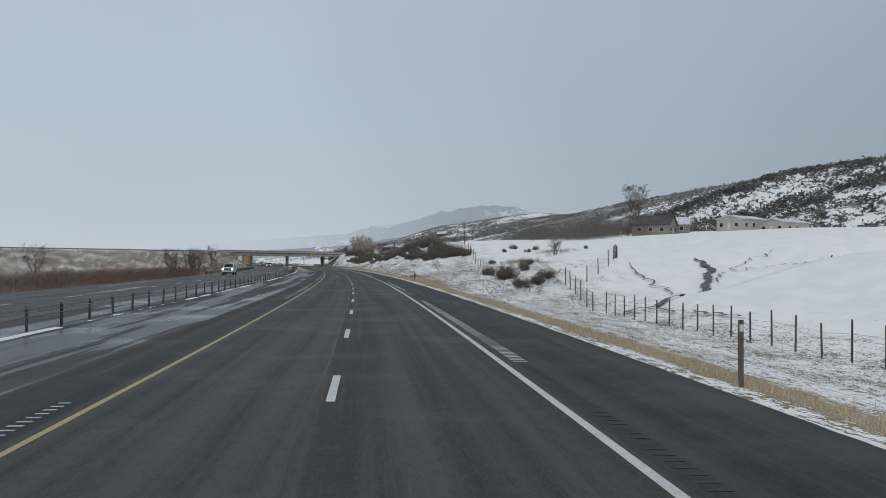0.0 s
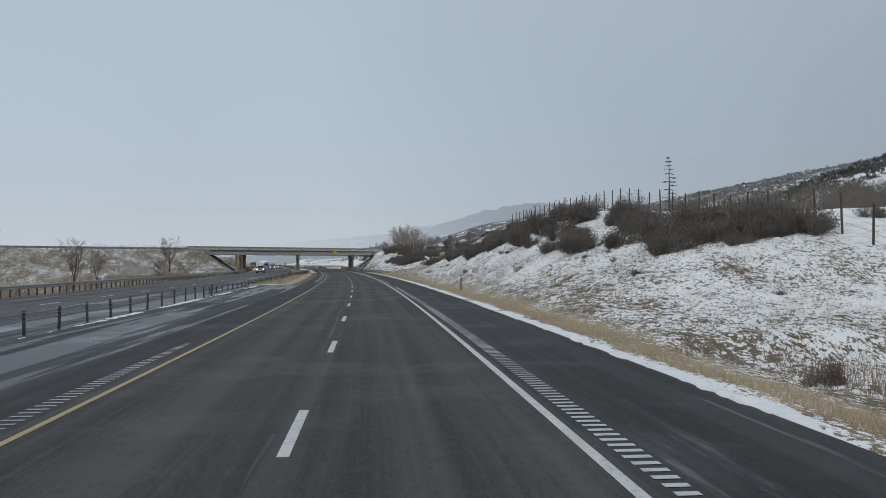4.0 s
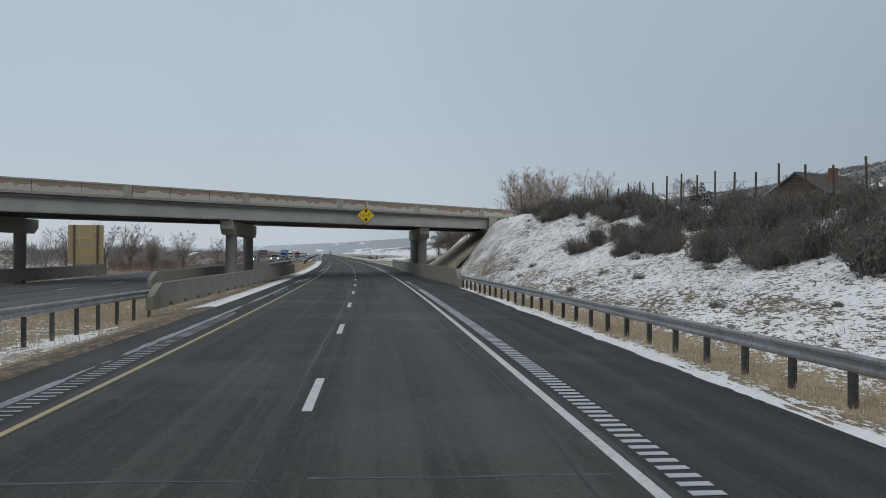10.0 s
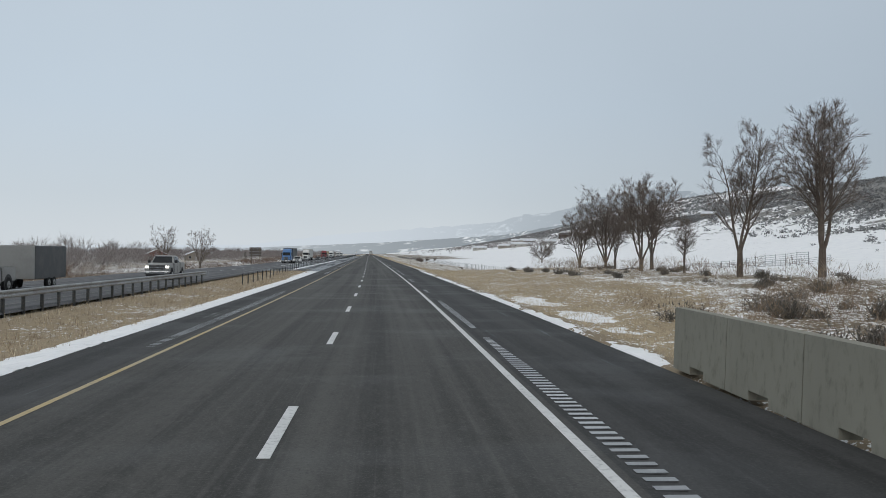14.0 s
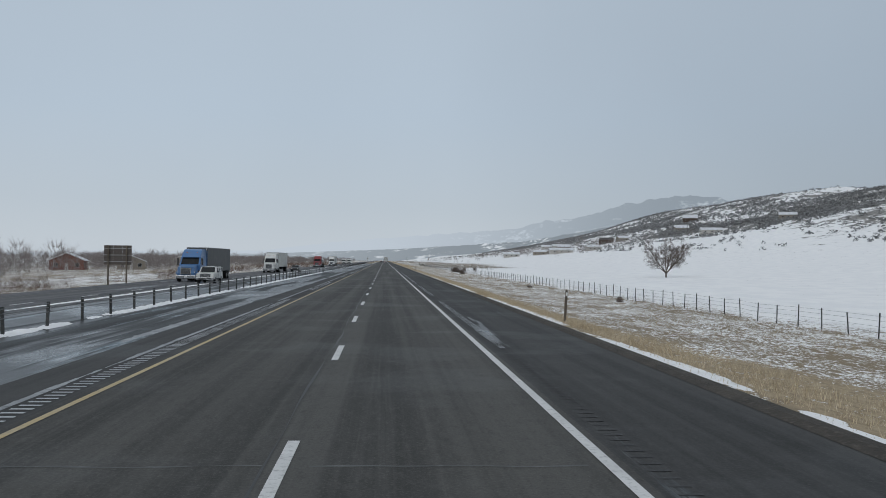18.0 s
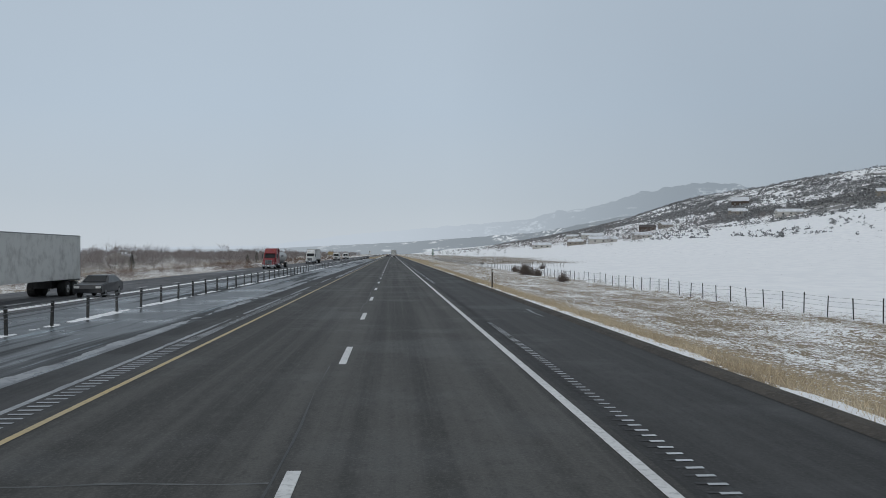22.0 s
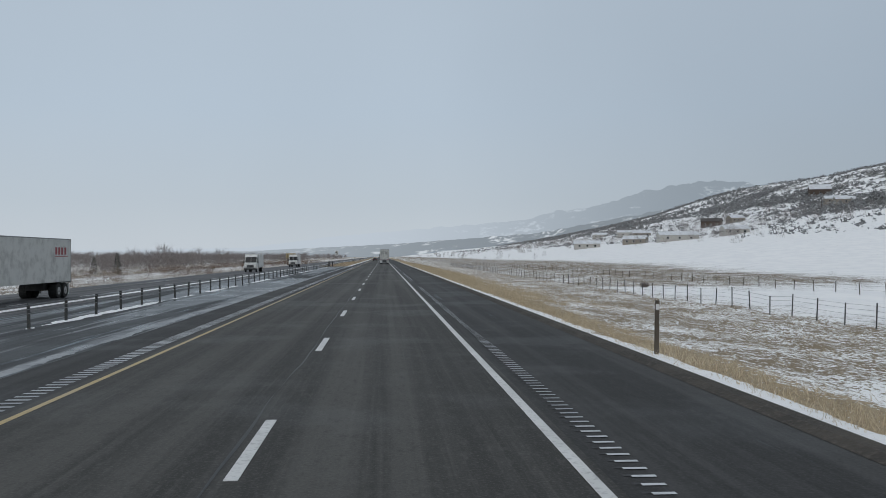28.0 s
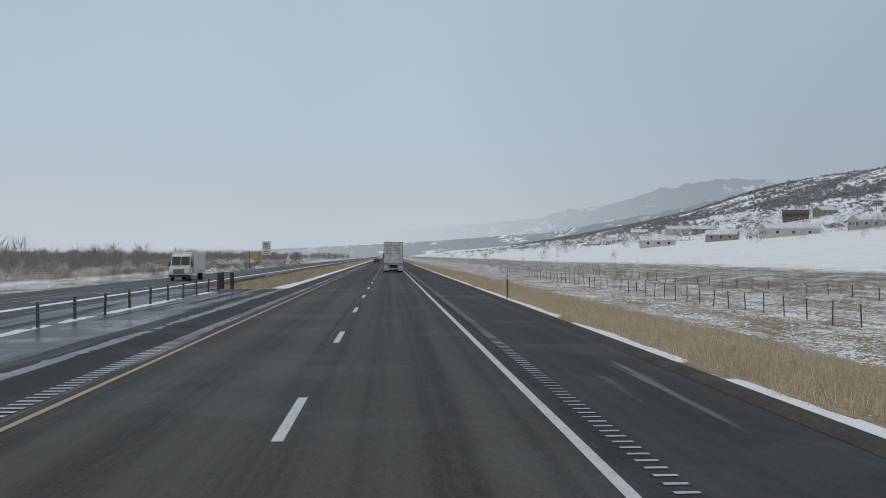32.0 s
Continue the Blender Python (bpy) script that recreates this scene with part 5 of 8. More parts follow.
# trees round the house and behind the crest
for s, o, h, k in ((520, 50, 13, 0), (528, 44, 12.5, 1), (515, 57, 12, 2), (540, 60, 11, 0), (500, 62, 11, 1), (470, 66, 8, 2), (478, 74, 9, 0), (455, 78, 9, 1)):
    put_tree(COTTON[k], s, o, h, 12, T_BIG)
put_tree(COTTON[0], 276, 100, 18, 12, "tall leafless tree beside the farmhouse")
for s, o, h, k in ((285, 90, 6, 0), (262, 92, 5, 1), (292, 98, 5.5, 0), (300, 96, 6, 1), (308, 100, 6, 0), (316, 98, 6.5, 1), (326, 96, 6, 0), (336, 98, 6.5, 1), (346, 96, 6.5, 0), (280, 88, 5, 1), (174.8, 43, 4.2, 0)):
    put_tree(SMALLT[k], s, o, h, 6, T_SMALL)


# ---- shrubs ----
def shrub_mesh(seed, r, h, n, mat, name, leafy=0.5, blade=0.05):
    """A clump of splayed woody stems carrying small tufts, in two or three lobes."""
    rnd = random.Random(seed)
    v, f = [], []
    lobes = [(Vector((rnd.gauss(0, 0.38) * r, rnd.gauss(0, 0.38) * r, 0)), rnd.uniform(0.6, 1.0)) for _ in range(4)]
    for _ in range(n):
        foot, big = rnd.choice(lobes)
        a, t = rnd.uniform(0, 2 * math.pi), rnd.random() ** 0.5
        q = r * 0.62 * big
        tip = foot + Vector((math.cos(a) * q * t, math.sin(a) * q * t, h * big * math.sqrt(max(0.05, 1 - 0.8 * t * t)) * rnd.uniform(0.55, 1.08)))
        root = foot * 0.7 + Vector((math.cos(a) * q * 0.4 * t, math.sin(a) * q * 0.4 * t, -0.1))
        mid = root.lerp(tip, 0.55) + Vector((rnd.uniform(-1, 1), rnd.uniform(-1, 1), rnd.uniform(-0.5, 0.5))) * r * 0.10
        side = Vector((-math.sin(a), math.cos(a), 0)) * blade * 0.22
        k = len(v)
        v.extend((root - side, root + side, mid + side * 0.7, mid - side * 0.7, tip))
        f.extend(((k, k + 1, k + 2, k + 3), (k + 3, k + 2, k + 4)))
        for _ in range(int(10 * leafy)):
            c = root.lerp(tip, rnd.uniform(0.3, 1.05)) + Vector((rnd.uniform(-1, 1), rnd.uniform(-1, 1), rnd.uniform(-1, 1))) * r * 0.08
            u = (tip - root).normalized() + Vector((rnd.gauss(0, 0.6), rnd.gauss(0, 0.6), rnd.gauss(0.2, 0.5)))
            u = u.normalized() * blade * rnd.uniform(1.6, 3.4)
            w = Vector((rnd.gauss(0, 1), rnd.gauss(0, 1), rnd.gauss(0, 0.6))).normalized() * blade * 0.4
            k = len(v)
            v.extend((c - w, c + w, c + u))
            f.append((k, k + 1, k + 2))
    return pymesh(name, v, f, mat)


SAGE = [(shrub_mesh(40 + i, 1.0, 0.85 + 0.1 * i, 400, M_SAGE, "foliage", 1.3, 0.036),) for i in range(5)]
BARE = [(shrub_mesh(50 + i, 1.0, 1.25, 330, M_TWIG, "foliage", 0.6, 0.036),) for i in range(3)]
LIGHT = [shrub_mesh(60 + i, 1.0, 0.95, 72, M_SAGE, "foliage", 0.9, 0.07) for i in range(4)]
rb = random.Random(77)


def put_shrub(s, o, size, kind, label, squash=1.0):
    z = land(s, o)
    m = stand(s, o, z - 0.05, rb.uniform(0, 360)) @ Matrix.Diagonal((size, size, size * squash, 1))
    if kind == "sage":
        return plant("sagebrush", rb.choice(SAGE), m, label, "shrub", "sagebrush", ("foliage",))
    return plant("bare_bush", rb.choice(BARE), m, label, "shrub", "bare bushes", ("foliage",))


SG = "grey-brown sagebrush clump on the snowy bank"
for s, o, r in ((108, 19, 2.1), (105.5, 22.6, 1.4), (107.5, 24, 1.5), (111, 17.5, 1.2), (104, 20.5, 1.3), (113, 23, 1.3), (118, 24.5, 0.9), (135, 23, 1.0), (128, 21, 0.8)):
    put_shrub(s, o, r, "sage", SG)
for _ in range(46):       # the dense crown of the first mound and of the high cut
    s, o = rb.uniform(184, 228), 14.5 + 11 * rb.random() ** 0.7
    if o < 18 and s < 196:
        continue
    put_shrub(s, o, rb.uniform(0.9, 2.3), "sage", SG, 1.0)
for s, o, r in ((245, 14.5, 2.0), (248, 16, 1.9), (251, 17.5, 2.1), (255, 19, 1.8), (270, 15.5, 1.9), (273, 17, 1.5), (241, 17.5, 1.8), (260, 17, 1.1), (236, 15.5, 1.6), (233, 19, 1.8), (248, 22, 1.5), (240, 24.5, 1.5), (262, 21, 1.7), (278, 19, 1.6)):
    put_shrub(s, o, r, "sage", SG, 0.95)
clusters = [(rb.uniform(226, 284), rb.uniform(14.5, 25), rb.uniform(1.5, 4)) for _ in range(10)]
for cs, co, cr in clusters:
    for _ in range(rb.randint(2, 4)):
        o = co + rb.gauss(0, cr * 0.5)
        if 14.5 < o < 26.3:
            put_shrub(cs + rb.gauss(0, cr), o, rb.uniform(0.9, 2.2), "sage", SG, 0.85)
for _ in range(96):
    s = rb.uniform(368, 438)
    o = rb.uniform(16.5, 27) if s < 400 else rb.uniform(15, 24)
    if rb.random() < smooth(14.5, 20, o):
        put_shrub(s, o, rb.uniform(1.1, 2.2), "sage", "dark sagebrush crowding the top of the bank", 0.95)
for _ in range(22):
    put_shrub(rb.uniform(296, 332), rb.uniform(17, 26.5), rb.uniform(1.1, 2.1), "sage", SG)
for _ in range(8):
    put_shrub(rb.uniform(318, 352), rb.uniform(19, 26), rb.uniform(0.8, 1.5), "sage", "dark sagebrush above the tan grass of the bank")
for s, o, r in ((165, 28.5, 1.5), (172, 30, 0.7), (186, 40, 0.9), (196, 44, 1.0), (203, 41, 1.2), (190, 36, 0.8), (182, 52, 0.8), (163, 34, 0.9), (160, 31, 0.7)):
    put_shrub(s, o, r, "sage", "lone sagebrush in the snowy pasture")
for s, o, r in ((152, 11.5, 0.8), (155, 12.4, 0.9), (158, 12, 0.7), (147, 12.6, 0.6)):
    put_shrub(s, o, r, "bare", "dry tan bush at the foot of the bank")
for s, o, r in ((955, 32, 1.5), (866, 23.5, 1.4), (956, 36, 1.3), (903, 24.3, 2.1), (901, 25.6, 1.5), (916, 25.6, 1.5), (918, 26.6, 1.1), (932, 26.4, 1.5), (700, 24, 0.6), (742, 22, 0.5), (1060, 33, 0.8)):
    put_shrub(s, o, r, "bare", "leafless grey bush by the pasture fence")


def joined_scrub(name, spots, label):
    """Many small bushes as one sheet of scrub."""
    rnd = random.Random(88)
    src = [(np.array([v.co[:] for v in me.vertices]), [tuple(q.vertices) for q in me.polygons]) for me in LIGHT]
    verts, faces = [], []
    for s, o, r in spots:
        co, polys = rnd.choice(src)
        a = rnd.uniform(0, 6.283)
        c, d = math.cos(a) * r, math.sin(a) * r
        p = at(s, o, land(s, o) - 0.05)
        k = len(verts)
        verts.extend(np.stack((co[:, 0] * c - co[:, 1] * d + p.x, co[:, 0] * d + co[:, 1] * c + p.y, co[:, 2] * r * 0.9 + p.z), 1).tolist())
        faces.extend([tuple(i + k for i in q) for q in polys])
    return tagged(new(name, pymesh(name, verts, faces, M_SAGE)), label, "scrub", kind="stuff")


joined_scrub("slope_sagebrush", [(rb.uniform(348, 425), rb.uniform(29, 62), rb.uniform(1.0, 2.4)) for _ in range(95)], "grey-brown sagebrush covering the slope behind the fence")
joined_scrub("low_sagebrush", [(rb.uniform(150, 440), rb.uniform(11, 20), rb.uniform(0.25, 0.6)) for _ in range(90)]
             + [(rb.uniform(505, 600), rb.uniform(17, 34), rb.uniform(0.4, 0.9)) for _ in range(50)]
             + [(rb.uniform(474, 512), rb.uniform(9.5, 24), rb.uniform(0.5, 1.1)) for _ in range(70)], "low sagebrush in snow and dry grass")


# ---- dry grass, thickets and distant scrub: uncountable stuff ----
def blades(name, spots, label, mat, lo, hi, width, per, lean=0.35, base=0.10):
    rnd = random.Random(len(spots))
    v, f = [], []
    for s, o in spots:
        b = at(s, o, land(s, o) - 0.04)
        tall = rnd.uniform(0.6, 1.0)
        for _ in range(per):
            a = rnd.uniform(0, 2 * math.pi)
            h = rnd.uniform(lo, hi) * tall
            c = b + Vector((rnd.gauss(0, base), rnd.gauss(0, base), 0))
            side = Vector((math.cos(a), math.sin(a), 0)) * width
            tip = c + Vector((rnd.gauss(0, lean) * h, rnd.gauss(0, lean) * h, h))
            k = len(v)
            v.extend((c - side, c + side, tip))
            f.append((k, k + 1, k + 2))
    ob = new(name, pymesh(name, v, f, mat))
    return tagged(ob, label, "grass" if "grass" in name else "thicket", kind="stuff")


def spray(name, spots, label, mat, per=20, width=0.016, spread=0.35, category="thicket", reach=0.34, seed=1):
    """Dense leafless brush: for each (s, off, height) a cloud of fine rising twigs."""
    rng = np.random.default_rng(seed)
    base = np.array([at(s, o, land(s, o) - 0.1)[:] for s, o, _ in spots])
    h = np.array([q[2] for q in spots])
    base, h = np.repeat(base, per, 0), np.repeat(h, per)
    n = len(h)
    ang, rad = rng.uniform(0, 6.283, n), np.sqrt(rng.random(n)) * spread * h
    up = rng.random(n)
    shape = np.sqrt(np.clip(1.05 - (up - 0.25) ** 2 * 1.6, 0.1, 1))
    p = base + np.stack((np.cos(ang) * rad * shape, np.sin(ang) * rad * shape, up * 0.78 * h), 1)
    d = np.stack((np.cos(ang) * 0.5 + rng.normal(0, 0.35, n), np.sin(ang) * 0.5 + rng.normal(0, 0.35, n), rng.uniform(0.35, 1.2, n)), 1)
    d *= (reach * h * rng.uniform(0.5, 1.1, n) / np.linalg.norm(d, axis=1))[:, None]
    a2 = rng.uniform(0, 6.283, n)
    w = np.stack((np.cos(a2), np.sin(a2), np.zeros(n)), 1) * (width * h)[:, None]
    co = np.stack((p - w, p + w, p + d), 1).reshape(-1)
    me = bpy.data.meshes.new(name)
    me.vertices.add(n * 3)
    me.vertices.foreach_set("co", co)
    me.loops.add(n * 3)
    me.loops.foreach_set("vertex_index", np.arange(n * 3))
    me.polygons.add(n)
    me.polygons.foreach_set("loop_start", np.arange(n) * 3)
    me.materials.append(mat)
    me.update()
    return tagged(new(name, me), label, category, kind="stuff")


rg = random.Random(5)
spots = []
for _ in range(46000):
    s = rg.uniform(4, 1290)
    edge = 12.0 - 2.0 * smooth(100, 130, s) * (1 - smooth(430, 500, s)) + 7 * smooth(500, 530, s) * (1 - smooth(600, 660, s)) - 1.7 * smooth(620, 660, s) * (1 - smooth(960, 1040, s)) + 5 * smooth(1050, 1110, s)
    o = 8.0 + abs(rg.gauss(0, 0.45)) * (edge - 8.0)
    if 402 < s < 498 or o > 26:
        continue
    spots.append((s, o))
blades("verge_grass", spots, "tan dry grass along the verge", M_GRASS, 0.07, 0.32, 0.008, 8, 0.4, 0.15)
blades("tall_verge_grass", [(rg.uniform(1010, 1330), 8.6 + abs(rg.gauss(0, 0.42)) * 8.0) for _ in range(11000)], "tall golden grass along the verge", M_GRASS, 0.2, 0.62, 0.009, 8, 0.3, 0.15)
spots = []
for _ in range(15000):
    s = rg.choice((rg.uniform(205, 600), rg.uniform(1152, 1320)))
    o = -rg.uniform(6.9, 12.8)
    if 374 < s < 447 and -o < 8.4:
        continue
    spots.append((s, o))
blades("median_grass", spots[::2], "tan dry grass in the median", M_GRASS, 0.14, 0.5, 0.008, 7, 0.32, 0.13)
blades("median_weeds", spots[1::2], "brown withered weeds in the median grass", M_WEED, 0.12, 0.42, 0.008, 7, 0.36, 0.14)
spots = []
for _ in range(6000):
    s = rg.uniform(100, 1290)
    o = rg.uniform(12, 26)
    if 402 < s < 498:
        continue
    spots.append((s, o))
tufts = []
for _ in range(16000):
    s, o = rg.uniform(30, 470), 9.5 + 17 * rg.random()
    if 402 < s < 440 and o < 17 or noise.noise(Vector((s * 0.15, o * 0.25, 2))) < -0.25:
        continue
    tufts.append((s, o))
spray("bank_tufts", [(s, o, rg.uniform(0.12, 0.38)) for s, o in tufts[::2]], "grey-brown sage tufts poking through the snow of the bank", M_SAGE, 15, 0.028, 0.75, "scrub", 0.5, 5)
spray("bank_grass_tufts", [(s, o, rg.uniform(0.12, 0.4)) for s, o in tufts[1::2]], "tan grass tufts poking through the snow of the bank", M_GRASS, 15, 0.024, 0.65, "grass", 0.6, 6)
blades("bank_grass", spots, "sparse dry grass poking through snow", M_GRASS, 0.10, 0.34, 0.011, 5)
def lumps(name, hump_spots, label, mat):
    """Low rounded humps of snow held up by tufts."""
    rnd = random.Random(17)
    v, f = [], []
    for s, o, r in hump_spots:
        b = at(s, o, land(s, o) - 0.03)
        k = len(v)
        h = r * rnd.uniform(0.35, 0.7)
        for i in range(6):
            a = 6.283 * i / 6 + rnd.uniform(-0.3, 0.3)
            q = r * rnd.uniform(0.75, 1.2)
            v.append(b + Vector((math.cos(a) * q, math.sin(a) * q, -0.12)))
        for i in range(6):
            a = 6.283 * i / 6 + rnd.uniform(-0.3, 0.3)
            q = r * rnd.uniform(0.45, 0.7)
            v.append(b + Vector((math.cos(a) * q, math.sin(a) * q, h * rnd.uniform(0.6, 0.9))))
        v.append(b + Vector((0, 0, h)))
        for i in range(6):
            j = (i + 1) % 6
            f.append((k + i, k + j, k + 6 + j, k + 6 + i))
            f.append((k + 6 + i, k + 6 + j, k + 12))
    me = pymesh(name, v, f, mat)
    me.polygons.foreach_set("use_smooth", [True] * len(f))
    return tagged(new(name, me), label, "snow", kind="stuff")


weeds = [(rg.gauss(151, 4.5), rg.gauss(13.6, 1.1)) for _ in range(420)] + [(rg.uniform(120, 152), rg.gauss(25, 1.6)) for _ in range(420)] + [(rg.uniform(110, 190), rg.uniform(11, 26)) for _ in range(260)] + [(rg.gauss(181, 3), rg.gauss(45, 2)) for _ in range(160)]
blades("dead_weed_thicket", weeds, "tan and rusty dead weeds at the foot of the bank", M_WEED, 0.3, 1.1, 0.009, 11, 0.25, 0.22)
hump_spots = []
for _ in range(34000):
    s, o = rg.uniform(98, 500), 11.5 + 15 * rg.random()
    if 400 < s < 474 and o < 17 or 284 < s < 352 or s > 474 and rg.random() < 0.5:
        continue
    if noise.noise(Vector((s * 0.12, o * 0.2, 6))) > -0.2:
        hump_spots.append((s, o, rg.uniform(0.06, 0.2)))
lumps("snow_humps", hump_spots, "lumpy snow caught on tufts of the bank", M_SNOW)
def scattered(n, s0, s1, o0, o1, lo, hi, scale=0.03, floor=-0.15):
    out = []
    for _ in range(n):
        s, o = rg.uniform(s0, s1), rg.uniform(o0, o1)
        if noise.noise(Vector((s * scale, o * scale * 2, 0))) > floor:
            out.append((s, o, rg.uniform(lo, hi)))
    return out


spray("willow_thicket", scattered(1500, 20, 230, -52, -29.5, 1.2, 2.9, 0.03, -0.2) + scattered(480, 230, 400, -54, -31, 0.6, 1.6, 0.05, 0.0) + scattered(420, 505, 600, -52, -29, 1.0, 2.6, 0.05, -0.3) + scattered(2300, 600, 1010, -52, -30, 0.8, 2.0, 0.035, 0.06) + scattered(1300, 1010, 1500, -64, -31, 1.0, 2.6),
      "dense reddish-brown leafless willow thicket", M_WILLOW, 95, 0.006, 0.44)
spray("embankment_brush", scattered(700, 330, 480, -62, -34, 0.8, 2.0, 0.05, -0.3), "dark brown brush on the bridge embankment", M_TWIG, 40, 0.011, 0.45)
hedge = [(s, o, (1.6 + 4.6 * max(0.0, 0.4 + 0.9 * noise.noise(Vector((s * 0.13, 1, 0))))) * rg.uniform(0.8, 1.2)) for s, o in ((rg.uniform(226, 312), rg.uniform(62, 76)) for _ in range(150))]
spray("hedge_trees", hedge + [(rg.uniform(262, 300), rg.uniform(84, 100), rg.uniform(4, 7)) for _ in range(40)], "dark leafless hedge trees behind the pasture", M_SAGE, 240, 0.0045, 0.4)


spray("brown_brush", [(rg.uniform(494, 520), rg.uniform(11.5, 24), rg.uniform(0.5, 1.2)) for _ in range(130)] + [(rg.uniform(528, 600), rg.uniform(21, 31), rg.uniform(0.9, 1.9)) for _ in range(80)],
      "rusty brown dead brush in the grass under the trees", M_WEED, 90, 0.008, 0.6, seed=21)
spray("bank_brush", [(rg.uniform(470, 512), rg.uniform(15, 33), rg.uniform(0.8, 2.4)) for _ in range(110)], "tangled pale brush on the bank behind the barrier", M_TWIG_FROST, 90, 0.006, 0.5, seed=8)


def scrub(name, spots, mat, label, bits=13):
    """Rounded evergreen or brush clumps, each a heap of small ragged sprays."""
    rng = np.random.default_rng(9)
    base = np.repeat(np.array([p[:] for p, _ in spots]), bits, 0)
    r = np.repeat(np.array([q for _, q in spots]), bits)
    n = len(r)
    a, t = rng.uniform(0, 6.283, n), np.sqrt(rng.random(n))
    c = base + np.stack((np.cos(a) * t * r, np.sin(a) * t * r, r * rng.uniform(0.05, 1.3, n) * np.sqrt(1.02 - t * t)), 1)
    co = (c[:, None, :] + rng.normal(0, 1, (n, 3, 3)) * np.array((1, 1, 0.8)) * (r * 0.36)[:, None, None]).reshape(-1)
    me = bpy.data.meshes.new(name)
    me.vertices.add(n * 3)
    me.vertices.foreach_set("co", co)
    me.loops.add(n * 3)
    me.loops.foreach_set("vertex_index", np.arange(n * 3))
    me.polygons.add(n)
    me.polygons.foreach_set("loop_start", np.arange(n) * 3)
    me.materials.append(mat)
    me.update()
    return tagged(new(name, me), label, "scrub", kind="stuff")


spots = []
while len(spots) < 42000:
    s, o = 120 + 2900 * rg.random() ** 1.1, rg.uniform(250, 660)
    dense = 0.12 + 0.88 * smooth(-0.25, 0.3, noise.noise(Vector((s * 0.008, o * 0.012, 4))) + 0.6 * noise.noise(Vector((s * 0.03, o * 0.04, 9))))
    if rg.random() > smooth(240, 330, o) * (1 - 0.75 * smooth(540, 590, o)) * dense or 290 < s < 395 and o < 280:
        continue
    spots.append((at(s, o, land(s, o) - 0.2), rg.choice((rg.uniform(0.7, 1.5), rg.uniform(1.2, 2.6)))))
for cs, co in ((1560, 320), (1600, 345), (1640, 350), (1690, 372), (1735, 395), (1520, 300), (1480, 330)):
    for _ in range(34):
        s, o = rg.gauss(cs, 22), rg.gauss(co, 13)
        spots.append((at(s, o, land(s, o) - 0.2), rg.uniform(1.6, 3.6)))
# paler juniper copy for farther scrub: distance haze put into the base colour
M_JUNIPER_HAZE = surf("hazed_juniper_foliage", (0.215, 0.217, 0.218), (0.28, 0.28, 0.28), (0.15, 0.152, 0.152), 0.02, 0.5, 0.95, vary="island")
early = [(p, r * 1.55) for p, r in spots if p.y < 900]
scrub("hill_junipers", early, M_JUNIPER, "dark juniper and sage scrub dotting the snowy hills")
scrub("rimed_hill_junipers", [q for q in spots if q[0].y >= 900], M_JUNIPER_HAZE, "juniper and sage scrub on the hills down the valley, greyed by painted haze")
spots = []
for _ in range(4200):
    s, o = rg.uniform(520, 3000), rg.uniform(165, 330)
    if noise.noise(Vector((s * 0.01, o * 0.02, 8))) < 0.05:
        continue
    spots.append((at(s, o, land(s, o) - 0.2), rg.uniform(0.5, 2.2)))
scrub("bench_scrub", spots, M_JUNIPER_HAZE, "dark brush along field edges below the hills")
# ---- vehicles ----
M_TYRE = surf("tyre_rubber", (0.018, 0.018, 0.018), (0.03, 0.03, 0.03), (0.05, 0.048, 0.045), 2, 12, 0.9)
M_RIM = surf("wheel_metal", (0.42, 0.42, 0.42), (0.32, 0.32, 0.32), (0.2, 0.19, 0.18), 3, 12, 0.4, 0.8)
M_CHROME = surf("dull_chrome", (0.55, 0.56, 0.57), (0.45, 0.46, 0.47), (0.3, 0.3, 0.3), 2, 10, 0.25, 0.9)
M_GLASS = paint("dark_window_glass", (0.012, 0.014, 0.016), 0.18, amount=0.08, spec=0.25)
M_BLACK = paint("black_plastic", (0.02, 0.02, 0.021), 0.6, amount=0.3)
M_LAMP = paint("headlamp_lens", (0.75, 0.75, 0.72), 0.15, amount=0.1, spec=0.6)
M_AMBER = paint("amber_lamp_lens", (0.55, 0.2, 0.02), 0.3, amount=0.2)
M_RED = paint("red_lamp_lens", (0.35, 0.012, 0.01), 0.25, amount=0.2)
V_WHITE = paint("white_vehicle_paint", (0.66, 0.66, 0.64), 0.35, amount=0.4)
V_TRAILER = paint("dirty_white_trailer", (0.60, 0.60, 0.57), 0.5, amount=0.55)
V_GREY = paint("grey_trailer_side", (0.075, 0.08, 0.082), 0.55, amount=0.4)
V_BLUE = paint("blue_cab_paint", (0.075, 0.19, 0.40), 0.35, amount=0.3)
V_REDCAB = paint("red_cab_paint", (0.23, 0.02, 0.025), 0.35, amount=0.3)
V_TANK = paint("tank_aluminium", (0.42, 0.41, 0.39), 0.38, 0.55, amount=0.35)
V_SILVER = paint("silver_vehicle_paint", (0.30, 0.30, 0.29), 0.35, 0.3, amount=0.4)
V_DARK = paint("dark_vehicle_paint", (0.035, 0.036, 0.04), 0.35, amount=0.3)
V_MAROON = paint("maroon_mark", (0.30, 0.04, 0.05), 0.5, amount=0.2)


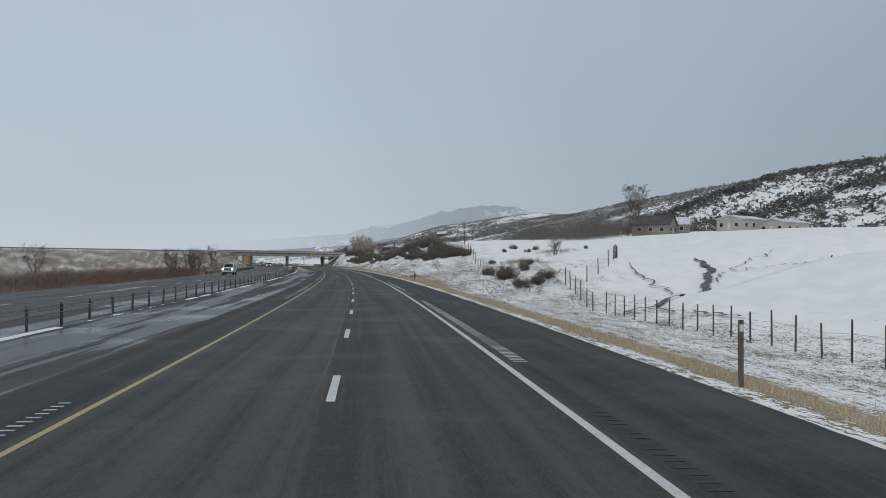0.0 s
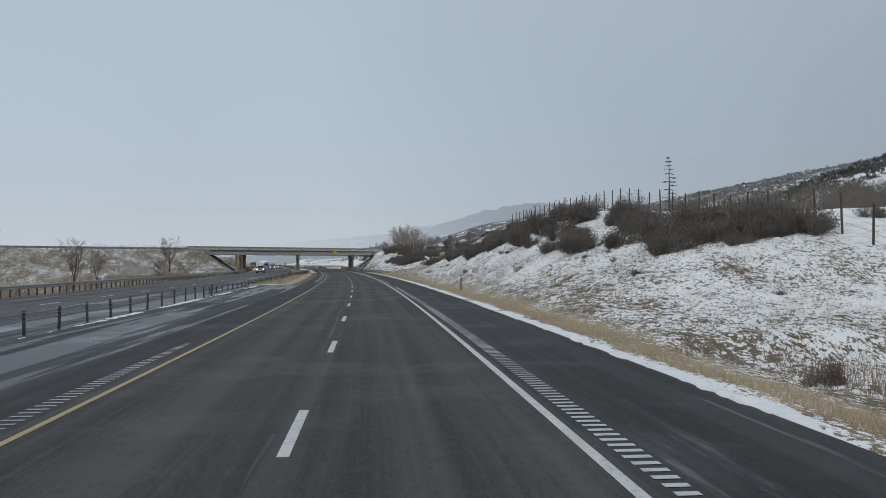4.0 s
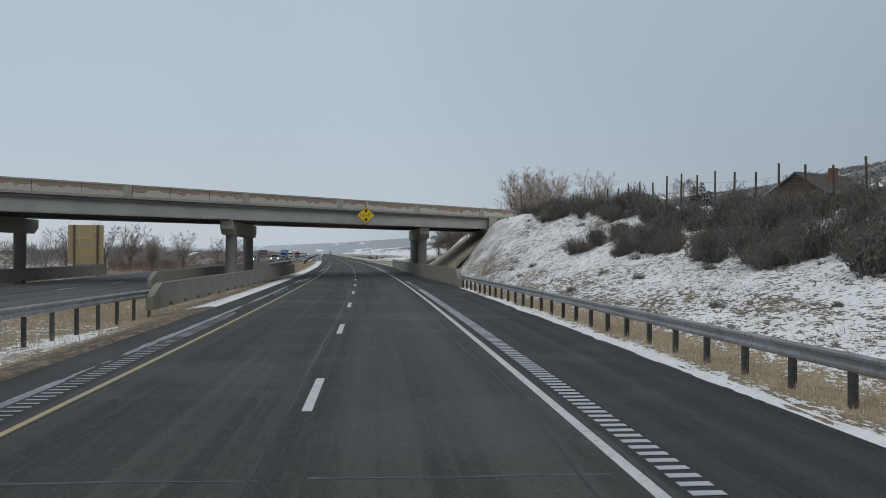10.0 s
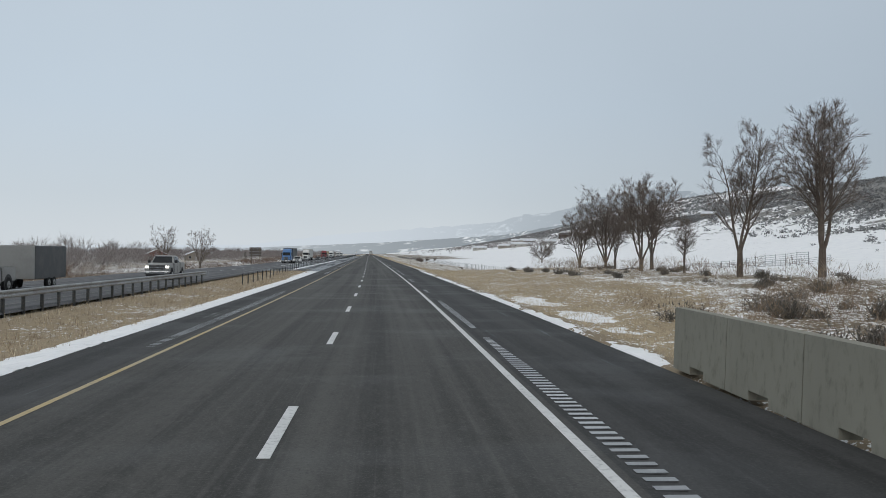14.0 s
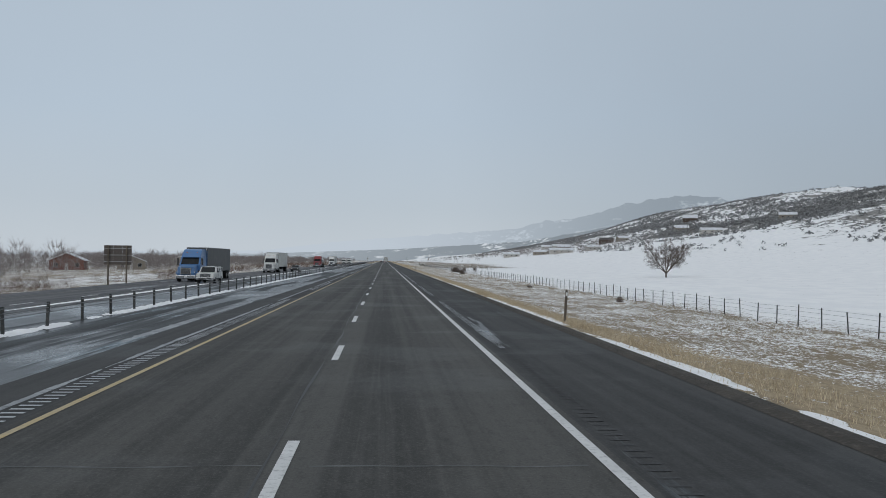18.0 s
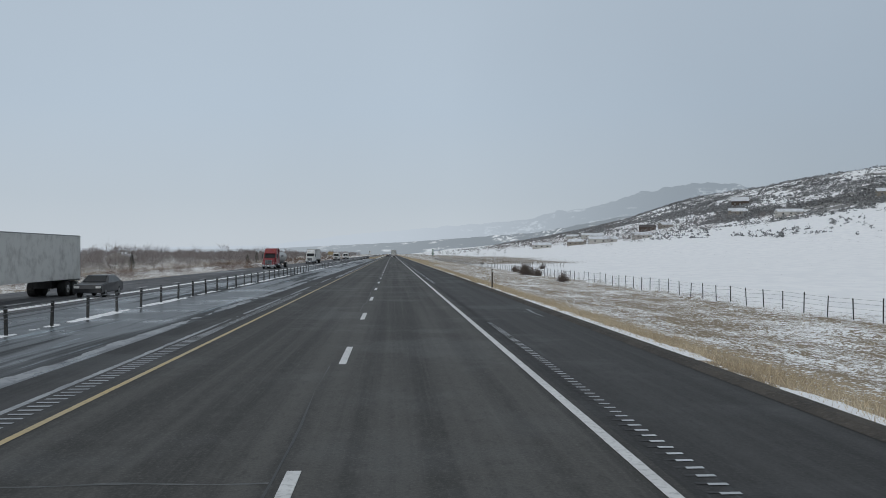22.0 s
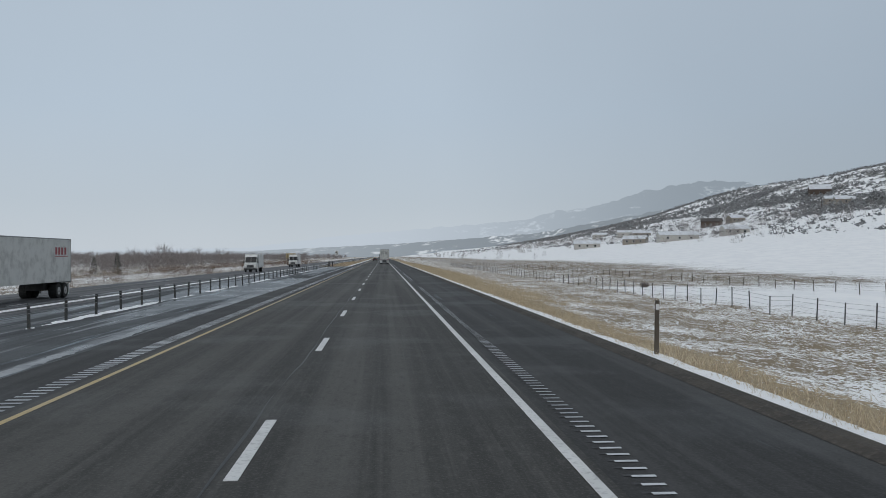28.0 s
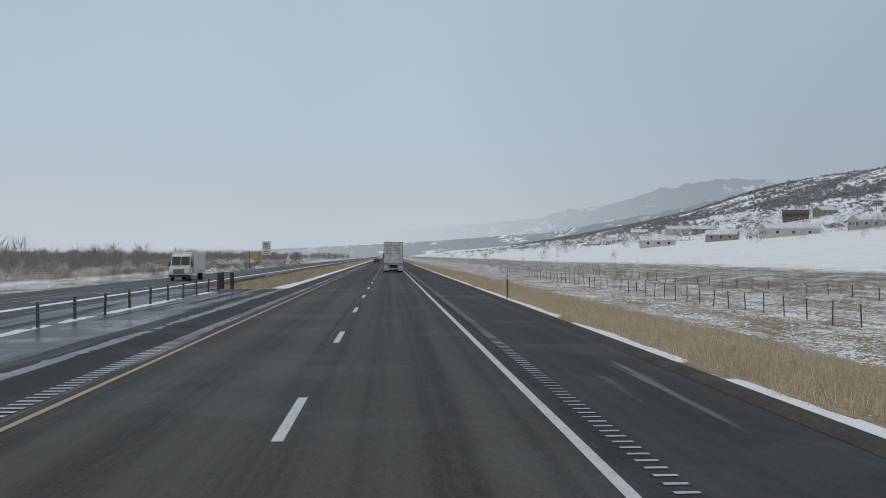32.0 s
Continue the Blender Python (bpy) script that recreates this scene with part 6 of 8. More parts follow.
def wheel(parent, x, y, r, w, double=False):
    bm = bmesh.new()
    cyl(bm, (x - w / 2, y, r), (x + w / 2, y, r), r, n=22)
    bmesh.ops.bevel(bm, geom=[e for e in bm.edges if abs(e.verts[0].co.x - e.verts[1].co.x) < 1e-5], offset=0.035, segments=1, affect="EDGES")
    t = part("wheel", bm, M_TYRE, parent, "black rubber tyre with a metal rim")
    bm = bmesh.new()
    out = math.copysign(1, x)
    cyl(bm, (x + out * (w / 2 - 0.03), y, r), (x + out * (w / 2 + 0.012), y, r), r * 0.56, r * 0.5, 16)
    cyl(bm, (x + out * (w / 2 + 0.005), y, r), (x + out * (w / 2 + 0.07), y, r), r * 0.2, r * 0.16, 10)
    part("rim", bm, M_RIM, t)
    return t


def shell(outline, half, top_z, inset):
    """A body of a side outline (y, z), drawn in towards the roof."""
    bm = bmesh.new()
    prism(bm, outline, -half, half, "x")
    zmax = max(z for _, z in outline)
    for v in bm.verts:
        if v.co.z > top_z:
            v.co.x *= 1 - inset * (v.co.z - top_z) / (zmax - top_z)
    bmesh.ops.bevel(bm, geom=[e for e in bm.edges if abs(e.verts[0].co.x) > half * 0.5 and abs(e.verts[1].co.x) > half * 0.5 and e.verts[0].co.x * e.verts[1].co.x > 0], offset=0.05, segments=2, affect="EDGES")
    return bm


def quad_part(name, pts, mat, parent, label="", thick=0.012):
    """A thin panel through four points."""
    bm = bmesh.new()
    vs = [bm.verts.new(p) for p in pts]
    f = bm.faces.new(vs)
    bm.normal_update()
    n = f.normal.copy()
    for v in vs:
        v.co -= n * thick
    r = bmesh.ops.extrude_face_region(bm, geom=[f])
    for v in r["geom"]:
        if isinstance(v, bmesh.types.BMVert):
            v.co += n * thick * 2
    bmesh.ops.recalc_face_normals(bm, faces=bm.faces[:])
    return part(name, bm, mat, parent, label)


def boxpart(name, parent, mat, x0, x1, y0, y1, z0, z1, bev=0.02, label=""):
    bm = bmesh.new()
    bxx(bm, x0, x1, y0, y1, z0, z1, bev)
    return part(name, bm, mat, parent, label)


def headlamp_on():
    m, nt, b = material("lit_headlamp", 0.2, 0, 0.5)
    b.inputs["Base Color"].default_value = (0.8, 0.8, 0.78, 1)
    b.inputs["Emission Color"].default_value = (1.0, 0.96, 0.88, 1)
    b.inputs["Emission Strength"].default_value = 3.0
    return m


M_LAMP_ON = headlamp_on()


def pickup(m, paint_m, label, cargo="", group="oncoming traffic"):
    v = thing("pickup_truck", m, label, "pickup truck", group)
    hood = shell([(1.15, 0.62), (2.86, 0.58), (2.98, 0.72), (2.97, 1.2), (2.85, 1.29), (1.2, 1.37)], 0.97, 1.05, 0.07)
    part("hood", hood, paint_m, v)
    part("doors", shell([(-1.05, 0.5), (1.2, 0.5), (1.2, 1.36), (-1.05, 1.36)], 0.985, 1.2, 0.03), paint_m, v)
    part("bed", shell([(-2.95, 0.62), (-1.09, 0.6), (-1.09, 1.38), (-2.95, 1.36)], 0.985, 1.3, 0.02), paint_m, v)
    part("cab", shell([(-1.02, 1.33), (1.28, 1.34), (0.62, 1.9), (0.3, 1.97), (-0.7, 1.96), (-0.95, 1.88)], 0.95, 1.36, 0.19), paint_m, v)
    quad_part("windscreen", [(-0.80, 1.235, 1.40), (0.80, 1.235, 1.40), (0.68, 0.66, 1.89), (-0.68, 0.66, 1.89)], M_GLASS, v, "dark windscreen", 0.02)
    boxpart("undertray", v, M_BLACK, -0.85, 0.85, -2.9, 2.8, 0.38, 0.62, 0.03, "dark underside and sills")
    grille = boxpart("grille", v, M_BLACK, -0.62, 0.62, 2.93, 3.0, 0.78, 1.2, 0.03, "tall dark grille")
    for z in (0.86, 0.99, 1.12):
        boxpart("grille_bar", grille, M_CHROME, -0.6, 0.6, 2.99, 3.015, z - 0.025, z + 0.025, 0.0)
    for sx in (-1, 1):
        for y0, y1, tag_y in ((0.12, 1.05, 0.62), (-0.88, 0.02, -0.62)):
            quad_part("side_window", [(sx * 0.962, y1, 1.39), (sx * 0.80, min(y1, tag_y if tag_y > 0 else y1), 1.87), (sx * 0.80, max(y0, tag_y) if tag_y < 0 else y0, 1.87), (sx * 0.962, y0, 1.39)][::sx], M_GLASS, v, "dark side window", 0.016)
        boxpart("headlamp", v, M_LAMP_ON, sx * 0.80 - 0.14, sx * 0.80 + 0.14, 2.9, 2.99, 0.95, 1.14, 0.03, "lit headlamp")
        boxpart("fog_lamp", v, M_LAMP, sx * 0.72 - 0.08, sx * 0.72 + 0.08, 3.06, 3.09, 0.55, 0.63, 0.01)
        boxpart("mirror", v, M_BLACK, sx * 1.1 - 0.11, sx * 1.1 + 0.11, 0.95, 1.07, 1.36, 1.62, 0.03, "black door mirror")
        for y in (-1.07, 0.07, 1.18):
            boxpart("door_seam", v, M_BLACK, sx * 0.985 - 0.005, sx * 0.985 + 0.005, y - 0.012, y + 0.012, 0.62, 1.34, 0.0)
        for y in (1.98, -1.9):
            bm = bmesh.new()
            cyl(bm, (sx * 0.80, y, 0.46), (sx * 0.992, y, 0.46), 0.53, n=24)
            part("wheel_arch", bm, M_BLACK, v, "black wheel arch")
            wheel(v, sx * 0.88, y, 0.42, 0.27)
    boxpart("bumper", v, M_CHROME, -0.98, 0.98, 2.86, 3.08, 0.48, 0.72, 0.05, "dull chrome bumper")
    boxpart("air_dam", v, M_BLACK, -0.9, 0.9, 2.84, 3.02, 0.32, 0.5, 0.03)
    boxpart("bed_floor", v, M_BLACK, -0.84, 0.84, -2.85, -1.18, 1.372, 1.39, 0, "dark open bed")
    if cargo:
        boxpart("bed_load", v, M_BLACK, -0.74, 0.74, -2.7, -1.3, 1.38, 1.8, 0.1, cargo)
    return v


def suv(m, paint_m, label, group="oncoming traffic"):
    v = thing("suv", m, label, "car", group)
    part("body", shell([(-2.6, 0.5), (2.5, 0.48), (2.62, 0.8), (2.5, 1.12), (1.3, 1.22), (0.55, 1.82), (-2.35, 1.86), (-2.6, 1.2)], 0.98, 1.1, 0.16), paint_m, v)
    quad_part("windscreen", [(-0.78, 1.30, 1.24), (0.78, 1.30, 1.24), (0.7, 0.62, 1.78), (-0.7, 0.62, 1.78)], M_GLASS, v, "dark windscreen", 0.03)
    for sx in (-1, 1):
        quad_part("side_window", [(sx * 0.965, 1.05, 1.26), (sx * 0.855, 0.52, 1.72), (sx * 0.855, -2.2, 1.74), (sx * 0.965, -2.35, 1.26)][::sx], M_GLASS, v, "dark side window", 0.02)
        boxpart("headlamp", v, M_LAMP, sx * 0.76 - 0.17, sx * 0.76 + 0.17, 2.50, 2.62, 0.84, 1.04, 0.02, "clear headlamp")
        boxpart("mirror", v, M_BLACK, sx * 1.06 - 0.09, sx * 1.06 + 0.09, 0.85, 0.96, 1.22, 1.42, 0.02, "black door mirror")
        for y in (1.65, -1.55):
            wheel(v, sx * 0.86, y, 0.39, 0.26)
    grille = boxpart("grille", v, M_BLACK, -0.56, 0.56, 2.50, 2.64, 0.72, 1.08, 0.02, "dark grille with bright bars")
    for z in (0.78, 0.86, 0.94, 1.02):
        boxpart("grille_bar", grille, M_CHROME, -0.55, 0.55, 2.63, 2.66, z - 0.018, z + 0.018, 0.0)
    boxpart("lower_grille", v, M_BLACK, -0.7, 0.7, 2.7, 2.735, 0.47, 0.58, 0.0, "black air intake")
    for sx in (-1, 1):
        for y in (-2.28, -1.1, 0.05):
            boxpart("window_pillar", v, paint_m, sx * 0.92 - 0.05, sx * 0.92 + 0.05, y - 0.05, y + 0.05, 1.24, 1.76, 0.0)
        boxpart("door_seam", v, M_BLACK, sx * 0.983 - 0.004, sx * 0.983 + 0.004, -0.02, 0.0, 0.6, 1.2, 0.0)
        boxpart("sill_trim", v, M_BLACK, sx * 0.985 - 0.01, sx * 0.985 + 0.01, -1.1, 1.2, 0.5, 0.58, 0.0)
        boxpart("roof_rail", v, M_BLACK, sx * 0.68 - 0.03, sx * 0.68 + 0.03, -2.1, 0.3, 1.86, 1.91, 0.0, "black roof rail")
    boxpart("bumper", v, M_CHROME, -0.96, 0.96, 2.48, 2.72, 0.42, 0.68, 0.04, "dull chrome bumper")
    return v


def saloon(m, paint_m, label, group="oncoming traffic"):
    v = thing("car", m, label, "car", group)
    part("body", shell([(-2.3, 0.35), (2.2, 0.33), (2.32, 0.6), (2.15, 0.85), (0.95, 0.98), (0.2, 1.42), (-1.2, 1.44), (-1.95, 1.05), (-2.32, 0.95)], 0.9, 0.9, 0.22), paint_m, v)
    quad_part("windscreen", [(-0.72, 0.95, 1.0), (0.72, 0.95, 1.0), (0.6, 0.28, 1.39), (-0.6, 0.28, 1.39)], M_GLASS, v, "dark windscreen", 0.03)
    quad_part("rear_window", [(-0.6, -1.24, 1.4), (0.6, -1.24, 1.4), (0.7, -1.9, 1.08), (-0.7, -1.9, 1.08)], M_GLASS, v, "dark rear window", 0.03)
    for sx in (-1, 1):
        boxpart("headlamp", v, M_LAMP, sx * 0.68 - 0.16, sx * 0.68 + 0.16, 2.18, 2.3, 0.62, 0.76, 0.02, "clear headlamp")
        boxpart("tail_lamp", v, M_RED, sx * 0.66 - 0.18, sx * 0.66 + 0.18, -2.34, -2.26, 0.72, 0.88, 0.02, "red tail lamp")
        for y in (1.4, -1.4):
            wheel(v, sx * 0.78, y, 0.33, 0.22)
    return v


def cab(v, paint_m, fy):
    """A long-nosed road tractor; fy: where its bumper is."""
    part("hood", shell([(fy - 2.3, 0.75), (fy - 0.1, 0.7), (fy, 1.0), (fy - 0.12, 1.75), (fy - 2.3, 2.05)], 1.02, 1.5, 0.14), paint_m, v)
    part("sleeper_cab", shell([(fy - 6.0, 0.8), (fy - 2.0, 0.75), (fy - 1.95, 2.0), (fy - 2.75, 2.95), (fy - 3.6, 3.72), (fy - 4.2, 3.86), (fy - 6.0, 3.86)], 1.22, 2.2, 0.14), paint_m, v)
    quad_part("windscreen", [(-1.02, fy - 2.0, 2.06), (1.02, fy - 2.0, 2.06), (0.96, fy - 2.68, 2.86), (-0.96, fy - 2.68, 2.86)], M_GLASS, v, "dark windscreen", 0.04)
    grille = boxpart("grille", v, M_BLACK, -0.56, 0.56, fy - 0.16, fy + 0.03, 0.85, 1.66, 0.05, "dark grille in a chrome surround")
    for k in range(7):
        boxpart("grille_bar", grille, M_CHROME, -0.52, 0.52, fy + 0.03, fy + 0.045, 0.92 + 0.105 * k, 0.955 + 0.105 * k, 0.0)
    for x in (-0.57, 0.57):
        boxpart("grille_surround", grille, M_CHROME, x - 0.04, x + 0.04, fy - 0.1, fy + 0.05, 0.83, 1.68, 0.01)
    boxpart("sun_visor", v, paint_m, -1.0, 1.0, fy - 2.78, fy - 2.42, 2.86, 2.94, 0.02)
    boxpart("centre_pillar", v, paint_m, -0.03, 0.03, fy - 2.72, fy - 1.9, 2.05, 2.1, 0.0)
    boxpart("plate_bar", v, M_SIGN_W, -0.16, 0.16, fy + 0.12, fy + 0.13, 0.5, 0.64, 0.0, "pale plate")
    for sx in (-1, 1):
        boxpart("door_seam", v, M_BLACK, sx * 1.222 - 0.004, sx * 1.222 + 0.004, fy - 3.72, fy - 3.69, 0.95, 2.9, 0.0)
        boxpart("marker_lamp", v, M_AMBER, sx * 0.6 - 0.06, sx * 0.6 + 0.06, fy - 3.3, fy - 3.2, 3.42, 3.5, 0.0, "amber marker lamp")
        bm = bmesh.new()
        cyl(bm, (sx * 1.08, fy - 6.15, 1.0), (sx * 1.08, fy - 6.15, 4.0), 0.075, n=8)
        part("exhaust_stack", bm, M_CHROME, v, "chrome exhaust stack")
        boxpart("deflector", v, paint_m, sx * 1.2 - 0.03, sx * 1.2 + 0.03, fy - 6.5, fy - 5.95, 1.0, 3.7, 0.0)
    boxpart("bumper", v, M_CHROME, -1.15, 1.15, fy - 0.25, fy + 0.12, 0.38, 0.78, 0.06, "chrome bumper")
    for sx in (-1, 1):
        quad_part("side_window", [(sx * 1.215, fy - 2.3, 2.1), (sx * 1.16, fy - 2.85, 2.82), (sx * 1.16, fy - 3.6, 2.82), (sx * 1.215, fy - 3.6, 2.1)][::sx], M_GLASS, v, "dark side window", 0.02)
        boxpart("headlamp", v, M_LAMP, sx * 0.86 - 0.15, sx * 0.86 + 0.15, fy - 0.22, fy - 0.06, 0.98, 1.22, 0.03, "clear headlamp")
        boxpart("fender", v, paint_m, sx * 1.0 - 0.24, sx * 1.0 + 0.24, fy - 2.0, fy - 0.35, 0.85, 1.2, 0.1)
        boxpart("mirror", v, M_BLACK, sx * 1.42 - 0.08, sx * 1.42 + 0.08, fy - 2.35, fy - 2.2, 1.95, 2.75, 0.03, "black tall mirror")
        bm = bmesh.new()
        cyl(bm, (sx * 1.0, fy - 5.9, 0.78), (sx * 1.0, fy - 3.9, 0.78), 0.31, n=16)
        part("fuel_tank", bm, M_CHROME, v, "chrome fuel tank")
        wheel(v, sx * 1.02, fy - 1.15, 0.52, 0.32)
        for y in (fy - 6.9, fy - 8.2):
            wheel(v, sx * 0.98, y, 0.52, 0.55)
    boxpart("frame_rails", v, M_BLACK, -0.45, 0.45, fy - 8.9, fy - 1.2, 0.72, 1.0, 0.0, "black frame rails")


def box_trailer(v, y0, y1, side_m, rear_m):
    boxpart("trailer_box", v, side_m, -1.28, 1.28, y0, y1, 1.12, 4.08, 0.03)
    for sx in (-1, 1):
        boxpart("rear_door", v, rear_m, min(0.012 * sx, 1.2 * sx), max(0.012 * sx, 1.2 * sx), y0 - 0.035, y0 + 0.01, 1.28, 3.92, 0.01, "dirty white ribbed door")
        for k in (0.38, 0.82):
            bm = bmesh.new()
            cyl(bm, (sx * k, y0 - 0.06, 1.2), (sx * k, y0 - 0.06, 3.98), 0.022, n=6)
            part("lock_rod", bm, M_STEEL, v, "steel door lock rod")
        for z in (1.5, 2.3, 3.1, 3.8):
            boxpart("hinge", v, M_STEEL, sx * 1.2 - 0.06, sx * 1.2 + 0.06, y0 - 0.05, y0, z - 0.05, z + 0.05, 0.005)
        boxpart("tail_lamp", v, M_RED, sx * 0.98 - 0.2, sx * 0.98 + 0.2, y0 - 0.05, y0, 1.14, 1.25, 0.01, "red tail lamp")
        boxpart("mud_flap", v, M_SIGN_W, sx * 0.95 - 0.3, sx * 0.95 + 0.3, y0 + 0.28, y0 + 0.3, 0.25, 1.0, 0.0, "white mud flap")
        for y in (y0 + 0.95, y0 + 2.2):
            wheel(v, sx * 0.98, y, 0.52, 0.55)
        boxpart("bumper_strut", v, M_STEEL, sx * 0.5 - 0.05, sx * 0.5 + 0.05, y0 + 0.02, y0 + 0.12, 0.5, 1.12, 0.0)
        boxpart("corner_post", v, M_STEEL, sx * 1.25 - 0.045, sx * 1.25 + 0.045, y0 - 0.04, y0 + 0.02, 1.12, 4.09, 0.01)
        boxpart("landing_leg", v, M_STEEL, sx * 0.8 - 0.06, sx * 0.8 + 0.06, y1 - 3.4, y1 - 3.28, 0.35, 1.12, 0.0)
    boxpart("underride_bar", v, M_STEEL, -1.2, 1.2, y0, y0 + 0.1, 0.46, 0.58, 0.01)
    boxpart("rear_sill", v, M_STEEL, -1.28, 1.28, y0 - 0.04, y0 + 0.03, 1.02, 1.28, 0.01)
    boxpart("top_rail", v, M_STEEL, -1.29, 1.29, y0 - 0.02, y1, 4.04, 4.11, 0.01)
    boxpart("axle_frame", v, M_BLACK, -0.6, 0.6, y0 + 0.3, y0 + 3.2, 0.55, 1.12, 0.0, "black axle frame")


def semi(m, cab_m, label, side_m=None, group="oncoming traffic", tank=False, logo=False):
    v = thing("semi_truck", m, label, "truck", group)
    cab(v, cab_m, 10.2)
    if tank:
        bm = bmesh.new()
        cyl(bm, (0, -9.8, 2.15), (0, 3.3, 2.15), 1.08, n=28)
        bmesh.ops.bevel(bm, geom=[e for e in bm.edges if abs(e.verts[0].co.y - e.verts[1].co.y) < 1e-4], offset=0.25, segments=3, affect="EDGES")
        part("tank", bm, V_TANK, v, "dull aluminium tank")
        for y in (-9.0, -6.5, -3.5, -0.5, 2.4):
            bm = bmesh.new()
            cyl(bm, (0, y - 0.05, 2.15), (0, y + 0.05, 2.15), 1.1, n=28)
            part("tank_ring", bm, V_TANK, v)
        boxpart("catwalk", v, M_STEEL, -0.3, 0.3, -8.5, 2.0, 3.22, 3.3, 0.01)
        boxpart("tank_frame", v, M_BLACK, -0.5, 0.5, -9.8, 3.0, 0.8, 1.2, 0.0)
        boxpart("name_plate", v, M_BLACK, -1.1, -1.075, -3.6, 0.2, 2.25, 2.5, 0.0, "dark unreadable lettering bar")
        for sx in (-1, 1):
            for y in (-8.6, -7.3):
                wheel(v, sx * 0.98, y, 0.52, 0.55)
    else:
        box_trailer(v, -11.5, 4.1, side_m or V_TRAILER, V_TRAILER)
        if logo:
            for x in (-1.291, 1.285):
                for y in (-10.6, -10.0, -9.45, -8.9):
                    boxpart("logo_block", v, V_MAROON, x, x + 0.006, y, y + 0.36, 3.0, 3.5, 0.0, "plain maroon mark")
                boxpart("logo_bar", v, V_MAROON, x, x + 0.006, -10.9, -8.4, 2.86, 2.92, 0.0, "plain maroon mark")
    return v


def step_van(m, label, group="oncoming traffic"):
    v = thing("box_truck", m, label, "truck", group)
    boxpart("cargo_box", v, V_WHITE, -1.2, 1.2, -4.4, 2.3, 0.8, 3.25, 0.06)
    part("cab", shell([(2.25, 0.65), (4.0, 0.6), (4.1, 0.95), (4.0, 1.5), (3.25, 1.72), (2.95, 2.75), (2.25, 3.1)], 1.1, 1.6, 0.06), V_WHITE, v)
    for sx in (-1, 1):
        quad_part("windscreen", [(sx * 0.04, 3.27, 1.76), (sx * 0.98, 3.27, 1.76), (sx * 0.95, 2.98, 2.72), (sx * 0.04, 2.98, 2.72)][::sx], M_GLASS, v, "dark split windscreen", 0.03)
        quad_part("side_window", [(sx * 1.1, 3.1, 1.75), (sx * 1.075, 2.9, 2.6), (sx * 1.075, 2.35, 2.6), (sx * 1.1, 2.35, 1.75)][::sx], M_GLASS, v, "dark side window", 0.02)
        boxpart("body_trim", v, M_STEEL, sx * 1.205 - 0.01, sx * 1.205 + 0.01, -4.3, 2.2, 1.02, 1.1, 0.0, "metal rub rail")
        boxpart("corner_trim", v, M_STEEL, sx * 1.2 - 0.02, sx * 1.2 + 0.02, 2.22, 2.32, 0.85, 3.2, 0.0)
    grille = boxpart("grille", v, M_BLACK, -0.6, 0.6, 4.0, 4.13, 0.85, 1.3, 0.02, "black grille")
    for z in (0.95, 1.07, 1.19):
        boxpart("grille_bar", grille, M_STEEL, -0.58, 0.58, 4.13, 4.145, z - 0.015, z + 0.015, 0.0)
    boxpart("bumper", v, M_BLACK, -1.1, 1.1, 4.0, 4.22, 0.45, 0.72, 0.04)
    for sx in (-1, 1):
        boxpart("headlamp", v, M_LAMP, sx * 0.85 - 0.15, sx * 0.85 + 0.15, 4.0, 4.12, 0.95, 1.2, 0.02, "clear headlamp")
        boxpart("mirror", v, M_BLACK, sx * 1.25 - 0.08, sx * 1.25 + 0.08, 3.2, 3.32, 1.6, 2.1, 0.02)
        wheel(v, sx * 0.95, 3.0, 0.42, 0.28)
        wheel(v, sx * 0.93, -2.6, 0.42, 0.5)
    return v


LEAD = semi(stand(1207 + 11.5, 2.05), V_WHITE, "white box-trailer truck driving ahead, dirty rear doors", V_TRAILER, "traffic ahead")
for z, n in ((3.55, 1.5), (3.2, 1.1), (2.85, 1.6), (2.5, 1.2)):
    for sx in (-1, 1):
        boxpart("lettering_bar", LEAD, V_SILVER, sx * 0.6 - n * 0.3, sx * 0.6 + n * 0.3, -11.545, -11.53, z, z + 0.14, 0.0, "grey unreadable lettering bar")
saloon(stand(1338, -1.75), V_DARK, "dark car far ahead in the passing lane", "traffic ahead")
pickup(stand(157, -20.2, -0.03, 180), V_WHITE, "white pickup truck, mud-splashed, oncoming")
pickup(stand(371, -20.2, -0.03, 180), V_SILVER, "grey pickup truck with a loaded bed, oncoming", "dark covered load")
pickup(stand(528, -20.0, -0.03, 180), V_SILVER, "grey pickup truck towing a trailer, oncoming")
TR = thing("cargo_trailer", stand(536, -20.0, -0.03, 180), "dark enclosed cargo trailer behind a pickup", "trailer", "oncoming traffic")
boxpart("trailer_box", TR, V_GREY, -1.1, 1.1, -2.6, 2.6, 0.6, 2.6, 0.06)
boxpart("trailer_front", TR, V_SILVER, -1.09, 1.09, 2.6, 2.66, 0.62, 2.58, 0.02)
boxpart("tongue", TR, M_BLACK, -0.08, 0.08, 2.6, 4.9, 0.5, 0.62, 0.01)
for sx in (-1, 1):
    for y in (-0.5, 0.35):
        wheel(TR, sx * 1.0, y, 0.36, 0.22)
pickup(stand(556, -16.6, -0.03, 180), V_SILVER, "tan pickup truck, oncoming")
semi(stand(720 + 10, -20.0, -0.03, 180), V_BLUE, "blue long-nosed semi truck with a dark trailer, oncoming", V_GREY)
suv(stand(716.5, -16.6, -0.03, 180), V_WHITE, "white sport utility vehicle beside a semi truck, oncoming")
semi(stand(793 + 10, -20.0, -0.03, 180), V_WHITE, "white semi truck with a white trailer, oncoming")
saloon(stand(812, -16.6, -0.03, 180), V_DARK, "dark low car, oncoming")
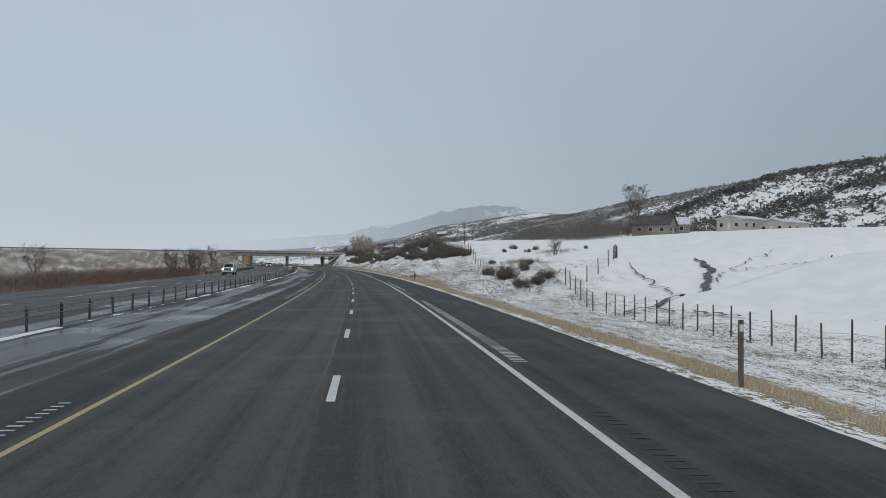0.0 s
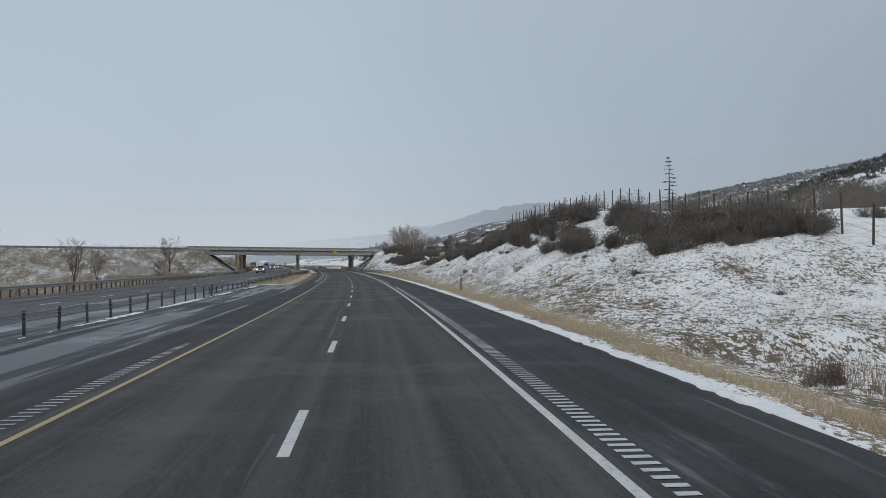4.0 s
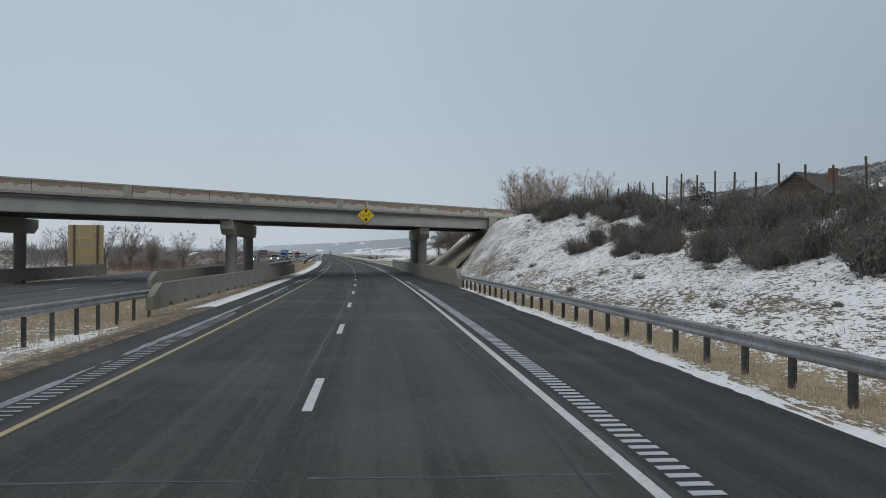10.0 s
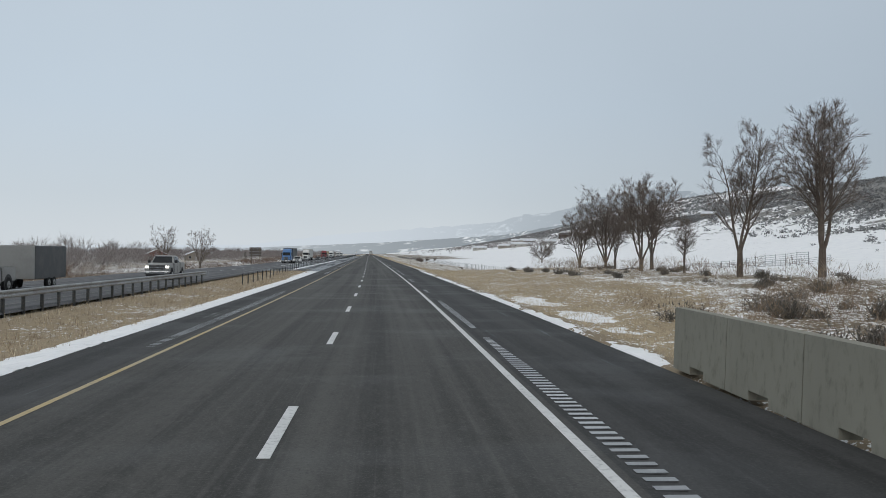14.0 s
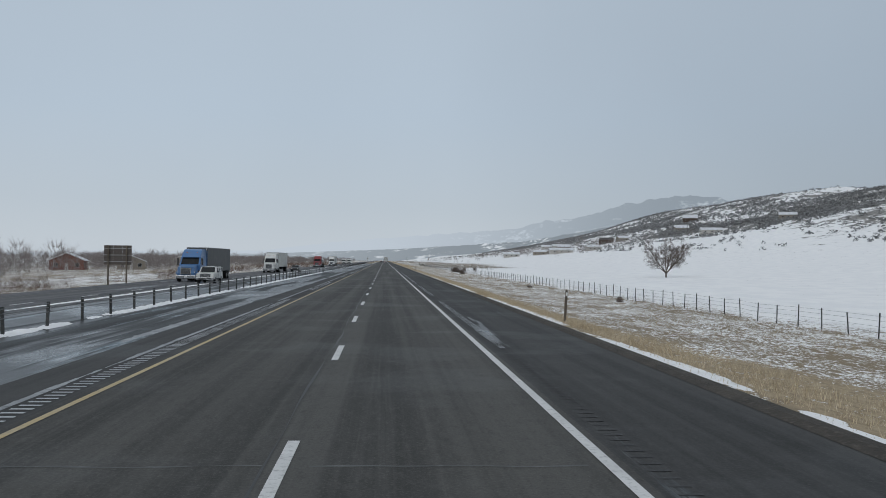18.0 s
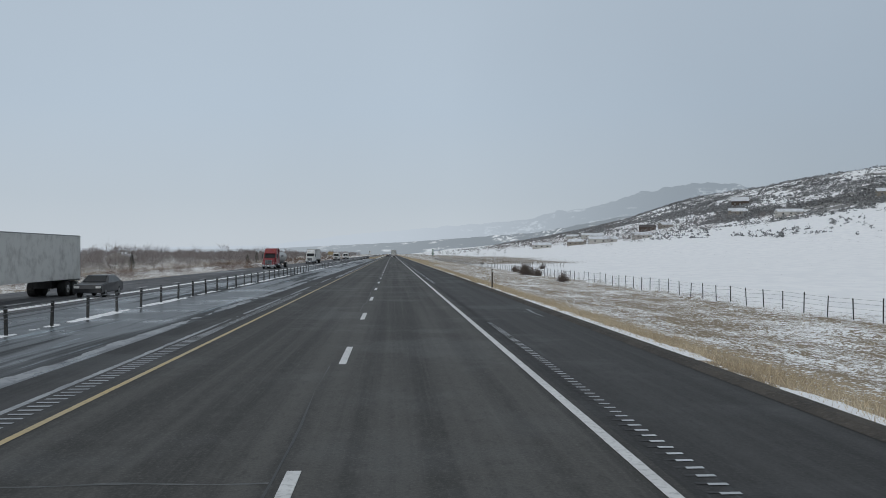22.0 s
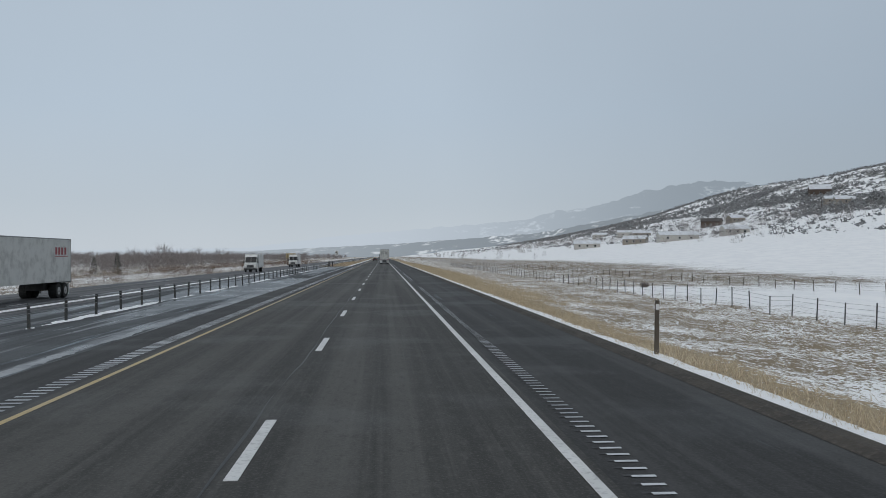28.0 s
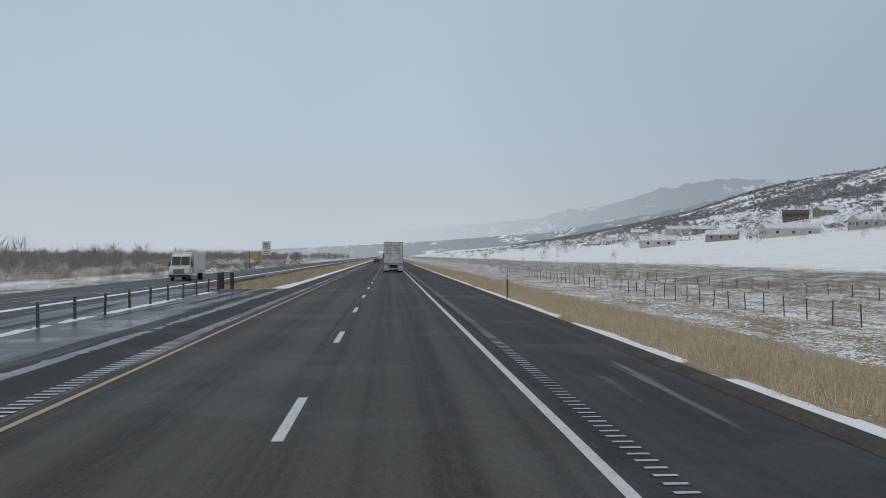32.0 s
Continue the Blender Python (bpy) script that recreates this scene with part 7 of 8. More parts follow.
semi(stand(917 + 10, -20.0, -0.03, 180), V_REDCAB, "red semi truck pulling a dull silver tanker, oncoming", tank=True)
semi(stand(999 + 10, -20.0, -0.03, 180), V_WHITE, "white semi truck with a maroon mark on its trailer, oncoming", V_TRAILER, logo=True)
step_van(stand(1118, -20.0, -0.03, 180), "white box truck, oncoming")
step_van(stand(1192, -20.0, -0.03, 180), "white box truck farther back, oncoming")

# ---- houses and barns ----
M_ROOF_SNOW = surf("snowy_roof", (0.76, 0.78, 0.81), (0.62, 0.63, 0.65), (0.30, 0.29, 0.28), 0.3, 2.0, 0.9, relief=0.3)
M_ROOF_DARK = surf("dark_shingle_roof", (0.07, 0.062, 0.058), (0.10, 0.09, 0.085), (0.17, 0.165, 0.16), 0.4, 5, 0.9, relief=0.4)
W_TAN = surf("tan_siding", (0.30, 0.265, 0.22), (0.26, 0.23, 0.19), (0.26, 0.21, 0.16), 0.4, 6, 0.8)
W_BROWN = surf("brown_log_wall", (0.085, 0.062, 0.05), (0.11, 0.08, 0.062), (0.055, 0.04, 0.032), 0.5, 6, 0.85)
W_WHITE = surf("pale_siding", (0.50, 0.48, 0.44), (0.44, 0.42, 0.38), (0.36, 0.34, 0.31), 0.4, 6, 0.8)
W_RED = surf("red_brick_wall", (0.20, 0.085, 0.065), (0.24, 0.11, 0.085), (0.15, 0.07, 0.055), 0.5, 6, 0.85)
M_PANE = paint("house_window_glass", (0.02, 0.024, 0.028), 0.12, amount=0.05)
M_TRIM = paint("white_trim", (0.62, 0.61, 0.58), 0.6, amount=0.15)


def house(m, w, l, h, rise, wall_m, roof_m, label, category="house", windows=3, chimney=False, doors=1):
    v = thing("house" if category == "house" else category, m, label, category, "farm buildings")
    bm = bmesh.new()
    prism(bm, [(-w / 2, -1.5), (w / 2, -1.5), (w / 2, h), (0, h + rise), (-w / 2, h)], -l / 2, l / 2)
    body = part("wall", bm, wall_m, v)
    e = 0.45
    k = rise / (w / 2)
    for sx in (-1, 1):
        bm = bmesh.new()
        prism(bm, [(0, h + rise + 0.03), (sx * (w / 2 + e), h - e * k + 0.03), (sx * (w / 2 + e), h - e * k + 0.25), (0, h + rise + 0.28)], -l / 2 - e, l / 2 + e)
        part("roof_side", bm, roof_m, v)
    for i in range(windows):
        for y, sgn in ((-l / 2, -1), (l / 2, 1)):
            x = (i - (windows - 1) / 2) * w / (windows + 0.3)
            if i == windows // 2 and doors and sgn < 0:
                boxpart("door", v, M_TRIM, x - 0.5, x + 0.5, y - 0.05, y + 0.02, 0.0, 2.1, 0.0, "pale door")
                continue
            wf = boxpart("window", v, M_TRIM, x - 0.68, x + 0.68, y + sgn * 0.04 - 0.03, y + sgn * 0.04 + 0.03, 0.9, 2.25, 0.0, "white-framed window")
            boxpart("pane", wf, M_PANE, x - 0.58, x + 0.58, y + sgn * 0.075 - 0.012, y + sgn * 0.075 + 0.012, 1.0, 2.15, 0.0)
        for x, sgn in ((-w / 2, -1), (w / 2, 1)):
            y = (i - (windows - 1) / 2) * l / (windows + 0.3)
            wf = boxpart("window", v, M_TRIM, x + sgn * 0.04 - 0.03, x + sgn * 0.04 + 0.03, y - 0.68, y + 0.68, 0.9, 2.25, 0.0, "white-framed window")
            boxpart("pane", wf, M_PANE, x + sgn * 0.075 - 0.012, x + sgn * 0.075 + 0.012, y - 0.58, y + 0.58, 1.0, 2.15, 0.0)
    if chimney:
        boxpart("chimney", v, W_RED, w * 0.2 - 0.4, w * 0.2 + 0.4, -0.5, 0.5, h, h + rise + 0.9, 0.02, "brick chimney")
    return v


def on_ground(s, o, turn=0.0, up=0.0):
    return stand(s, o, land(s, o) + up, turn)


house(on_ground(452, 61, -62), 8, 11, 3.4, 2.6, W_BROWN, M_ROOF_DARK, "brown wooden house with a steep dark roof on the bank", chimney=True)
house(on_ground(449, 69.5, -62), 5, 8, 2.3, 1.2, W_BROWN, M_ROOF_DARK, "low brown wing beside a wooden house")
house(on_ground(267, 103, 50), 8.5, 12, 3.2, 2.8, W_TAN, M_ROOF_DARK, "tan farmhouse with a dark gabled roof among bare trees", chimney=True)
house(on_ground(270, 112, 60), 6, 8, 3.0, 2.0, W_TAN, M_ROOF_SNOW, "small tan outbuilding with a snowy roof", "shed", 2)
house(on_ground(260, 129, -62), 9, 13, 3.4, 1.0, W_WHITE, M_ROOF_SNOW, "long pale shed with a snowy roof", "shed", 3)
house(on_ground(257, 142, -62), 9, 14, 3.4, 1.0, W_WHITE, M_ROOF_SNOW, "second pale shed with a snowy low roof", "shed", 3)
house(on_ground(292, 178, -62), 12, 34, 3.6, 1.8, W_WHITE, M_ROOF_SNOW, "long pale barn with a snowy low roof", "barn", 4)
for s, o, t, w, l, h, r, wm, rm, lab in (
        (1366, 286, 80, 9, 18, 3.0, 2.0, W_WHITE, M_ROOF_SNOW, "long pale farmhouse with a snowy roof below the hills"),
        (1574, 331, 70, 10, 15, 3.2, 2.2, W_TAN, M_ROOF_SNOW, "tan house with a snowy roof on the hillside"),
        (1545, 322, 75, 9, 13, 3.2, 2.0, W_TAN, M_ROOF_SNOW, "tan house with a snowy roof beside another"),
        (1448, 170, 85, 10, 22, 3.2, 2.0, W_WHITE, M_ROOF_SNOW, "broad pale barn with a snowy roof at the field edge"),
        (1494, 159, 60, 9, 14, 3.0, 2.0, W_TAN, M_ROOF_SNOW, "tan house with a snowy roof at the field edge"),
        (1501, 130, 80, 8, 16, 3.0, 1.8, W_WHITE, M_ROOF_SNOW, "pale house with a snowy roof among bare trees"),
        (1635, 262, 60, 10, 15, 4.0, 2.4, W_BROWN, M_ROOF_DARK, "brown two-storey house on the bench"),
        (1632, 280, 100, 9, 12, 3.2, 2.2, W_TAN, M_ROOF_SNOW, "tan house on the bench above the fields"),
        (1712, 390, 70, 13, 18, 5.0, 4.2, W_BROWN, M_ROOF_SNOW, "large brown house with steep snowy gables"),
        (1437, 199, 90, 9, 14, 3.0, 2.0, W_WHITE, M_ROOF_SNOW, "pale house with a snowy roof on the bench"),
        (1700, 225, 75, 9, 15, 3.0, 2.0, W_TAN, M_ROOF_SNOW, "tan house with a snowy roof far down the valley"),
        (1790, 240, 85, 10, 24, 3.4, 2.0, W_WHITE, M_ROOF_SNOW, "long pale barn far down the valley"),
        (1930, 246, 80, 9, 16, 3.2, 2.2, W_WHITE, M_ROOF_SNOW, "pale farmhouse far down the valley"),
        (1330, 338, 70, 9, 14, 3.2, 2.2, W_TAN, M_ROOF_SNOW, "tan house under the scrubby hillside")):
    house(on_ground(s, o, t), w, l, h, r, wm, rm, lab)
for s, o, t, w, l, h, r, wm, rm, lab in (
        (600, -92, 20, 10, 18, 3.0, 1.6, W_RED, M_ROOF_SNOW, "low red barn with a snowy roof beyond the thicket"),
        (655, -110, -10, 9, 16, 3.0, 2.0, W_WHITE, M_ROOF_SNOW, "pale farmhouse with a snowy roof behind bare trees"),
        (905, -98, 15, 10, 20, 3.0, 2.2, W_RED, M_ROOF_SNOW, "red-brown barn with a snowy roof past the thicket"),
        (925, -84, 15, 9, 16, 2.8, 1.8, W_TAN, M_ROOF_SNOW, "tan shed with a snowy roof past the thicket"),
        (1160, -120, 0, 9, 15, 3.0, 2.0, W_WHITE, M_ROOF_SNOW, "pale house with a snowy roof across the flats")):
    house(on_ground(s, o, t), w, l, h, r, wm, rm, lab, "barn" if "barn" in lab else "house")

# ---- signs and posts ----
def delineator(s, o, lean=0.0):
    v = thing("delineator_post", stand(s, o, land(s, o)) @ pose(0, 0, 0, 0, lean, 0), "rusty brown roadside delineator post", "post", "delineators")
    bm = bmesh.new()
    prism(bm, [(-0.05, -0.03), (0.05, -0.03), (0.05, 0.02), (0.03, 0.02), (0.03, -0.012), (-0.03, -0.012), (-0.03, 0.02), (-0.05, 0.02)], 0, 1)
    for q in bm.verts:
        q.co = Vector((q.co.x, q.co.z, q.co.y * 1.7 - 0.35))
    bmesh.ops.recalc_face_normals(bm, faces=bm.faces[:])
    part("post", bm, M_POST, v)
    boxpart("reflector", v, M_SIGN_W, -0.04, 0.04, -0.045, -0.031, 1.12, 1.26, 0.0, "small pale reflector")


for s, o, a in ((17.1, 8.1, 0), (109, 7.9, 1), (212, 9.2, 0), (652.8, 8.7, 3), (813, 8.0, 0), (977.4, 8.2, 1), (1137.3, 8.0, 0)):
    delineator(s, o, a)
mm = thing("mile_marker", on_ground(921, 8.9), "slim green mile marker on a steel post", "road sign")
boxpart("post", mm, M_STEEL, -0.03, 0.03, -0.02, 0.02, -0.4, 3.3, 0.0)
pl = boxpart("plate", mm, M_SIGN_G, -0.14, 0.14, -0.035, -0.022, 2.2, 3.35, 0.01, "green plate")
for z in (2.35, 2.62, 2.9, 3.1):
    boxpart("legend_bar", pl, M_SIGN_W, -0.08, 0.08, -0.042, -0.036, z, z + 0.15, 0.0, "white bar")
nps = thing("no_parking_sign", stand(1167.2, -9.4, -0.4), "white no-parking sign with a crossed letter on a post", "road sign")
boxpart("post", nps, M_STEEL, -0.035, 0.035, -0.025, 0.025, -0.4, 3.95, 0.0)
pl = boxpart("plate", nps, M_SIGN_W, -0.38, 0.38, -0.045, -0.028, 2.75, 3.95, 0.02, "white plate")
letters("R", 0.62, 0.003, M_SIGN_K, pl, pose(0, -0.05, 3.5, 90))
bm = bmesh.new()
for k in range(28):
    a, b = 2 * math.pi * k / 28, 2 * math.pi * (k + 1) / 28
    bm.faces.new([bm.verts.new((math.cos(t) * r, -0.049, 3.5 + math.sin(t) * r)) for t, r in ((a, 0.33), (b, 0.33), (b, 0.28), (a, 0.28))])
bm.faces.new([bm.verts.new((x, -0.052, 3.5 + z)) for x, z in ((-0.25, 0.2), (-0.2, 0.25), (0.25, -0.2), (0.2, -0.25))])
part("ring_and_bar", bm, M_SIGN_K, pl, "black ring with a slash")
for z, w in ((2.98, 0.26), (2.84, 0.3)):
    boxpart("legend_bar", pl, M_SIGN_K, -w, w, -0.05, -0.046, z, z + 0.07, 0.0, "black bar")
for s, o in ((1149, -10.1), (1150.6, -9.5), (1151.2, -10.3)):
    b = thing("bollard", stand(s, o, -0.05), "thick dark steel terminal post at the barrier end", "bollard", "terminal posts")
    bm = bmesh.new()
    cyl(bm, (0, 0, -0.2), (0, 0, 1.15), 0.13, 0.13, 14)
    part("post", bm, M_DARKPOST, b)
    bm = bmesh.new()
    cyl(bm, (0, 0, 1.15), (0, 0, 1.2), 0.15, 0.1, 14)
    part("cap", bm, M_STEEL, b)


def sign_back(s, o, w, z0, z1, cols, rows, mat, label, turn=0.0):
    v = thing("guide_sign", on_ground(s, o, turn), label, "road sign", "guide signs seen from behind")
    base = -v.matrix_world.translation.z
    for i in range(cols):
        for j in range(rows):
            boxpart("panel", v, mat, -w / 2 + i * w / cols + 0.01, -w / 2 + (i + 1) * w / cols - 0.01, 0, 0.03, base + z0 + j * (z1 - z0) / rows + 0.01, base + z0 + (j + 1) * (z1 - z0) / rows - 0.01, 0.005)
    for sx in (-1, 1):
        boxpart("post", v, M_POST, sx * w * 0.33 - 0.08, sx * w * 0.33 + 0.08, -0.19, -0.02, -0.5, base + z1, 0.01, "wooden sign post")
    for k in range(3):
        z = base + z0 + (k + 0.5) * (z1 - z0) / 3
        boxpart("brace", v, M_STEEL, -w / 2, w / 2, -0.05, -0.005, z - 0.04, z + 0.04, 0.0)


M_PLY = surf("tan_sign_back", (0.42, 0.33, 0.17), (0.37, 0.29, 0.15), (0.30, 0.23, 0.12), 0.5, 5, 0.75)
sign_back(446, -30.3, 3.9, 1.0, 5.4, 3, 3, M_PLY, "large tan-backed guide sign on posts behind the overpass")
sign_back(722, -28.4, 3.2, 1.3, 3.6, 3, 2, M_SIGN_BACK, "dark back of a guide sign on two posts")
sign_back(1376, -40, 4.6, 1.2, 3.6, 3, 2, M_PLY, "brown guide sign far along the road")


def utility_pole(s, o, h):
    v = thing("utility_pole", on_ground(s, o), "weathered wooden utility pole", "pole", "utility poles")
    bm = bmesh.new()
    cyl(bm, (0, 0, -0.5), (0, 0, h), 0.17, 0.11, 10)
    part("pole", bm, M_POST, v)
    boxpart("crossarm", v, M_POST, -0.5, 0.5, -0.05, 0.05, h - 0.6, h - 0.48, 0.01)


for s, o, h in ((442.5, 84.5, 11.2), (1400, 300, 9), (1455, 296, 9), (1515, 290, 9), (1580, 284, 9), (1650, 278, 9)):
    utility_pole(s, o, h)


# ---- conifers ----
def spruce(seed, h, r, sparse=False):
    rnd = random.Random(seed)
    tv, tf, cv, cf = [], [], [], []
    limb(tv, tf, Vector((0, 0, -0.3)), Vector((0, 0, h)), h * 0.022, 0.01, 6)
    z = h * (0.2 if sparse else 0.06)
    while z < h * 0.98:
        n = 5 if sparse else 9
        R = r * (1 - z / h) ** 0.8 + 0.08
        for _ in range(n):
            a = rnd.uniform(0, 6.283)
            d = Vector((math.cos(a), math.sin(a), -0.12))
            L = R * rnd.uniform(0.7, 1.15)
            for q in range(3 if sparse else 6):
                c = Vector((0, 0, z)) + d * L * (0.25 + 0.75 * rnd.random())
                w = 0.10 * h / 6
                k = len(cv)
                cv.extend((c + Vector((rnd.gauss(0, w), rnd.gauss(0, w), rnd.gauss(0, w * 0.5))), c + Vector((rnd.gauss(0, w), rnd.gauss(0, w), rnd.gauss(0, w * 0.5))), c + d * w * 3))
                cf.append((k, k + 1, k + 2))
            limb(tv, tf, Vector((0, 0, z)), Vector((0, 0, z)) + d * L, 0.012, 0.004, 3)
        z += h * (0.07 if sparse else 0.035)
    return pymesh("trunk", tv, tf, M_BARK), pymesh("needles", cv, cf, M_SPRUCE)


SPR = [spruce(61, 6, 1.5), spruce(62, 6, 1.7), spruce(63, 6, 1.1, True)]
plant("spruce", SPR[2], on_ground(227.6, 33.4), "thin half-dead spruce behind the crest fence", "tree", "conifers", ("trunk", "needles"))
for s, o, k in ((448, 42, 0), (455, 47, 1), (441, 40, 0), (470, 58, 1)):
    plant("spruce", SPR[k], on_ground(s, o) @ Matrix.Diagonal((0.8, 0.8, 0.8, 1)), "small dark green spruce near the wooden house", "tree", "conifers", ("trunk", "needles"))
for s, o, z in ((1178, -62, 0.9), (1003, -70, 0.8), (1170, -65, 0.7)):
    plant("spruce", SPR[1], on_ground(s, o) @ Matrix.Diagonal((z, z, z, 1)), "dark evergreen among the bare thickets", "tree", "conifers", ("trunk", "needles"))

# ---- stock pens in the pasture ----
for s0, s1, o in ((585, 640, 55), (600, 640, 66)):
    root = thing("stock_pen", on_ground(s0, o), "grey steel pipe stock pen panels in the snow", "fence", "stock pens")
    inv = root.matrix_world.inverted()
    for s in np.arange(s0, s1 + 0.1, 3.0):
        bm = bmesh.new()
        p = inv @ at(s, o, land(s, o))
        cyl(bm, p - Vector((0, 0, 0.3)), p + Vector((0, 0, 1.75)), 0.045, n=6)
        part("post", bm, M_STEEL, root)
    for k in range(6):
        bm = bmesh.new()
        for s in np.arange(s0, s1, 3.0):
            cyl(bm, inv @ at(s, o, land(s, o) + 0.3 + k * 0.27), inv @ at(s + 3, o, land(s + 3, o) + 0.3 + k * 0.27), 0.022, n=5)
        part("pipe_rail", bm, M_STEEL, root)

# ---- creek in the first pasture ----
def trickle(line, width, seed, wob):
    """A ribbon of dark mud and water that follows the lie of the pasture."""
    bm = bmesh.new()
    n, prev = 90, None
    for i in range(n + 1):
        t = i / n * (len(line) - 1)
        k = min(int(t), len(line) - 2)
        u = t - k
        s = line[k][0] * (1 - u) + line[k + 1][0] * u + wob * noise.noise(Vector((i * 0.14, seed, 0)))
        o = line[k][1] * (1 - u) + line[k + 1][1] * u + wob * noise.noise(Vector((i * 0.14, seed, 7)))
        w = width * max(0.15, 0.8 + 0.9 * noise.noise(Vector((i * 0.5, seed, 3)))) * min(1, 0.2 + (n - i) / 20)
        a, b = [bm.verts.new(at(s, o + d, land(s, o + d) + 0.24)) for d in (-w, w)]
        if prev:
            bm.faces.new((prev[0], prev[1], b, a))
        prev = (a, b)
    tagged(finish("creek", bm, M_CREEK), "narrow dark muddy trickle winding through the snowy pasture", "creek", kind="structure")


M_CREEK = surf("dark_creek_mud", (0.02, 0.018, 0.016), (0.035, 0.03, 0.026), (0.06, 0.05, 0.042), 0.6, 5, 0.35, relief=0.4)
trickle([(84, 27), (86, 31), (93, 37.5), (101.3, 42.8), (109, 46), (115, 48.7), (119, 48.2)], 0.6, 1.0, 0.8)
trickle([(90, 37), (103, 37), (118, 38.5)], 0.16, 2.0, 1.2)
trickle([(102, 43), (112, 51), (118, 60)], 0.13, 3.0, 1.4)
trickle([(108, 45), (111, 54), (112, 66)], 0.12, 4.0, 1.6)
trickle([(110, 62), (104, 55), (96, 50), (84, 52)], 0.10, 5.0, 1.5)
trickle([(84, 29), (76, 30), (66, 31)], 0.2, 6.0, 0.8)

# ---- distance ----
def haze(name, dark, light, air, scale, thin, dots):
    """Hills behind falling snow, the haze painted into glowing colour: wooded and white slopes, paler towards the open
    valley.
    """
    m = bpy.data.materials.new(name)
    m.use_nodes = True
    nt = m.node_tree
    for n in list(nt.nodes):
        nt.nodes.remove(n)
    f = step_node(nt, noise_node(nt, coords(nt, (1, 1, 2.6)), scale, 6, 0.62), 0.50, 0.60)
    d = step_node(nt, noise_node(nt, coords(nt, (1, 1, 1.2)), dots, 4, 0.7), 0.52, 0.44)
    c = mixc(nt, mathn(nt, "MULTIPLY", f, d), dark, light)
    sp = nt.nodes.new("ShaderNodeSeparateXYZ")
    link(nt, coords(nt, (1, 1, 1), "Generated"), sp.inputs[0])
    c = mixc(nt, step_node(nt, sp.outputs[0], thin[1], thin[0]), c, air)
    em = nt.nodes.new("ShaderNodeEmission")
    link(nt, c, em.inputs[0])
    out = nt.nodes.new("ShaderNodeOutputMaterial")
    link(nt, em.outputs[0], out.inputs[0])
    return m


def ridge(name, outline, mat, label, seed):
    """A far ridge: outline of (azimuth right of the road, elevation, distance), seen from mid-way."""
    c, a0 = at(650, 0), head(650)
    cols = list(zip(*outline))
    az = np.linspace(outline[0][0], outline[-1][0], 420)
    el, far = np.interp(az, cols[0], cols[1]), np.interp(az, cols[0], cols[2])
    verts, faces = [], []
    for i, (a, e, dist) in enumerate(zip(az, el, far)):
        t = -a0 + radians(a)
        d = dist * (1 + 0.012 * noise.noise(Vector((a * 0.5, seed, 0))))
        z = 2.3 + dist * math.tan(radians(e)) * (1 + 0.045 * noise.fractal(Vector((a * 1.3, seed, 2)), 0.8, 2, 5))
        x, y = c.x + math.sin(t) * d, c.y + math.cos(t) * d
        for f in (0, 0.35, 0.7, 1.0):
            verts.append((x - math.sin(t) * (1 - f) * dist * 0.08, y - math.cos(t) * (1 - f) * dist * 0.08, -12 + (z + 12) * f))
    for i in range(len(az) - 1):
        for j in range(3):
            faces.append((i * 4 + j, (i + 1) * 4 + j, (i + 1) * 4 + j + 1, i * 4 + j + 1))
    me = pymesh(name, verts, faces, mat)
    me.polygons.foreach_set("use_smooth", [True] * len(faces))
    return tagged(new(name, me), label, "hills", kind="structure")


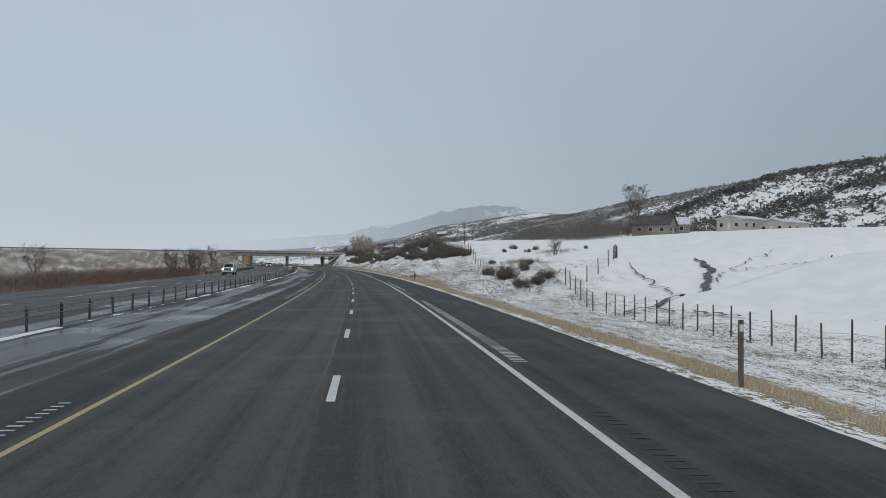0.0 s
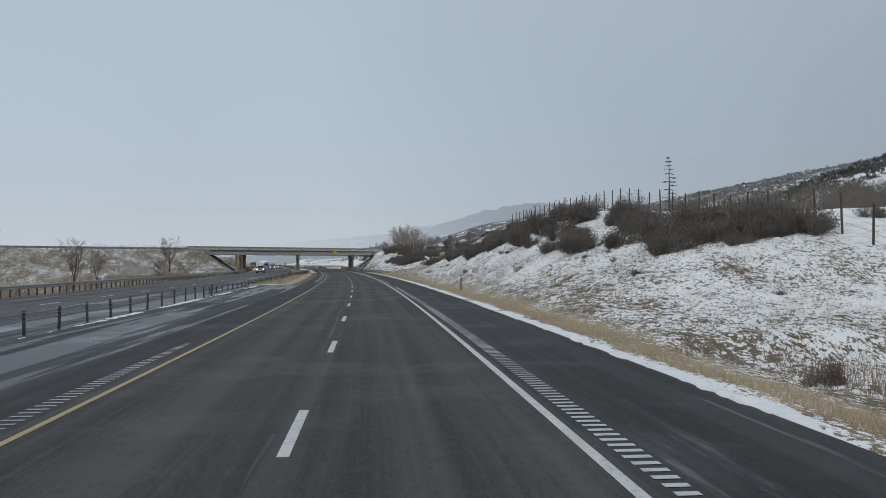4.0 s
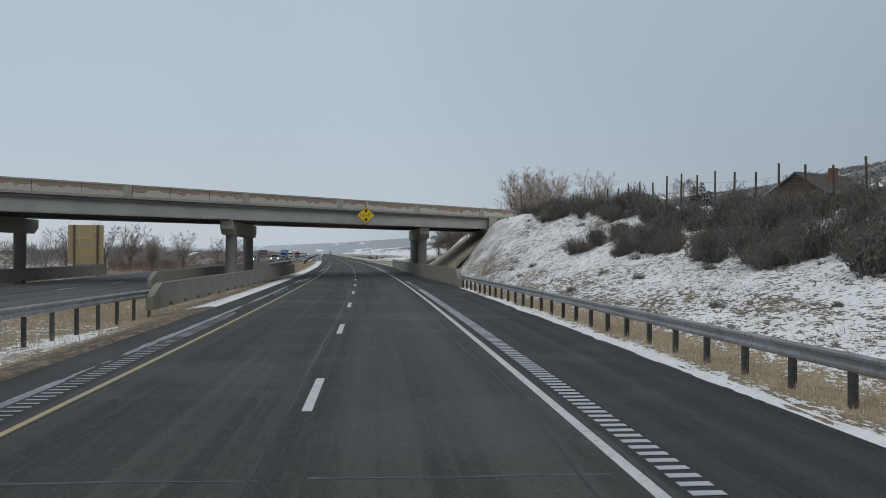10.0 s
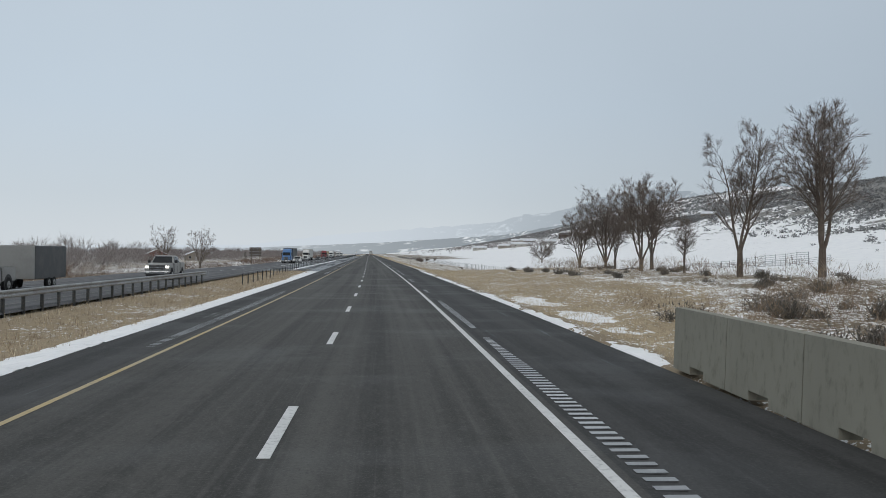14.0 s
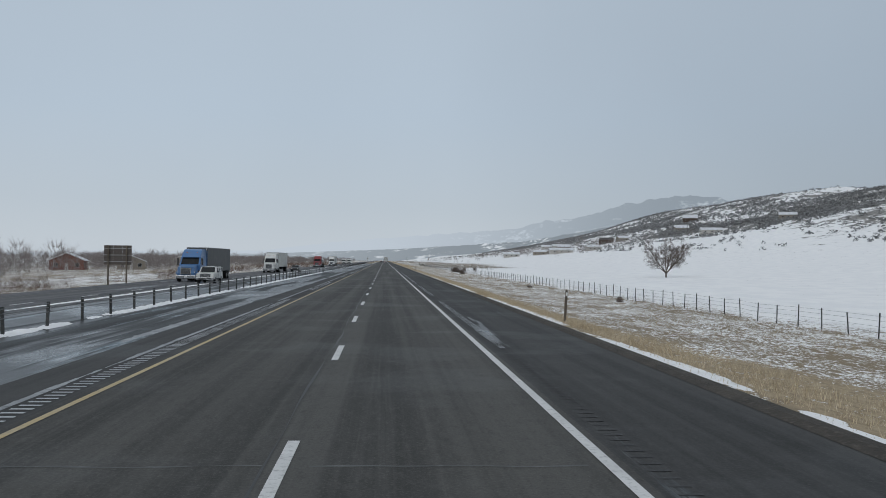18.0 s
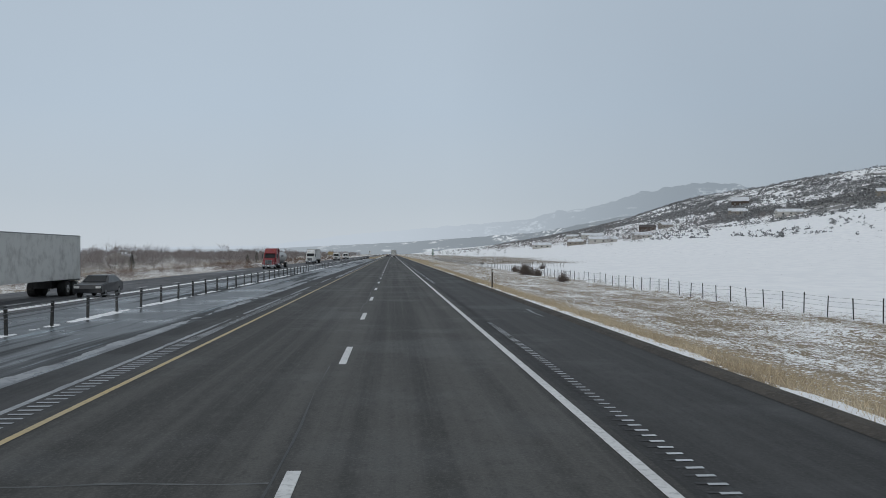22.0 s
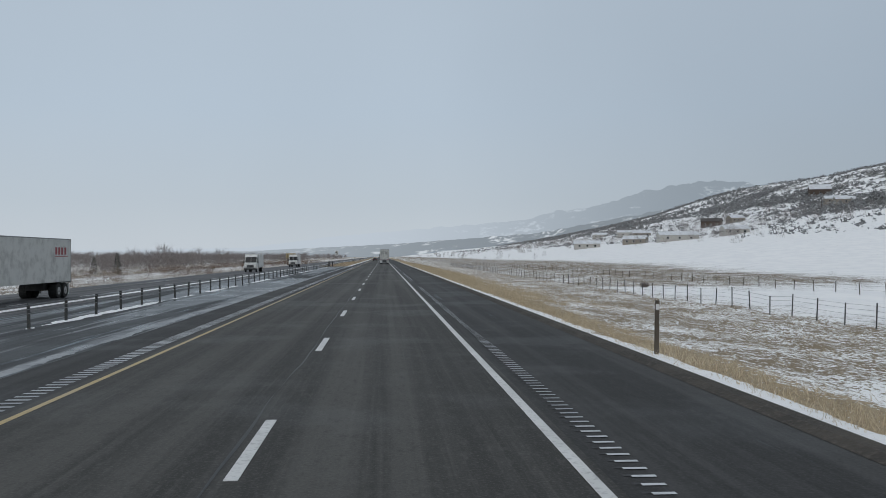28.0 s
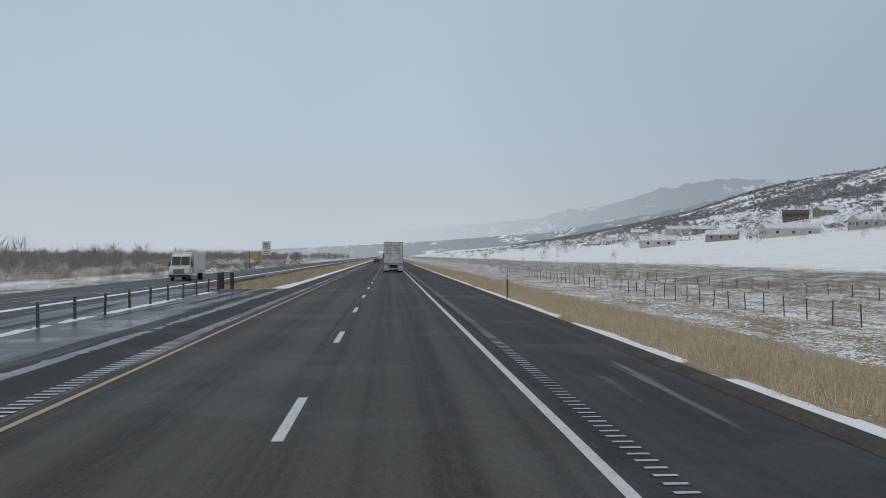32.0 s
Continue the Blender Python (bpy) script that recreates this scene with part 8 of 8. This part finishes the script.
# both ridges are glowing backdrops, their haze part of the emission colour
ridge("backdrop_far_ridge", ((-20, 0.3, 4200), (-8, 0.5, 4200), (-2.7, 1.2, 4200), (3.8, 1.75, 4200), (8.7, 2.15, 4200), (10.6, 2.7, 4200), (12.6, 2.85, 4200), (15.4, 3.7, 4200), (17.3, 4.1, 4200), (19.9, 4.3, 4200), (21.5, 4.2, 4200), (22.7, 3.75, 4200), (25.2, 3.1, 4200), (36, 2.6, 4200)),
      haze("far_hill_painted_haze", (0.27, 0.318, 0.365), (0.46, 0.52, 0.575), (0.50, 0.565, 0.635), 0.006, (0.30, 0.74), 0.035), "glowing backdrop of far hills with falling-snow haze in its colour", 1.0)
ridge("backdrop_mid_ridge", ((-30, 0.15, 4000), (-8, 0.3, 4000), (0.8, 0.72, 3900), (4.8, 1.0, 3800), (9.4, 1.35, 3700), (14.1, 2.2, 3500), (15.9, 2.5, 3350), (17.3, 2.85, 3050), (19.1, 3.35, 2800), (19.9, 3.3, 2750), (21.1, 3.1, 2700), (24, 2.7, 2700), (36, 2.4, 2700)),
      haze("mid_hill_painted_haze", (0.235, 0.272, 0.305), (0.60, 0.645, 0.69), (0.47, 0.53, 0.59), 0.0065, (0.05, 0.70), 0.03), "glowing backdrop of snow-patched foothills with haze in its colour", 5.0)
spray("bench_brush", scattered(1700, 1380, 2200, 155, 340, 3.0, 7.0, 0.02, -0.1), "grey-brown leafless brush and orchard trees round the farmsteads", M_GREYTWIG, 60, 0.006, 0.42, seed=12)
spray("far_thicket", scattered(2300, 560, 2600, -300, -62, 4, 9.5, 0.011, -0.05) + scattered(700, 1500, 3000, -600, -200, 6, 11, 0.008, -0.1) + scattered(260, 480, 640, -150, -56, 4, 8, 0.02, -0.1),
      "far leafless cottonwoods and brush across the flats", M_GREYTWIG, 150, 0.008, 0.33, seed=3)
spray("cottonwood_belt", scattered(1500, 640, 1560, -140, -68, 2.5, 6, 0.012, -0.15), "belt of grey leafless cottonwoods beyond the willows", M_GREYTWIG, 170, 0.0042, 0.33, seed=7)
spray("field_edge_thicket", scattered(900, 1250, 2700, 60, 280, 2, 6.5, 0.02, 0.12), "bare hedgerow trees along the field edges", M_TWIG, 90, 0.007, 0.35, seed=4)
